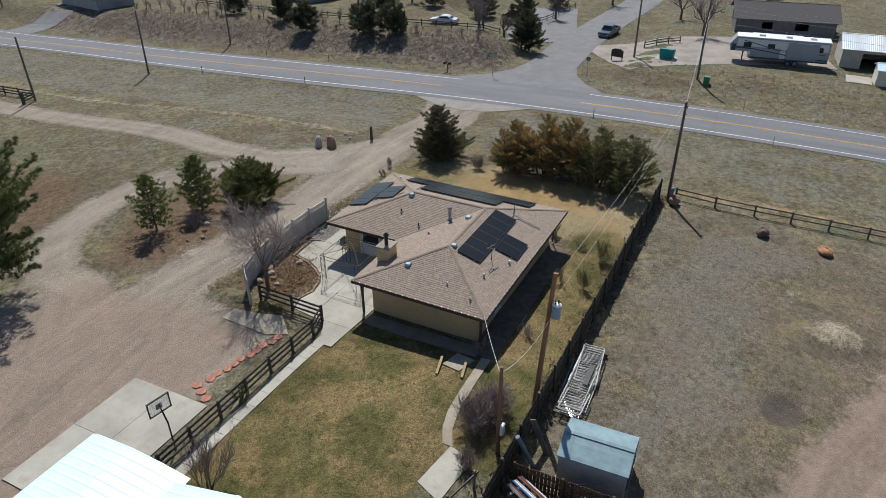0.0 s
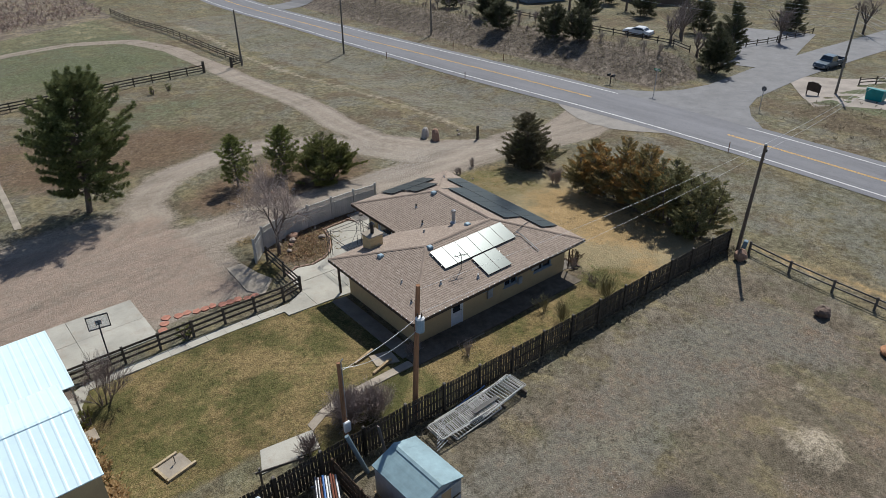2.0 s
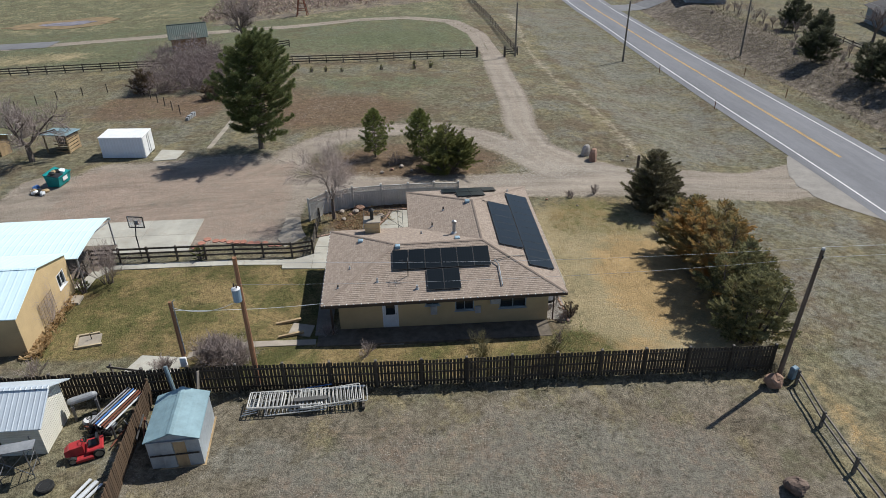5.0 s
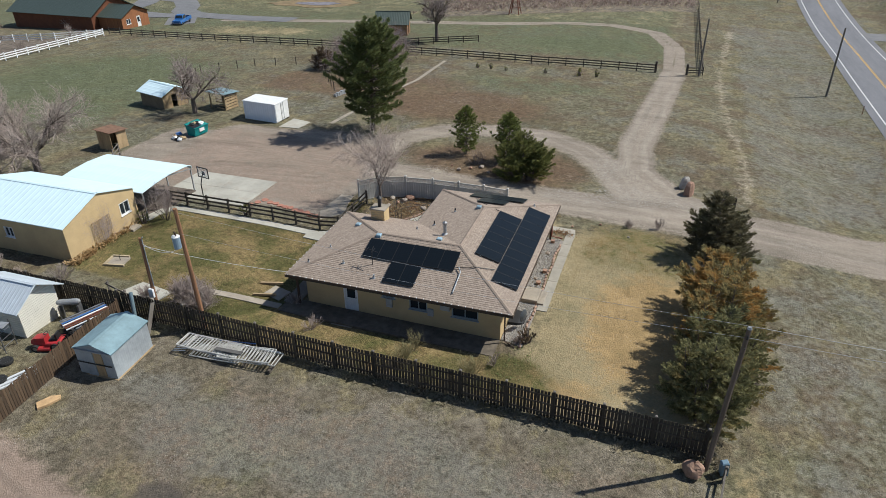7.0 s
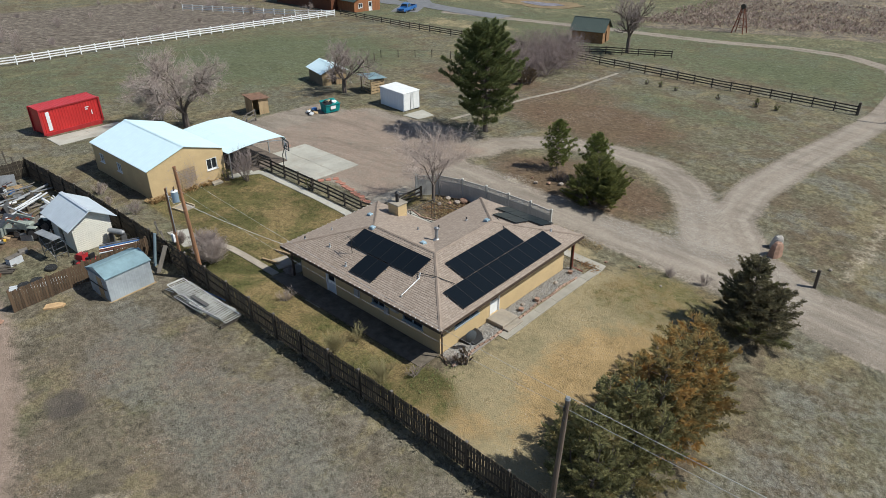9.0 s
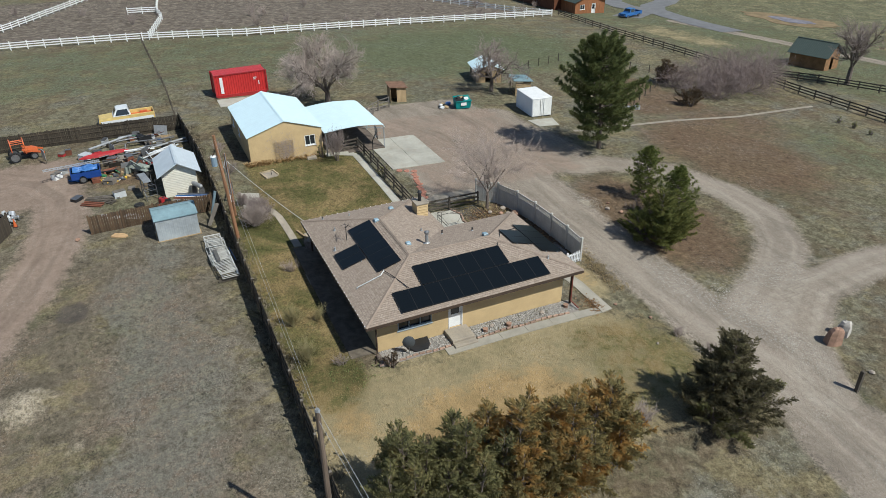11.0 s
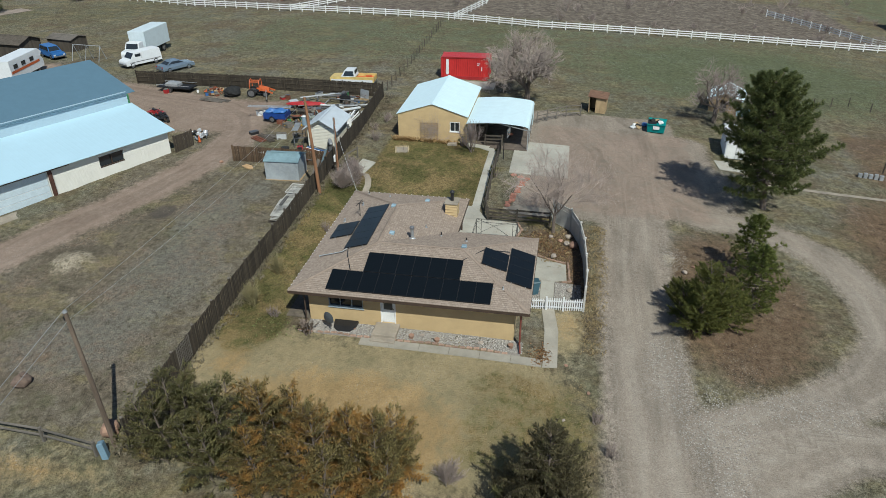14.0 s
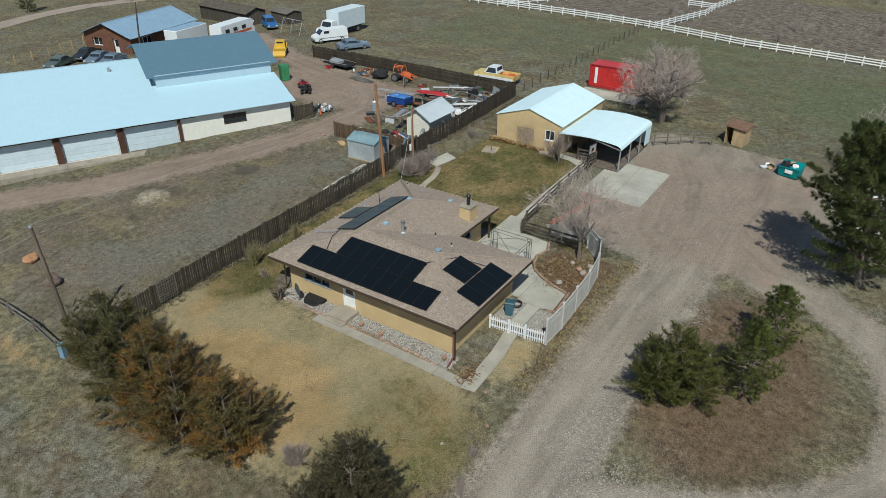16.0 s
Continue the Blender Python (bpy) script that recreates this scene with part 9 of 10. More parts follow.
part("lid", Mesh().box(-0.31, 0.31, -0.32, 0.34, 0.954, 1.05, bevel=0.05), surface("bin_lid", (0.05, 0.11, 0.14), 0.5, vary=0.15), bn)
hs = thing("garden_hose", "coiled dark garden hose beside the bin", "hose", 7.2, 14.5)
part("coil", Mesh().path([(0.35 * math.cos(i * 0.5), 0.35 * math.sin(i * 0.5), 0.08 + 0.006 * i) for i in range(38)], 0.03), BLACK, hs)
ds = thing("satellite_dish", "dark grey satellite dish on a short mast", "satellite dish", 14.55, 2.5, -20)
part("mast", Mesh().path([(0, 0, -0.1), (0, 0, 0.75)], 0.03), STEEL, ds)
part("dish", Mesh().loft([[(0.06 - 0.1 * q * q + 0.1, 0.38 * q * math.cos(6.28 * i / 16), 0.95 + 0.42 * q * math.sin(6.28 * i / 16)) for i in range(16)] for q in (0.05, 0.4, 0.75, 1.0)]), surface("dish_grey", (0.07, 0.08, 0.09), 0.5, vary=0.1), ds)
part("arm", Mesh().beam((0.1, 0, 0.6), (0.55, 0, 0.7), 0.03, 0.03), STEEL, ds)
wc = thing("window_well_cover", "dark mesh cover over a window well", "well cover", 14.15, 3.3)
part("cover", Mesh().loft([[(-0.5, -0.75, 0.05), (-0.5, 0.75, 0.05), (-0.48, 0.75, 0.25), (-0.48, -0.75, 0.25)], [(0.1, -0.7, 0.05), (0.1, 0.7, 0.05), (0.1, 0.65, 0.2), (0.1, -0.65, 0.2)], [(0.45, -0.4, 0.04), (0.45, 0.4, 0.04), (0.42, 0.4, 0.12), (0.42, -0.4, 0.12)]]), BLACK, wc)
for i, (x, y) in enumerate(((14.3, 13.6), (14.6, 9.2), (14.5, 7.6))):
    fp = thing("plant_pot", "small clay plant pot among the stones", "plant pot", x, y, group="plant pots")
    part("pot", Mesh().tube((0, 0, 0), (0, 0, 0.25), 0.12, 0.17, 12), SANDSTONE, fp)

# galvanised scaffold parts stacked along the dark fence
SCAFFOLD = surface("dull_white_steel", (0.52, 0.51, 0.48), 0.55, vary=0.3, scale=3, fine=14, bump=0.05, each=0.35)
sk = thing("scaffold_stack", "flat stack of galvanised scaffold frames on the grass", "scaffold parts", -0.35, -5.95, 2)
for k, (x0, x1, z, yo) in enumerate(((-2.9, 0.2, 0.42, 0.0), (-2.5, 0.7, 0.52, 0.09), (0.3, 3.0, 0.4, 0.12), (-0.4, 2.7, 0.5, -0.06), (-3.0, -1.3, 0.62, -0.14), (-2.2, 0.9, 0.2, -0.1), (-1.0, 2.2, 0.28, 0.05))):
    ln = x1 - x0
    swing = pose(0, 0, 0, 1.2 * ((k * 3) % 5 - 2), 0.9 * ((k * 2) % 5 - 2), 1.6 * ((k * 2) % 7 - 3))
    fr = part("frame", Mesh().path([(x0, -0.58 + yo, z), (x0 + 0.06, -0.6 + yo, z), (x1 - 0.06, -0.6 + yo, z), (x1, -0.58 + yo, z), (x1, 0.53 + yo, z), (x1 - 0.06, 0.55 + yo, z), (x0 + 0.06, 0.55 + yo, z), (x0, 0.53 + yo, z), (x0, -0.56 + yo, z)], 0.034, 6), SCAFFOLD, sk, at=swing)
    for i in range(int(ln / 0.2)):
        x = x0 + 0.1 + i * 0.2
        part("rung", Mesh().tube((x, -0.6 + yo, z), (x, 0.55 + yo, z), 0.026, n=5), SCAFFOLD, fr)
for x in (-2.6, -0.6, 1.2, 2.8):
    part("bearer", Mesh().box(x - 0.06, x + 0.06, -0.65, 0.6, -0.05, 0.16), WOOD_DARK, sk)
part("plank", Mesh().box(-0.7, 1.0, -0.35, -0.1, 0.6, 0.65), surface("grey_plank", (0.12, 0.115, 0.11), 0.8, vary=0.2), sk)
part("pipe", Mesh().tube((-0.5, 0.7, 0.42), (2.9, 0.66, 0.4), 0.05), PVC, sk)
part("pipe", Mesh().tube((-1.2, 0.85, 0.3), (1.2, 0.9, 0.5), 0.03), TARP, sk)
for i in range(7):
    part("clamp_bar", Mesh().tube((-3.4 + 0.1 * i, -0.6 + 0.12 * i, 0.2 + 0.05 * i), (-2.6 + 0.1 * i, -0.45 + 0.16 * i, 0.22 + 0.05 * i), 0.025, n=5), ALU, sk)
slabwood = thing("wood_slab", "raw slab of orange timber lying on the ground", "timber", -7.0, -12.3, 60)
part("slab", Mesh().prism([(-0.6, -0.25), (-0.1, -0.3), (0.5, -0.22), (0.62, 0.05), (0.2, 0.3), (-0.5, 0.25)], 0.0, 0.12), surface("cut_timber", (0.55, 0.36, 0.19), 0.85, vary=0.3, scale=4), slabwood)
lp = thing("leaning_pipe", "pale duct pipe leaning on the board fence", "pipe", -7.0, -5.4)
part("pipe", Mesh().tube((0, -0.2, 0.0), (-0.5, 0.5, 2.1), 0.11, n=10), surface("duct", (0.16, 0.22, 0.25), 0.5, vary=0.2), lp)
bd = thing("leaning_board", "weathered board leaning on the fence", "board", -6.0, -5.4)
part("board", Mesh().beam((0, -0.5, 0.0), (0.1, 0.35, 1.8), 0.05, 0.3), WOOD_GREY, bd)

# dumpster and rubbish
dm = thing("dumpster", "teal steel dumpster filled with rubbish", "dumpster", -25.3, 25.3, 80)
part("body", Mesh().loft([[(-0.85, -0.55, 0.12), (0.85, -0.55, 0.12), (0.85, 0.5, 0.12), (-0.85, 0.5, 0.12)], [(-0.92, -0.75, 1.0), (0.92, -0.75, 1.0), (0.92, 0.62, 1.25), (-0.92, 0.62, 1.25)]]), TEAL, dm)
part("rim", Mesh().beam((-0.95, -0.76, 1.02), (0.95, -0.76, 1.02), 0.08, 0.08), TEAL, dm)
part("rim", Mesh().beam((-0.95, 0.64, 1.26), (0.95, 0.64, 1.26), 0.08, 0.08), TEAL, dm)
part("lid", Mesh().add([(-0.9, -0.7, 1.06), (0.0, -0.7, 1.06), (0.0, 0.3, 1.25), (-0.9, 0.3, 1.25)], [(0, 1, 2, 3)]), BLACK, dm)
part("sign", Mesh().box(-0.3, 0.35, -0.72, -0.705, 0.5, 0.85), WHITE, dm, "pale sign panel")
for i in range(9):
    rng = random.Random(400 + i)
    x, y = -26.2 + rng.uniform(-0.7, 0.7), 23.6 + rng.uniform(-0.8, 0.7)
    boulder("tied rubbish bag beside the dumpster" if i < 4 else "loose rubbish beside the dumpster", x, y, rng.uniform(0.2, 0.38), rng.uniform(0.2, 0.3), rng.uniform(0.1, 0.25), 400 + i, (WHITE, RUBBER, PVC, WOOD_RAW, WHITE, TARP, PVC, RUBBER, WOOD_RAW)[i], i * 50, "rubbish_bag", "rubbish")
for i in range(4):
    rng = random.Random(430 + i)
    boulder("rubbish bag inside the dumpster", -25.3 + rng.uniform(-0.35, 0.35), 25.3 + rng.uniform(-0.6, 0.6), 0.32, 0.3, 0.2, 430 + i, (RUBBER, WHITE, RUBBER, WOOD_RAW)[i], i * 40, "rubbish_bag", "rubbish").location.z += 1.0

# ---- junk yard ----
def junk_pipe(label, x, y, turn, length, r, mat, z=0.3, tilt=4.0, name="pipe", group="junk pipes", n=8):
    p = thing(name, label, "pipe", x, y, turn, z=ground_z(x, y) + z, group=group)
    part("tube", Mesh().tube((-length / 2, 0, -math.tan(radians(tilt)) * length / 2), (length / 2, 0, math.tan(radians(tilt)) * length / 2), r, n=n), mat, p)
    part("rest", Mesh().box(-0.1, 0.1, -r * 1.4, r * 1.4, -z - 0.05, -r * 0.9), WOOD_DARK, p)
    return p


rng = random.Random(500)
mats = [PVC, ALU, GALV, WHITE, STEEL, WOOD_GREY, WOOD_DARK, STEEL]
for i in range(30):
    x, y = rng.uniform(-28.6, -18.5), rng.uniform(-13.0, -6.4)
    if -17.2 < x < -11.8 and -9 < y:
        continue
    junk_pipe(rng.choice(("length of pale pipe", "length of steel tube", "old plastic gutter")) + " in the junk yard", x, y, rng.choice((-75, -60, -82, 10, 100)) + rng.uniform(-15, 15), rng.uniform(1.6, 4.5), rng.choice((0.04, 0.05, 0.07, 0.1)), rng.choice(mats), rng.uniform(0.15, 0.55), rng.uniform(-4, 6))
for i in range(46):
    x, y = rng.uniform(-28.8, -14), rng.uniform(-33 if rng.random() < 0.35 else -17, -6.3)
    if (-17.2 < x < -11.8 and -9.6 < y) or (y < -17 and x > -25.5):
        continue
    k = thing("junk_box", rng.choice(("battered metal box", "broken appliance panel", "weathered crate", "stacked sheet scrap")) + " in the junk yard", "scrap", x, y, rng.uniform(0, 180), group="junk boxes")
    w, l, h = rng.uniform(0.2, 0.9), rng.uniform(0.3, 1.1), rng.uniform(0.12, 0.7)
    mat = rng.choice((PVC, WHITE, STEEL, WOOD_GREY, WOOD_RAW, BLACK, TARP, GALV, RED, STEEL, WOOD_RED, GREEN))
    part("body", Mesh().box(-w / 2, w / 2, -l / 2, l / 2, -0.03, h, bevel=0.04), mat, k)
    part("lid", Mesh().box(-w / 2 - 0.03, w / 2 + 0.02, -l / 2, l / 2, h + 0.003, h + 0.04, pose(0, 0, 0, rng.uniform(-2, 2), 0, rng.uniform(-4, 4))), rng.choice((mat, WOOD_GREY, STEEL)), k)
for i, (x, y, t, ln, m) in enumerate(((-24.6, -24.0, 75, 3.6, WOOD_GREY), (-24.3, -24.4, 78, 3.2, WOOD_GREY), (-14.2, -13.6, 60, 2.2, WOOD_DARK), (-13.8, -13.1, 40, 1.9, WOOD_DARK), (-14.4, -12.9, 80, 2.0, WOOD_GREY), (-13.5, -14.1, 55, 1.8, WOOD_RED), (-10.2, -12.0, 65, 3.4, PVC), (-23, -9.2, 85, 4, WOOD_GREY), (-27.6, -8.5, 80, 3.8, WOOD_RAW))):
    b = thing("timber_plank", "loose weathered planks stacked on the ground", "timber", x, y, t, group="timbers")
    for j in range(4):
        part("plank", Mesh().box(-ln / 2, ln / 2, -0.3 + j * 0.17, -0.16 + j * 0.17, 0.0 + 0.05 * (j % 2), 0.06 + 0.05 * (j % 2), pose(0, 0, 0.05, 0, 0, rng.uniform(-4, 4))), m, b)
for i, (x, y, w, h) in enumerate(((-17.3, -6.7, 0.65, 0.9), (-18.1, -7.2, 0.7, 1.0), (-17.5, -7.9, 0.6, 0.85), (-19.0, -6.6, 0.7, 1.1), (-18.9, -8.0, 0.6, 0.6), (-20.2, -7.4, 0.6, 0.8))):
    ap2 = thing("old_appliance", "discarded white kitchen appliance in the junk yard", "appliance", x, y, 20 + 37 * i, group="old appliances")
    part("case", Mesh().box(-w / 2, w / 2, -0.33, 0.33, 0, h, bevel=0.03), (WHITE, PVC, GALV)[i % 3], ap2)
    part("door", Mesh().box(-w / 2 + 0.04, w / 2 - 0.04, -0.36, -0.333, 0.08, h - 0.1), (WHITE, BLACK, STEEL)[i % 3], ap2)
for i in range(26):
    x, y = rng.uniform(-28.6, -18), rng.uniform(-13.5, -6.2)
    sc = thing("scrap_heap", rng.choice(("bent dark metal panel", "broken grey board", "rusty steel frame")) + " leaning in the junk yard", "scrap", x, y, rng.uniform(0, 180), group="scrap heaps")
    part("sheet", Mesh().box(-rng.uniform(0.3, 0.8), rng.uniform(0.3, 0.8), -0.02, 0.02, -0.05, rng.uniform(0.4, 1.1), pose(0, 0, 0, rng.uniform(-60, 60), 0, 0)), rng.choice((BLACK, STEEL, WOOD_DARK, WOOD_GREY, WOOD_RED, GALV)), sc)
    part("strut", Mesh().tube((-0.4, 0.2, 0.05), (0.5, -0.2, rng.uniform(0.2, 0.7)), 0.03, n=5), rng.choice((STEEL, BLACK, WOOD_RED)), sc)
of = thing("tractor_frame", "orange tractor with a bare roll cage in the junk yard", "machine", -27.0, -20.0, 100, group="machines")
for sx in (-0.6, 0.5):
    part("hoop", Mesh().path([(sx, -0.6, 0.7), (sx, -0.6, 1.6), (sx, -0.35, 1.95), (sx, 0.35, 1.95), (sx, 0.6, 1.6), (sx, 0.6, 0.7)], 0.05), ORANGE, of)
for y in (-0.55, -0.2, 0.2, 0.55):
    part("bar", Mesh().tube((-0.6, y, 1.82 - 0.2 * abs(y)), (0.5, y, 1.82 - 0.2 * abs(y)), 0.035), ORANGE, of)
part("hood", Mesh().loft([[(x, -w, 0.65), (x, w, 0.65), (x, w * 0.8, h), (x, -w * 0.8, h)] for x, w, h in ((0.3, 0.3, 1.15), (1.1, 0.28, 1.1), (1.5, 0.2, 0.95))]), ORANGE, of)
part("chassis", Mesh().box(-0.8, 1.3, -0.25, 0.25, 0.4, 0.64, bevel=0.05), BLACK, of)
part("loader_arm", Mesh().beam((0.2, -0.6, 1.1), (2.0, -0.6, 0.5), 0.1, 0.16), ORANGE, of)
part("loader_arm", Mesh().beam((0.2, 0.6, 1.1), (2.0, 0.6, 0.5), 0.1, 0.16), ORANGE, of)
for k in (-1, 1):
    wheel(of, -0.5, k * 0.62, 0.5, 0.3)
    wheel(of, 1.1, k * 0.5, 0.32, 0.2)
cn = thing("canoe", "red plastic canoe lying upside down on scrap", "canoe", -23.6, -12.8, -82, z=ground_z(-23.6, -12.8) + 0.45)
part("hull", Mesh().loft([[(x, w * c, h * s) for c, s in ((-1, 0), (-0.8, 0.6), (0, 1), (0.8, 0.6), (1, 0))] for x, w, h in ((-2.2, 0.03, 0.1), (-1.6, 0.25, 0.28), (-0.6, 0.4, 0.34), (0.6, 0.4, 0.34), (1.6, 0.25, 0.28), (2.2, 0.03, 0.1))]), RED, cn)
part("stand", Mesh().box(-1.2, -1.0, -0.4, 0.4, -0.5, 0.02).box(1.0, 1.2, -0.4, 0.4, -0.5, 0.02), WOOD_DARK, cn)
fb = thing("flat_trailer", "black flatbed trailer loaded with silver parts", "trailer", -27.6, -30.4, 85, group="junk yard vehicles")
part("deck", Mesh().box(-2.2, 2.2, -0.9, 0.9, 0.5, 0.62), BLACK, fb)
for s in (-1, 1):
    wheel(fb, -0.4, s * 0.95, 0.32, 0.2)
    part("rail", Mesh().beam((-2.2, s * 0.85, 0.85), (2.2, s * 0.85, 0.85), 0.05, 0.05).beam((-2.2, s * 0.85, 0.6), (-2.2, s * 0.85, 0.88), 0.05, 0.05), ALU, fb)
part("load", Mesh().box(-1.2, 0.4, -0.6, 0.5, 0.625, 1.1, bevel=0.2), GALV, fb)
dome = boulder("black tarpaulin heap with a yellow sign", -26.6, -22.9, 1.1, 0.9, 0.6, 601, RUBBER, 0, "tarp_heap", "heaps")
part("sign", Mesh().box(-0.25, 0.25, -0.02, 0.0, 0.5, 0.95, pose(0.9, -0.2, 0, -20, 0, 80)), YELLOW, dome, "yellow sign plate")
wp = thing("white_sign", "white diamond sign plate standing in the scrap", "sign", -24.9, -17.9, 20)
part("plate", Mesh().box(-0.45, 0.45, -0.02, 0.02, 0.3, 1.2, Matrix.Translation((0, 0, 0.15)) @ Matrix.Rotation(radians(0), 4, "Y")), ALU, wp)
part("stake", Mesh().box(-0.03, 0.03, 0.022, 0.07, -0.2, 1.2), WOOD_DARK, wp)
for i, (x, y, z) in enumerate(((-11.7, -10.6, 0), (-10.7, -11.9, 0), (-10.7, -12.7, 0))):
    tw = thing("spare_tyre", "spare tyre with a chrome rim lying flat", "tyre", x, y, group="spare tyres")
    n = 16
    ring = [(math.cos(6.2832 * k / n), math.sin(6.2832 * k / n)) for k in range(n)]
    part("tread", Mesh().loft([[(c * r, s * r, z2) for c, s in ring] for r, z2 in ((0.22, 0.02), (0.36, 0.0), (0.4, 0.06), (0.4, 0.16), (0.36, 0.22), (0.22, 0.2))]), RUBBER, tw)
    part("rim", Mesh().loft([[(c * r, s * r, z2) for c, s in ring] for r, z2 in ((0.225, 0.05), (0.235, 0.21), (0.2, 0.12), (0.08, 0.12), (0.05, 0.18))]), STEEL, tw)
mw = thing("riding_mower", "red riding mower parked beside the shed", "mower", -10.5, -8.6, 200)
part("hood", Mesh().loft([[(0.1, -0.3, 0.35), (0.1, 0.3, 0.35), (0.1, 0.26, 0.8), (0.1, -0.26, 0.8)], [(0.7, -0.3, 0.35), (0.7, 0.3, 0.35), (0.7, 0.24, 0.75), (0.7, -0.24, 0.75)], [(0.95, -0.22, 0.38), (0.95, 0.22, 0.38), (0.93, 0.16, 0.6), (0.93, -0.16, 0.6)]]), RED, mw)
part("fender", Mesh().box(-0.75, 0.0, -0.45, 0.45, 0.45, 0.55, bevel=0.05), RED, mw)
part("deck", Mesh().box(-0.25, 0.5, -0.58, 0.58, 0.12, 0.3, bevel=0.05), RED, mw)
part("seat", Mesh().box(-0.55, -0.1, -0.22, 0.22, 0.56, 0.66, bevel=0.03).box(-0.6, -0.5, -0.22, 0.22, 0.6, 1.0), BLACK, mw)
part("steering_wheel", Mesh().path([(0.05 + 0.1 * math.cos(i * 0.7), 0.18 * math.sin(i * 0.7), 0.98) for i in range(10)], 0.02), BLACK, mw)
for x, r in ((-0.5, 0.26), (0.65, 0.2)):
    for s in (-1, 1):
        wheel(mw, x, s * 0.42, r, 0.18)
rk = thing("lumber_rack", "stack of white and red tubes on a rack behind the shed", "pipe rack", -9.6, -6.6, 65)
for i in range(9):
    part("tube", Mesh().tube((-1.3, -0.5 + i * 0.12, 0.95 + 0.06 * (i % 3)), (1.3, -0.45 + i * 0.11, 1.0 + 0.06 * (i % 3)), 0.045, n=8), (PVC, WOOD_RED, WOOD_RED, PVC, WHITE, TARP, WOOD_RED, STEEL, STEEL)[i], rk)
for x in (-1.0, 1.0):
    part("trestle", Mesh().box(x - 0.05, x + 0.05, -0.6, 0.65, 0.8, 0.88).box(x - 0.04, x + 0.04, -0.6, -0.5, -0.1, 0.8).box(x - 0.04, x + 0.04, 0.5, 0.6, -0.1, 0.8), STEEL, rk)
# cylinder added in place of scaffold clutter with a pale roll
cy = thing("clutter_cylinder", "grey cylinder on a stand, standing in for scaffold clutter", "gas tank", -11.5, -5.9, 25)
part("tank", Mesh().loft([[(x, r * math.cos(6.28 * i / 12), 1.15 + r * math.sin(6.28 * i / 12)) for i in range(12)] for x, r in ((-0.7, 0.06), (-0.63, 0.15), (-0.5, 0.19), (0.5, 0.19), (0.63, 0.15), (0.7, 0.06))]), GALV, cy)
part("stand", Mesh().box(-0.6, -0.5, -0.25, 0.25, -0.1, 0.95).box(0.5, 0.6, -0.25, 0.25, -0.1, 0.95), STEEL, cy)
for i in range(6):
    junk_pipe("dark steel scrap bar beside the shed", -9.2 + 0.3 * i, -7.6 - 0.25 * (i % 3), 70 + 9 * i, 1.8, 0.04, STEEL if i % 2 else WOOD_RED, 0.3 + 0.1 * i, 6 - 3 * i, n=5)
ENGINE = [STEEL, BLACK, GALV, STEEL, ALU, BLACK, PVC, RUBBER]
scrap_pile("heap of dismantled engine parts beside the workshop", -13.1, -20.6, 1.3, 42, ENGINE, 620, 0.8)
cone = thing("traffic_cone", "orange traffic cone beside the engine scrap", "cone", -12.0, -19.6)
part("base", Mesh().box(-0.18, 0.18, -0.18, 0.18, 0, 0.04), BLACK, cone)
part("cone", Mesh().tube((0, 0, 0.042), (0, 0, 0.7), 0.14, 0.03, 12), ORANGE, cone)
quad_bike(-18.0, -27.6, 60, RED, "red quad bike parked behind the workshop")
quad_bike(-17.0, -26.4, 40, BLACK, "black quad bike parked behind the workshop")
scrap_pile("heap of broken boards and pipe beside the cream shed", -17.6, -6.6, 1.2, 30, [PVC, WHITE, GALV, STEEL, WOOD_GREY], 621, 0.7)
scrap_pile("rusty scrap heap against the back fence", -27.6, -25.4, 1.5, 40, [WOOD_RED, WOOD_RED, ORANGE, WOOD_RAW, STEEL], 622, 0.5)
scrap_pile("heap of motor parts and wire beside the sheds", -10.4, -7.0, 1.2, 36, [BLACK, STEEL, BLACK, RUBBER, WOOD_RED, GALV], 623, 0.6)
scrap_pile("scattered tools and hose on the yard", -18.6, -12.2, 1.3, 26, [YELLOW, BLACK, STEEL, WOOD_RAW, WHITE, GREEN], 624, 0.2)
for i in range(7):
    junk_pipe("long pale gutter lying along the board fence", -20.4 + 0.35 * (i % 4), -6.2 - 0.16 * i, 174 + 3 * (i % 3), 4.5 - 0.3 * i, 0.06, (PVC, WHITE, GALV, PVC, ALU, PVC, GREEN)[i], 0.35 + 0.09 * (i % 3), 2)
bt2 = thing("bee_boxes", "row of small pale boxes at the garden plot", "box", -18.4, 44.3, 80)
for i in range(5):
    part("box", Mesh().box(-1 + i * 0.45, -0.68 + i * 0.45, -0.16, 0.16, -0.05, 0.4 + 0.08 * (i % 2)), GALV, bt2)
sw = thing("swing_set", "bare metal swing set frame in the pasture", "swing set", -40.2, -50.8, 85)
for x in (-2.2, 0, 2.2):
    part("leg", Mesh().tube((x, -0.9, -0.1), (x, 0, 2.1), 0.04).tube((x, 0.9, -0.1), (x, 0, 2.1), 0.04), GALV, sw)
part("top_bar", Mesh().tube((-2.3, 0, 2.1), (2.3, 0, 2.1), 0.05), GALV, sw)
for x in (-1.1, 1.1):
    part("seat", Mesh().box(x - 0.25, x + 0.25, -0.1, 0.1, 0.5, 0.54), BLACK, sw)
    part("chain", Mesh().tube((x - 0.23, 0, 0.54), (x - 0.23, 0, 2.06), 0.012, n=4).tube((x + 0.23, 0, 0.54), (x + 0.23, 0, 2.06), 0.012, n=4), STEEL, sw)
wt = thing("windmill_tower", "small dark timber windmill tower in the far field", "tower", -13.0, 114.5)
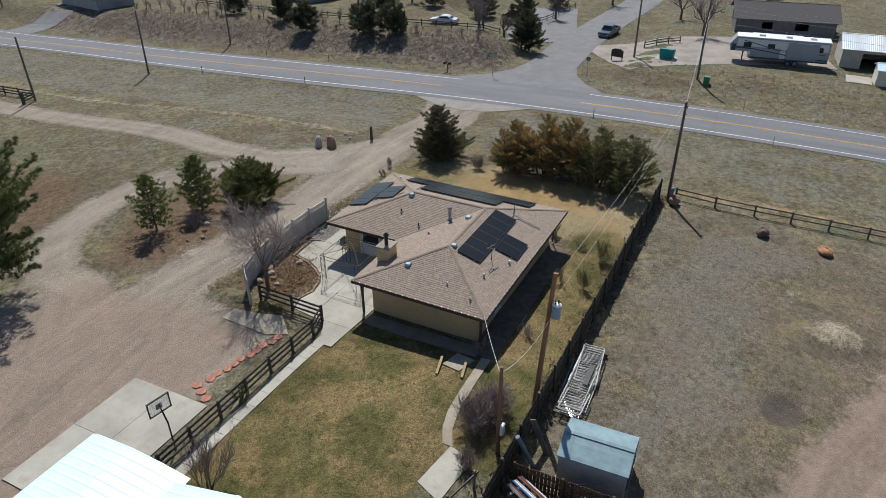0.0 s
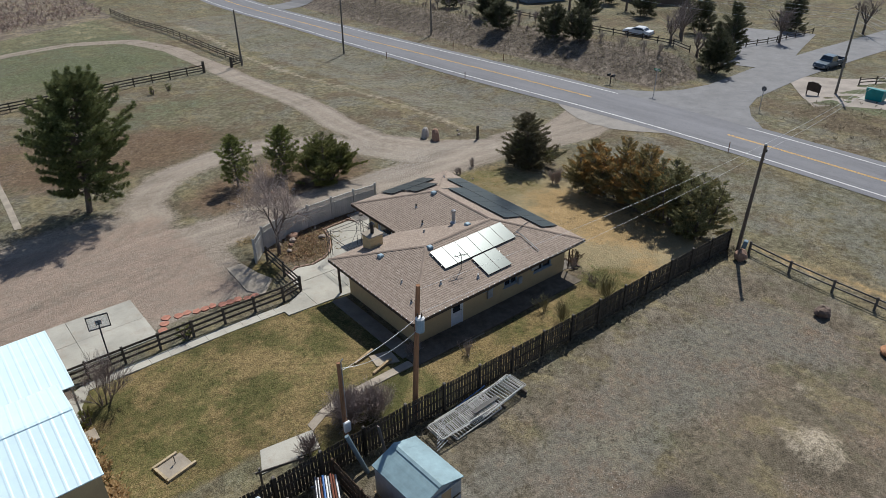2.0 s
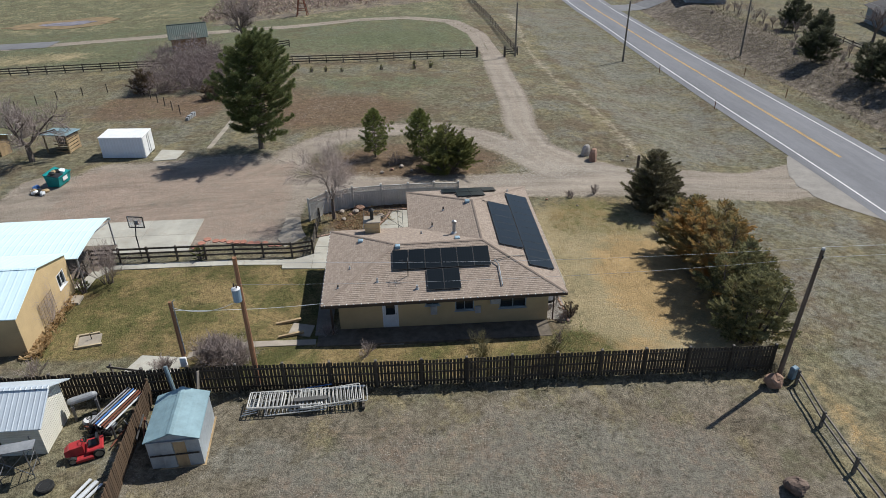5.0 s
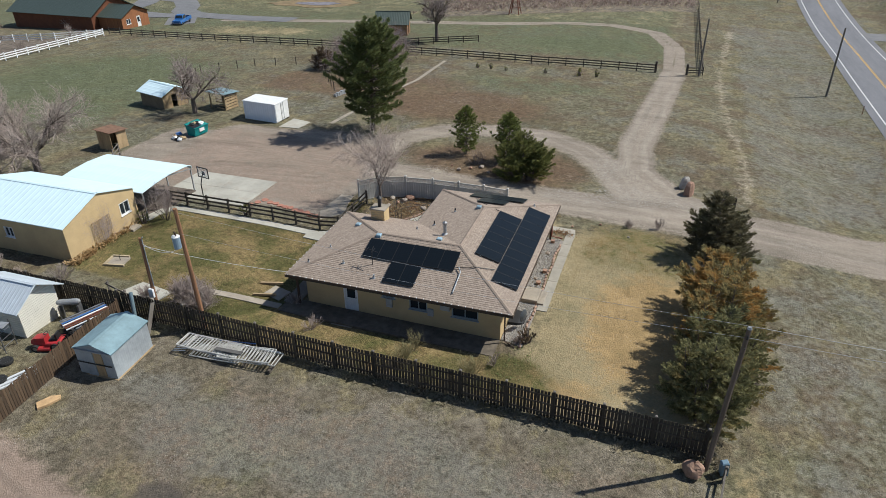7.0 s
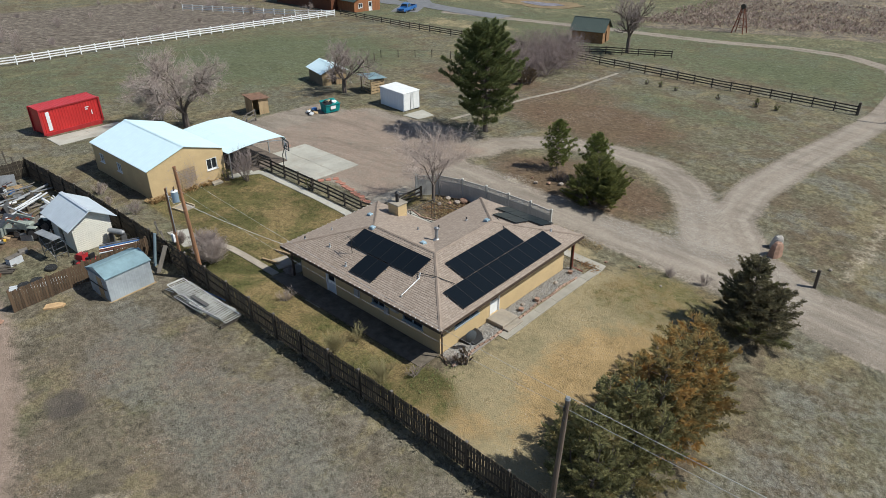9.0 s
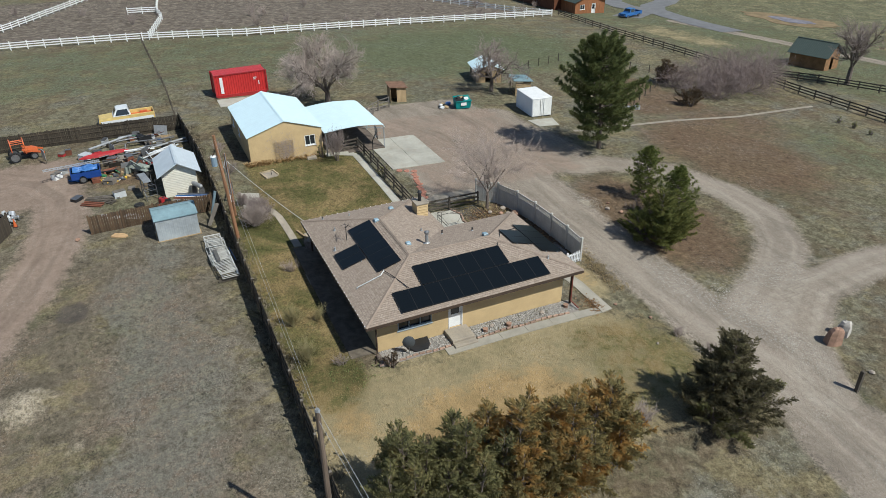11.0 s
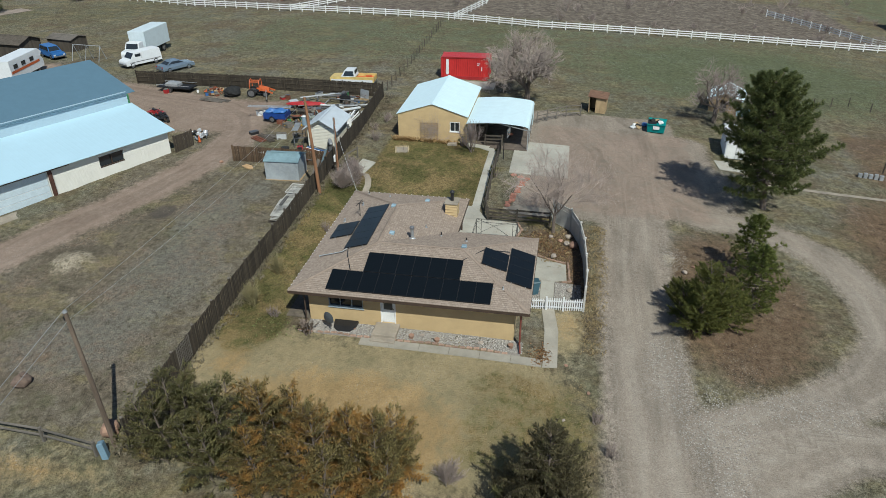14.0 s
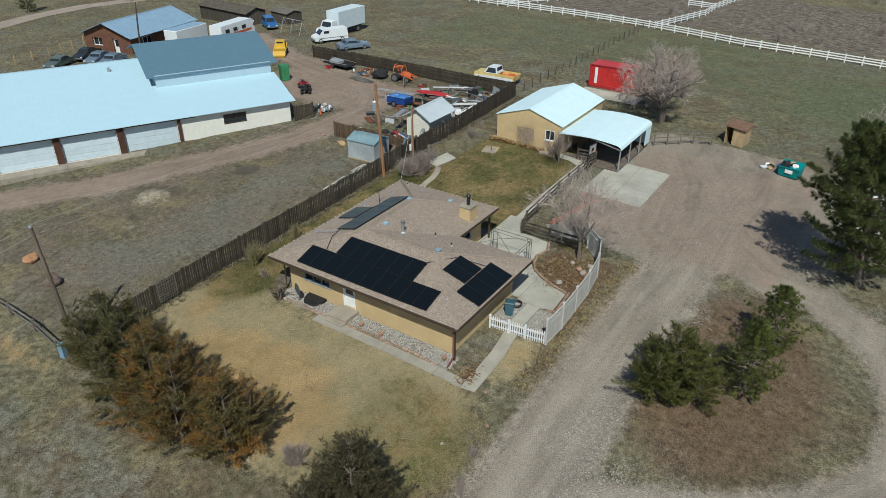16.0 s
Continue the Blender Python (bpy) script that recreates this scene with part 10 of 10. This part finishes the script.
for sx in (-1, 1):
    for sy in (-1, 1):
        part("leg", Mesh().beam((sx * 1.1, sy * 1.1, -0.2), (sx * 0.25, sy * 0.25, 4.6), 0.14, 0.14), WOOD_RED, wt)
for z in (1.2, 2.5, 3.8):
    k = 1.1 - 0.85 * z / 4.6
    part("brace", Mesh().beam((-k, -k, z), (k, -k, z), 0.08, 0.08).beam((k, -k, z), (k, k, z), 0.08, 0.08).beam((k, k, z), (-k, k, z), 0.08, 0.08).beam((-k, k, z), (-k, -k, z), 0.08, 0.08), WOOD_RED, wt)
part("head", Mesh().tube((0, -0.3, 4.8), (0, 0.3, 4.8), 0.5, 0.5, 10), WOOD_DARK, wt)

# roadside: signs, mailboxes, markers, far bin
sg = thing("street_sign", "green street name sign on a thin post", "sign", 56.5, 24.0)
part("post", Mesh().tube((0, 0, -0.2), (0, 0, 3.3), 0.04), GALV, sg)
part("plate", Mesh().box(-0.02, 0.02, -0.5, 0.5, 3.0, 3.28), GREEN, sg)
part("lettering_bar", Mesh().box(-0.026, -0.021, -0.35, 0.35, 3.09, 3.19), WHITE, sg, "pale bar of lettering")
mb = thing("mailbox_row", "two dark mailboxes on a short post", "mailbox", 56.4, 30.8)
part("post", Mesh().box(-0.05, 0.05, -0.05, 0.05, -0.2, 1.0), WOOD_DARK, mb)
part("crossbar", Mesh().box(-0.06, 0.06, -0.6, 0.6, 1.0, 1.08), WOOD_DARK, mb)
for y in (-0.35, 0.35):
    part("box", Mesh().loft([[(x, y + c * 0.14, 1.09 + s) for c, s in ((-1, 0), (-1, 0.16), (-0.6, 0.26), (0, 0.3), (0.6, 0.26), (1, 0.16), (1, 0))] for x in (-0.28, 0.28)]), BLACK, mb)
st = thing("stop_sign", "thin signpost at the corner of the side street", "sign", 61.0, 12.3)
part("post", Mesh().tube((0, 0, -0.2), (0, 0, 2.6), 0.04), GALV, st)
part("plate", Mesh().tube((0.02, 0, 2.5), (0.05, 0, 2.5), 0.32, 0.32, 8), STEEL, st)
nbd = thing("notice_board", "dark rounded entrance sign on two posts", "sign", 71.4, 11.0, 80)
part("post", Mesh().box(-0.85, -0.75, -0.05, 0.05, -0.2, 1.6), TRIM, nbd)
part("post", Mesh().box(0.75, 0.85, -0.05, 0.05, -0.2, 1.6), TRIM, nbd)
part("board", Mesh().add([(-0.9, -0.07, 0.6), (0.9, -0.07, 0.6), (0.9, -0.07, 1.5), (0.4, -0.07, 1.75), (-0.4, -0.07, 1.75), (-0.9, -0.07, 1.5), (-0.9, 0.07, 0.6), (0.9, 0.07, 0.6), (0.9, 0.07, 1.5), (0.4, 0.07, 1.75), (-0.4, 0.07, 1.75), (-0.9, 0.07, 1.5)], [(0, 1, 2, 3, 4, 5), (11, 10, 9, 8, 7, 6)] + [((i + 1) % 6, i, 6 + i, 6 + (i + 1) % 6) for i in range(6)]), TRIM, nbd)
part("lettering_bar", Mesh().box(-0.5, 0.5, -0.085, -0.072, 1.1, 1.25), WOOD_RAW, nbd, "pale bar of lettering")
d2 = thing("dumpster", "teal steel dumpster on a concrete slab", "dumpster", 72.8, 4.3, 90)
part("body", Mesh().loft([[(-0.9, -0.6, 0.1), (0.9, -0.6, 0.1), (0.9, 0.6, 0.1), (-0.9, 0.6, 0.1)], [(-1.0, -0.8, 1.15), (1.0, -0.8, 1.15), (1.0, 0.7, 1.4), (-1.0, 0.7, 1.4)]]), TEAL, d2)
part("lid", Mesh().add([(-1.0, -0.8, 1.16), (1.0, -0.8, 1.16), (1.0, 0.7, 1.41), (-1.0, 0.7, 1.41), (-1.0, -0.8, 1.2), (1.0, -0.8, 1.2), (1.0, 0.7, 1.46), (-1.0, 0.7, 1.46)], [(3, 2, 1, 0), (4, 5, 6, 7), (0, 1, 5, 4), (1, 2, 6, 5), (2, 3, 7, 6), (3, 0, 4, 7)]), TEAL, d2)
slab("bin_slab", [(71.6, 2.9), (74.2, 2.9), (74.2, 5.8), (71.6, 5.8)], "pale slab under the roadside dumpster", lift=0.06)
for x, y in ((44.0, 46), (55.2, 50), (44.2, 6.5), (55.6, -8), (43.8, -12), (55.4, 62), (43.5, 64)):
    mk = thing("road_marker", "thin roadside marker post", "post", x, y, group="road markers")
    part("stake", Mesh().box(-0.04, 0.04, -0.02, 0.02, -0.2, 1.1), WOOD_RED, mk)
rail_fence("dark timber fence in the far garden", [(80, 9), (84, 4.5)], 1.8, 1.1, (0.4, 0.8), WOOD_DARK, 0.12, (0.05, 0.12))
rail_fence("dark timber fence along the top of the bank", [(73, 30), (74, 50), (76, 70), (80, 100)], 3.0, 1.1, (0.4, 0.8), WOOD_DARK, 0.12, (0.05, 0.12))
rail_fence("dark timber fence beside the far driveway", [(88, 33), (98, 31), (112, 30)], 2.6, 1.1, (0.4, 0.8), WOOD_DARK, 0.12, (0.05, 0.12))


# ---- dry grass ----
def grass(name, label, count, area, keep, mat, high, seed, lean=(0.8, 2.4)):
    """Loose tufts of grass blades over an area; keep(x, y) says how dense they stand, 0 to 1."""
    g = np.random.default_rng(seed)
    x, y = g.uniform(area[0], area[1], count), g.uniform(area[2], area[3], count)
    k = g.uniform(0, 1, count) < keep(x, y)
    x, y = x[k], y[k]
    n = len(x)
    z = land(x, y) - 0.02
    base = np.stack([x, y, z], -1)
    blades = 4
    V = np.zeros((n, 1 + 2 * blades, 3))
    V[:, 0] = base
    h = g.uniform(high[0], high[1], n)
    for b in range(blades):
        a = g.uniform(0, 6.283, n)
        slant = g.uniform(lean[0], lean[1], n)
        d = np.stack([np.cos(a) * slant, np.sin(a) * slant, np.ones(n)], -1) * (h * g.uniform(0.6, 1.1, n))[:, None]
        s = np.stack([-np.sin(a), np.cos(a), np.zeros(n)], -1) * (0.22 * h)[:, None]
        V[:, 1 + 2 * b] = base + d + s
        V[:, 2 + 2 * b] = base + d - s
    w = 1 + 2 * blades
    k0 = np.arange(n)[:, None] * w
    F = np.stack([np.stack([k0[:, 0], k0[:, 0] + 1 + 2 * b, k0[:, 0] + 2 + 2 * b], -1) for b in range(blades)], 1).reshape(-1, 3)
    me = bpy.data.meshes.new(name)
    me.vertices.add(n * w)
    me.vertices.foreach_set("co", V.reshape(-1))
    me.loops.add(len(F) * 3)
    me.loops.foreach_set("vertex_index", F.reshape(-1).astype(np.int32))
    me.polygons.add(len(F))
    me.polygons.foreach_set("loop_start", np.arange(0, len(F) * 3, 3, dtype=np.int32))
    me.update(calc_edges=True)
    me.materials.append(mat)
    return tagged(new(name, me), label, "grass", kind="stuff")


def bare_ground(x, y):
    """1 on drives, courts, beds and under buildings."""
    return np.maximum.reduce([band(x, y, DRIVE, 2.6, 0.5), band(x, y, LANE, 1.9, 0.4), band(x, y, LANE_FAR, 1.6, 0.4), band(x, y, LOOP, 2.2, 0.4), rect(x, y, -26, -3, 11, 30, 1.0), band(x, y, TRACK, 2.4, 0.5), rect(x, y, -1, 16.2, -1, 16.6, 0.1), rect(x, y, -27, -16, -1, 13, 0.1),
                              rect(x, y, -30, -8, -38, -6, 0.3), band(x, y, [(49.3, -400), (49.3, 400)], 5.6, 0.2), rect(x, y, 38, 60, 14, 29, 0.3), rect(x, y, -5, 36, -60, -22.5, 1), rect(x, y, 54, 200, 9, 25, 0.3), rect(x, y, -4.4, 9.8, 8, 18, 0.2), rect(x, y, -42.5, -35, -0.6, 7, 0.1)])


def lawn_area(x, y):
    return np.maximum(rect(x, y, -15.6, -0.8, -0.3, 8.6, 0.4), rect(x, y, -7.5, 14.6, -4.3, -0.7, 0.3))


STRAW = leafy("straw_blades", (0.125, 0.106, 0.075), (0.24, 0.205, 0.145))
BLADE = leafy("lawn_blades", (0.075, 0.078, 0.028), (0.225, 0.182, 0.085))
TAN = leafy("tan_blades", (0.2, 0.155, 0.084), (0.365, 0.278, 0.155))
patch = lambda x, y: 0.5 + 0.5 * np.sin(x * 0.31 + 2 * np.sin(y * 0.23)) * np.sin(y * 0.37 + 1.7 * np.sin(x * 0.19))
grass("field_grass", "short dry straw-coloured grass tufts on the fields", 80000, (-30, 46, -24, 66), lambda x, y: (1 - bare_ground(x, y)) * (1 - lawn_area(x, y)) * (0.15 + 0.85 * patch(x, y) ** 2) * (1 - 0.85 * rect(x, y, 14.6, 26, -4.6, 18.5, 1.0)), STRAW, (0.025, 0.065), 1)
grass("lawn_grass", "short brown-green lawn grass", 13000, (-16, 15, -5, 9), lawn_area, BLADE, (0.02, 0.055), 2)
grass("tan_grass", "short dormant tan grass beside the house", 16000, (14, 27, -5, 19), lambda x, y: rect(x, y, 15.8, 26, -4.4, 18, 0.5), TAN, (0.02, 0.05), 3)
grass("bank_grass", "rough dry grass and weeds on the roadside bank", 30000, (56.5, 72, -24, 110), lambda x, y: (1 - bare_ground(x, y)) * np.clip(0.15 + 0.5 * np.exp(-((x - 65) / 5) ** 2), 0, 1) * (0.18 + 0.82 * rect(x, y, 50, 80, 24, 120, 2)), STRAW, (0.08, 0.25), 4, (0.5, 1.5))
grass("fence_weeds", "dry weeds along the fence lines", 9000, (-30, 26, -6.5, -3.6), lambda x, y: np.exp(-((y + 4.65) / 0.5) ** 2), STRAW, (0.07, 0.22), 5, (0.4, 1.4))


def litter(name, label, count, spots, mat, seed):
    """Fallen leaves lying about."""
    g = random.Random(seed)
    me = Mesh()
    for _ in range(count):
        cx, cy, rx, ry = g.choice(spots)
        x, y = g.gauss(cx, rx), g.gauss(cy, ry)
        z = ground_z(x, y) + 0.03 + g.random() * 0.05
        a, s = g.uniform(0, 6.28), g.uniform(0.04, 0.1)
        c, d = math.cos(a) * s, math.sin(a) * s
        me.add([(x + c, y + d, z), (x - d * 0.6, y + c * 0.6, z + 0.02), (x - c, y - d, z), (x + d * 0.6, y - c * 0.6, z + 0.03)], [(0, 1, 2, 3)])
    return tagged(part(name, me, mat), label, "leaf litter", kind="stuff")


litter("leaf_litter", "rust-brown fallen leaves in the planting beds", 900, [(1.8, 15.0, 0.9, 0.7), (1.2, 14.6, 0.8, 0.6), (2.4, 16.2, 0.7, 0.5), (5.0, 17.4, 1.5, 0.3), (14.7, 15.4, 0.5, 0.3)], leafy("fallen_leaves", (0.12, 0.065, 0.035), (0.32, 0.19, 0.095)), 5)
grass("bed_grass", "dry tan grass clumps in the planting bed", 2600, (-1.4, 9.2, 12.9, 18), lambda x, y: np.clip(1.25 - np.hypot((x - 1.6) / 2.8, (y - 15.4) / 2.2), 0, 1) * 0.8, TAN, (0.06, 0.18), 7, (0.5, 1.6))
grass("verge_grass", "rough tan and green grass beside the white fence", 5000, (-2, 14, 17.4, 19.6), lambda x, y: np.clip(1 - np.abs(y - 18.5 - 0.04 * (9 - x)) / 1.0, 0, 1) * 0.6, TAN, (0.05, 0.14), 8, (0.6, 1.8))
REED = leafy("dry_reeds", (0.16, 0.115, 0.095), (0.36, 0.28, 0.235))
grass("reed_bed", "pinkish dry reeds beyond the far lane", 9000, (-34, 23, 108, 160), lambda x, y: np.clip((y - np.clip(125 + 0.5 * x, 106, 134)) / 5, 0, 1) * np.clip(1.5 - (y - 110) / 45, 0.2, 1) * 0.7, REED, (0.25, 0.65), 9, (0.4, 1.2))
grass("corner_weeds", "green weeds and spring growth at the house corner", 600, (12.5, 17, -4, 2), lambda x, y: np.clip(1.2 - np.hypot((x - 14.9) / 1.6, (y + 0.6) / 2.2), 0, 1) * 0.8, leafy("spring_green", (0.1, 0.13, 0.045), (0.24, 0.26, 0.11)), (0.04, 0.12), 10, (0.5, 1.6))
grass("barn_weeds", "tawny dead stalks along the barn wall", 1200, (-16.9, -15.6, -1, 5.5), lambda x, y: np.clip(1.1 - np.abs(x + 16.4) / 0.5, 0, 1) * np.clip(0.35 + np.exp(-((y + 0.2) / 0.8) ** 2), 0, 1), leafy("dead_stalks", (0.25, 0.16, 0.07), (0.46, 0.32, 0.17)), (0.1, 0.35), 11, (0.5, 1.6))
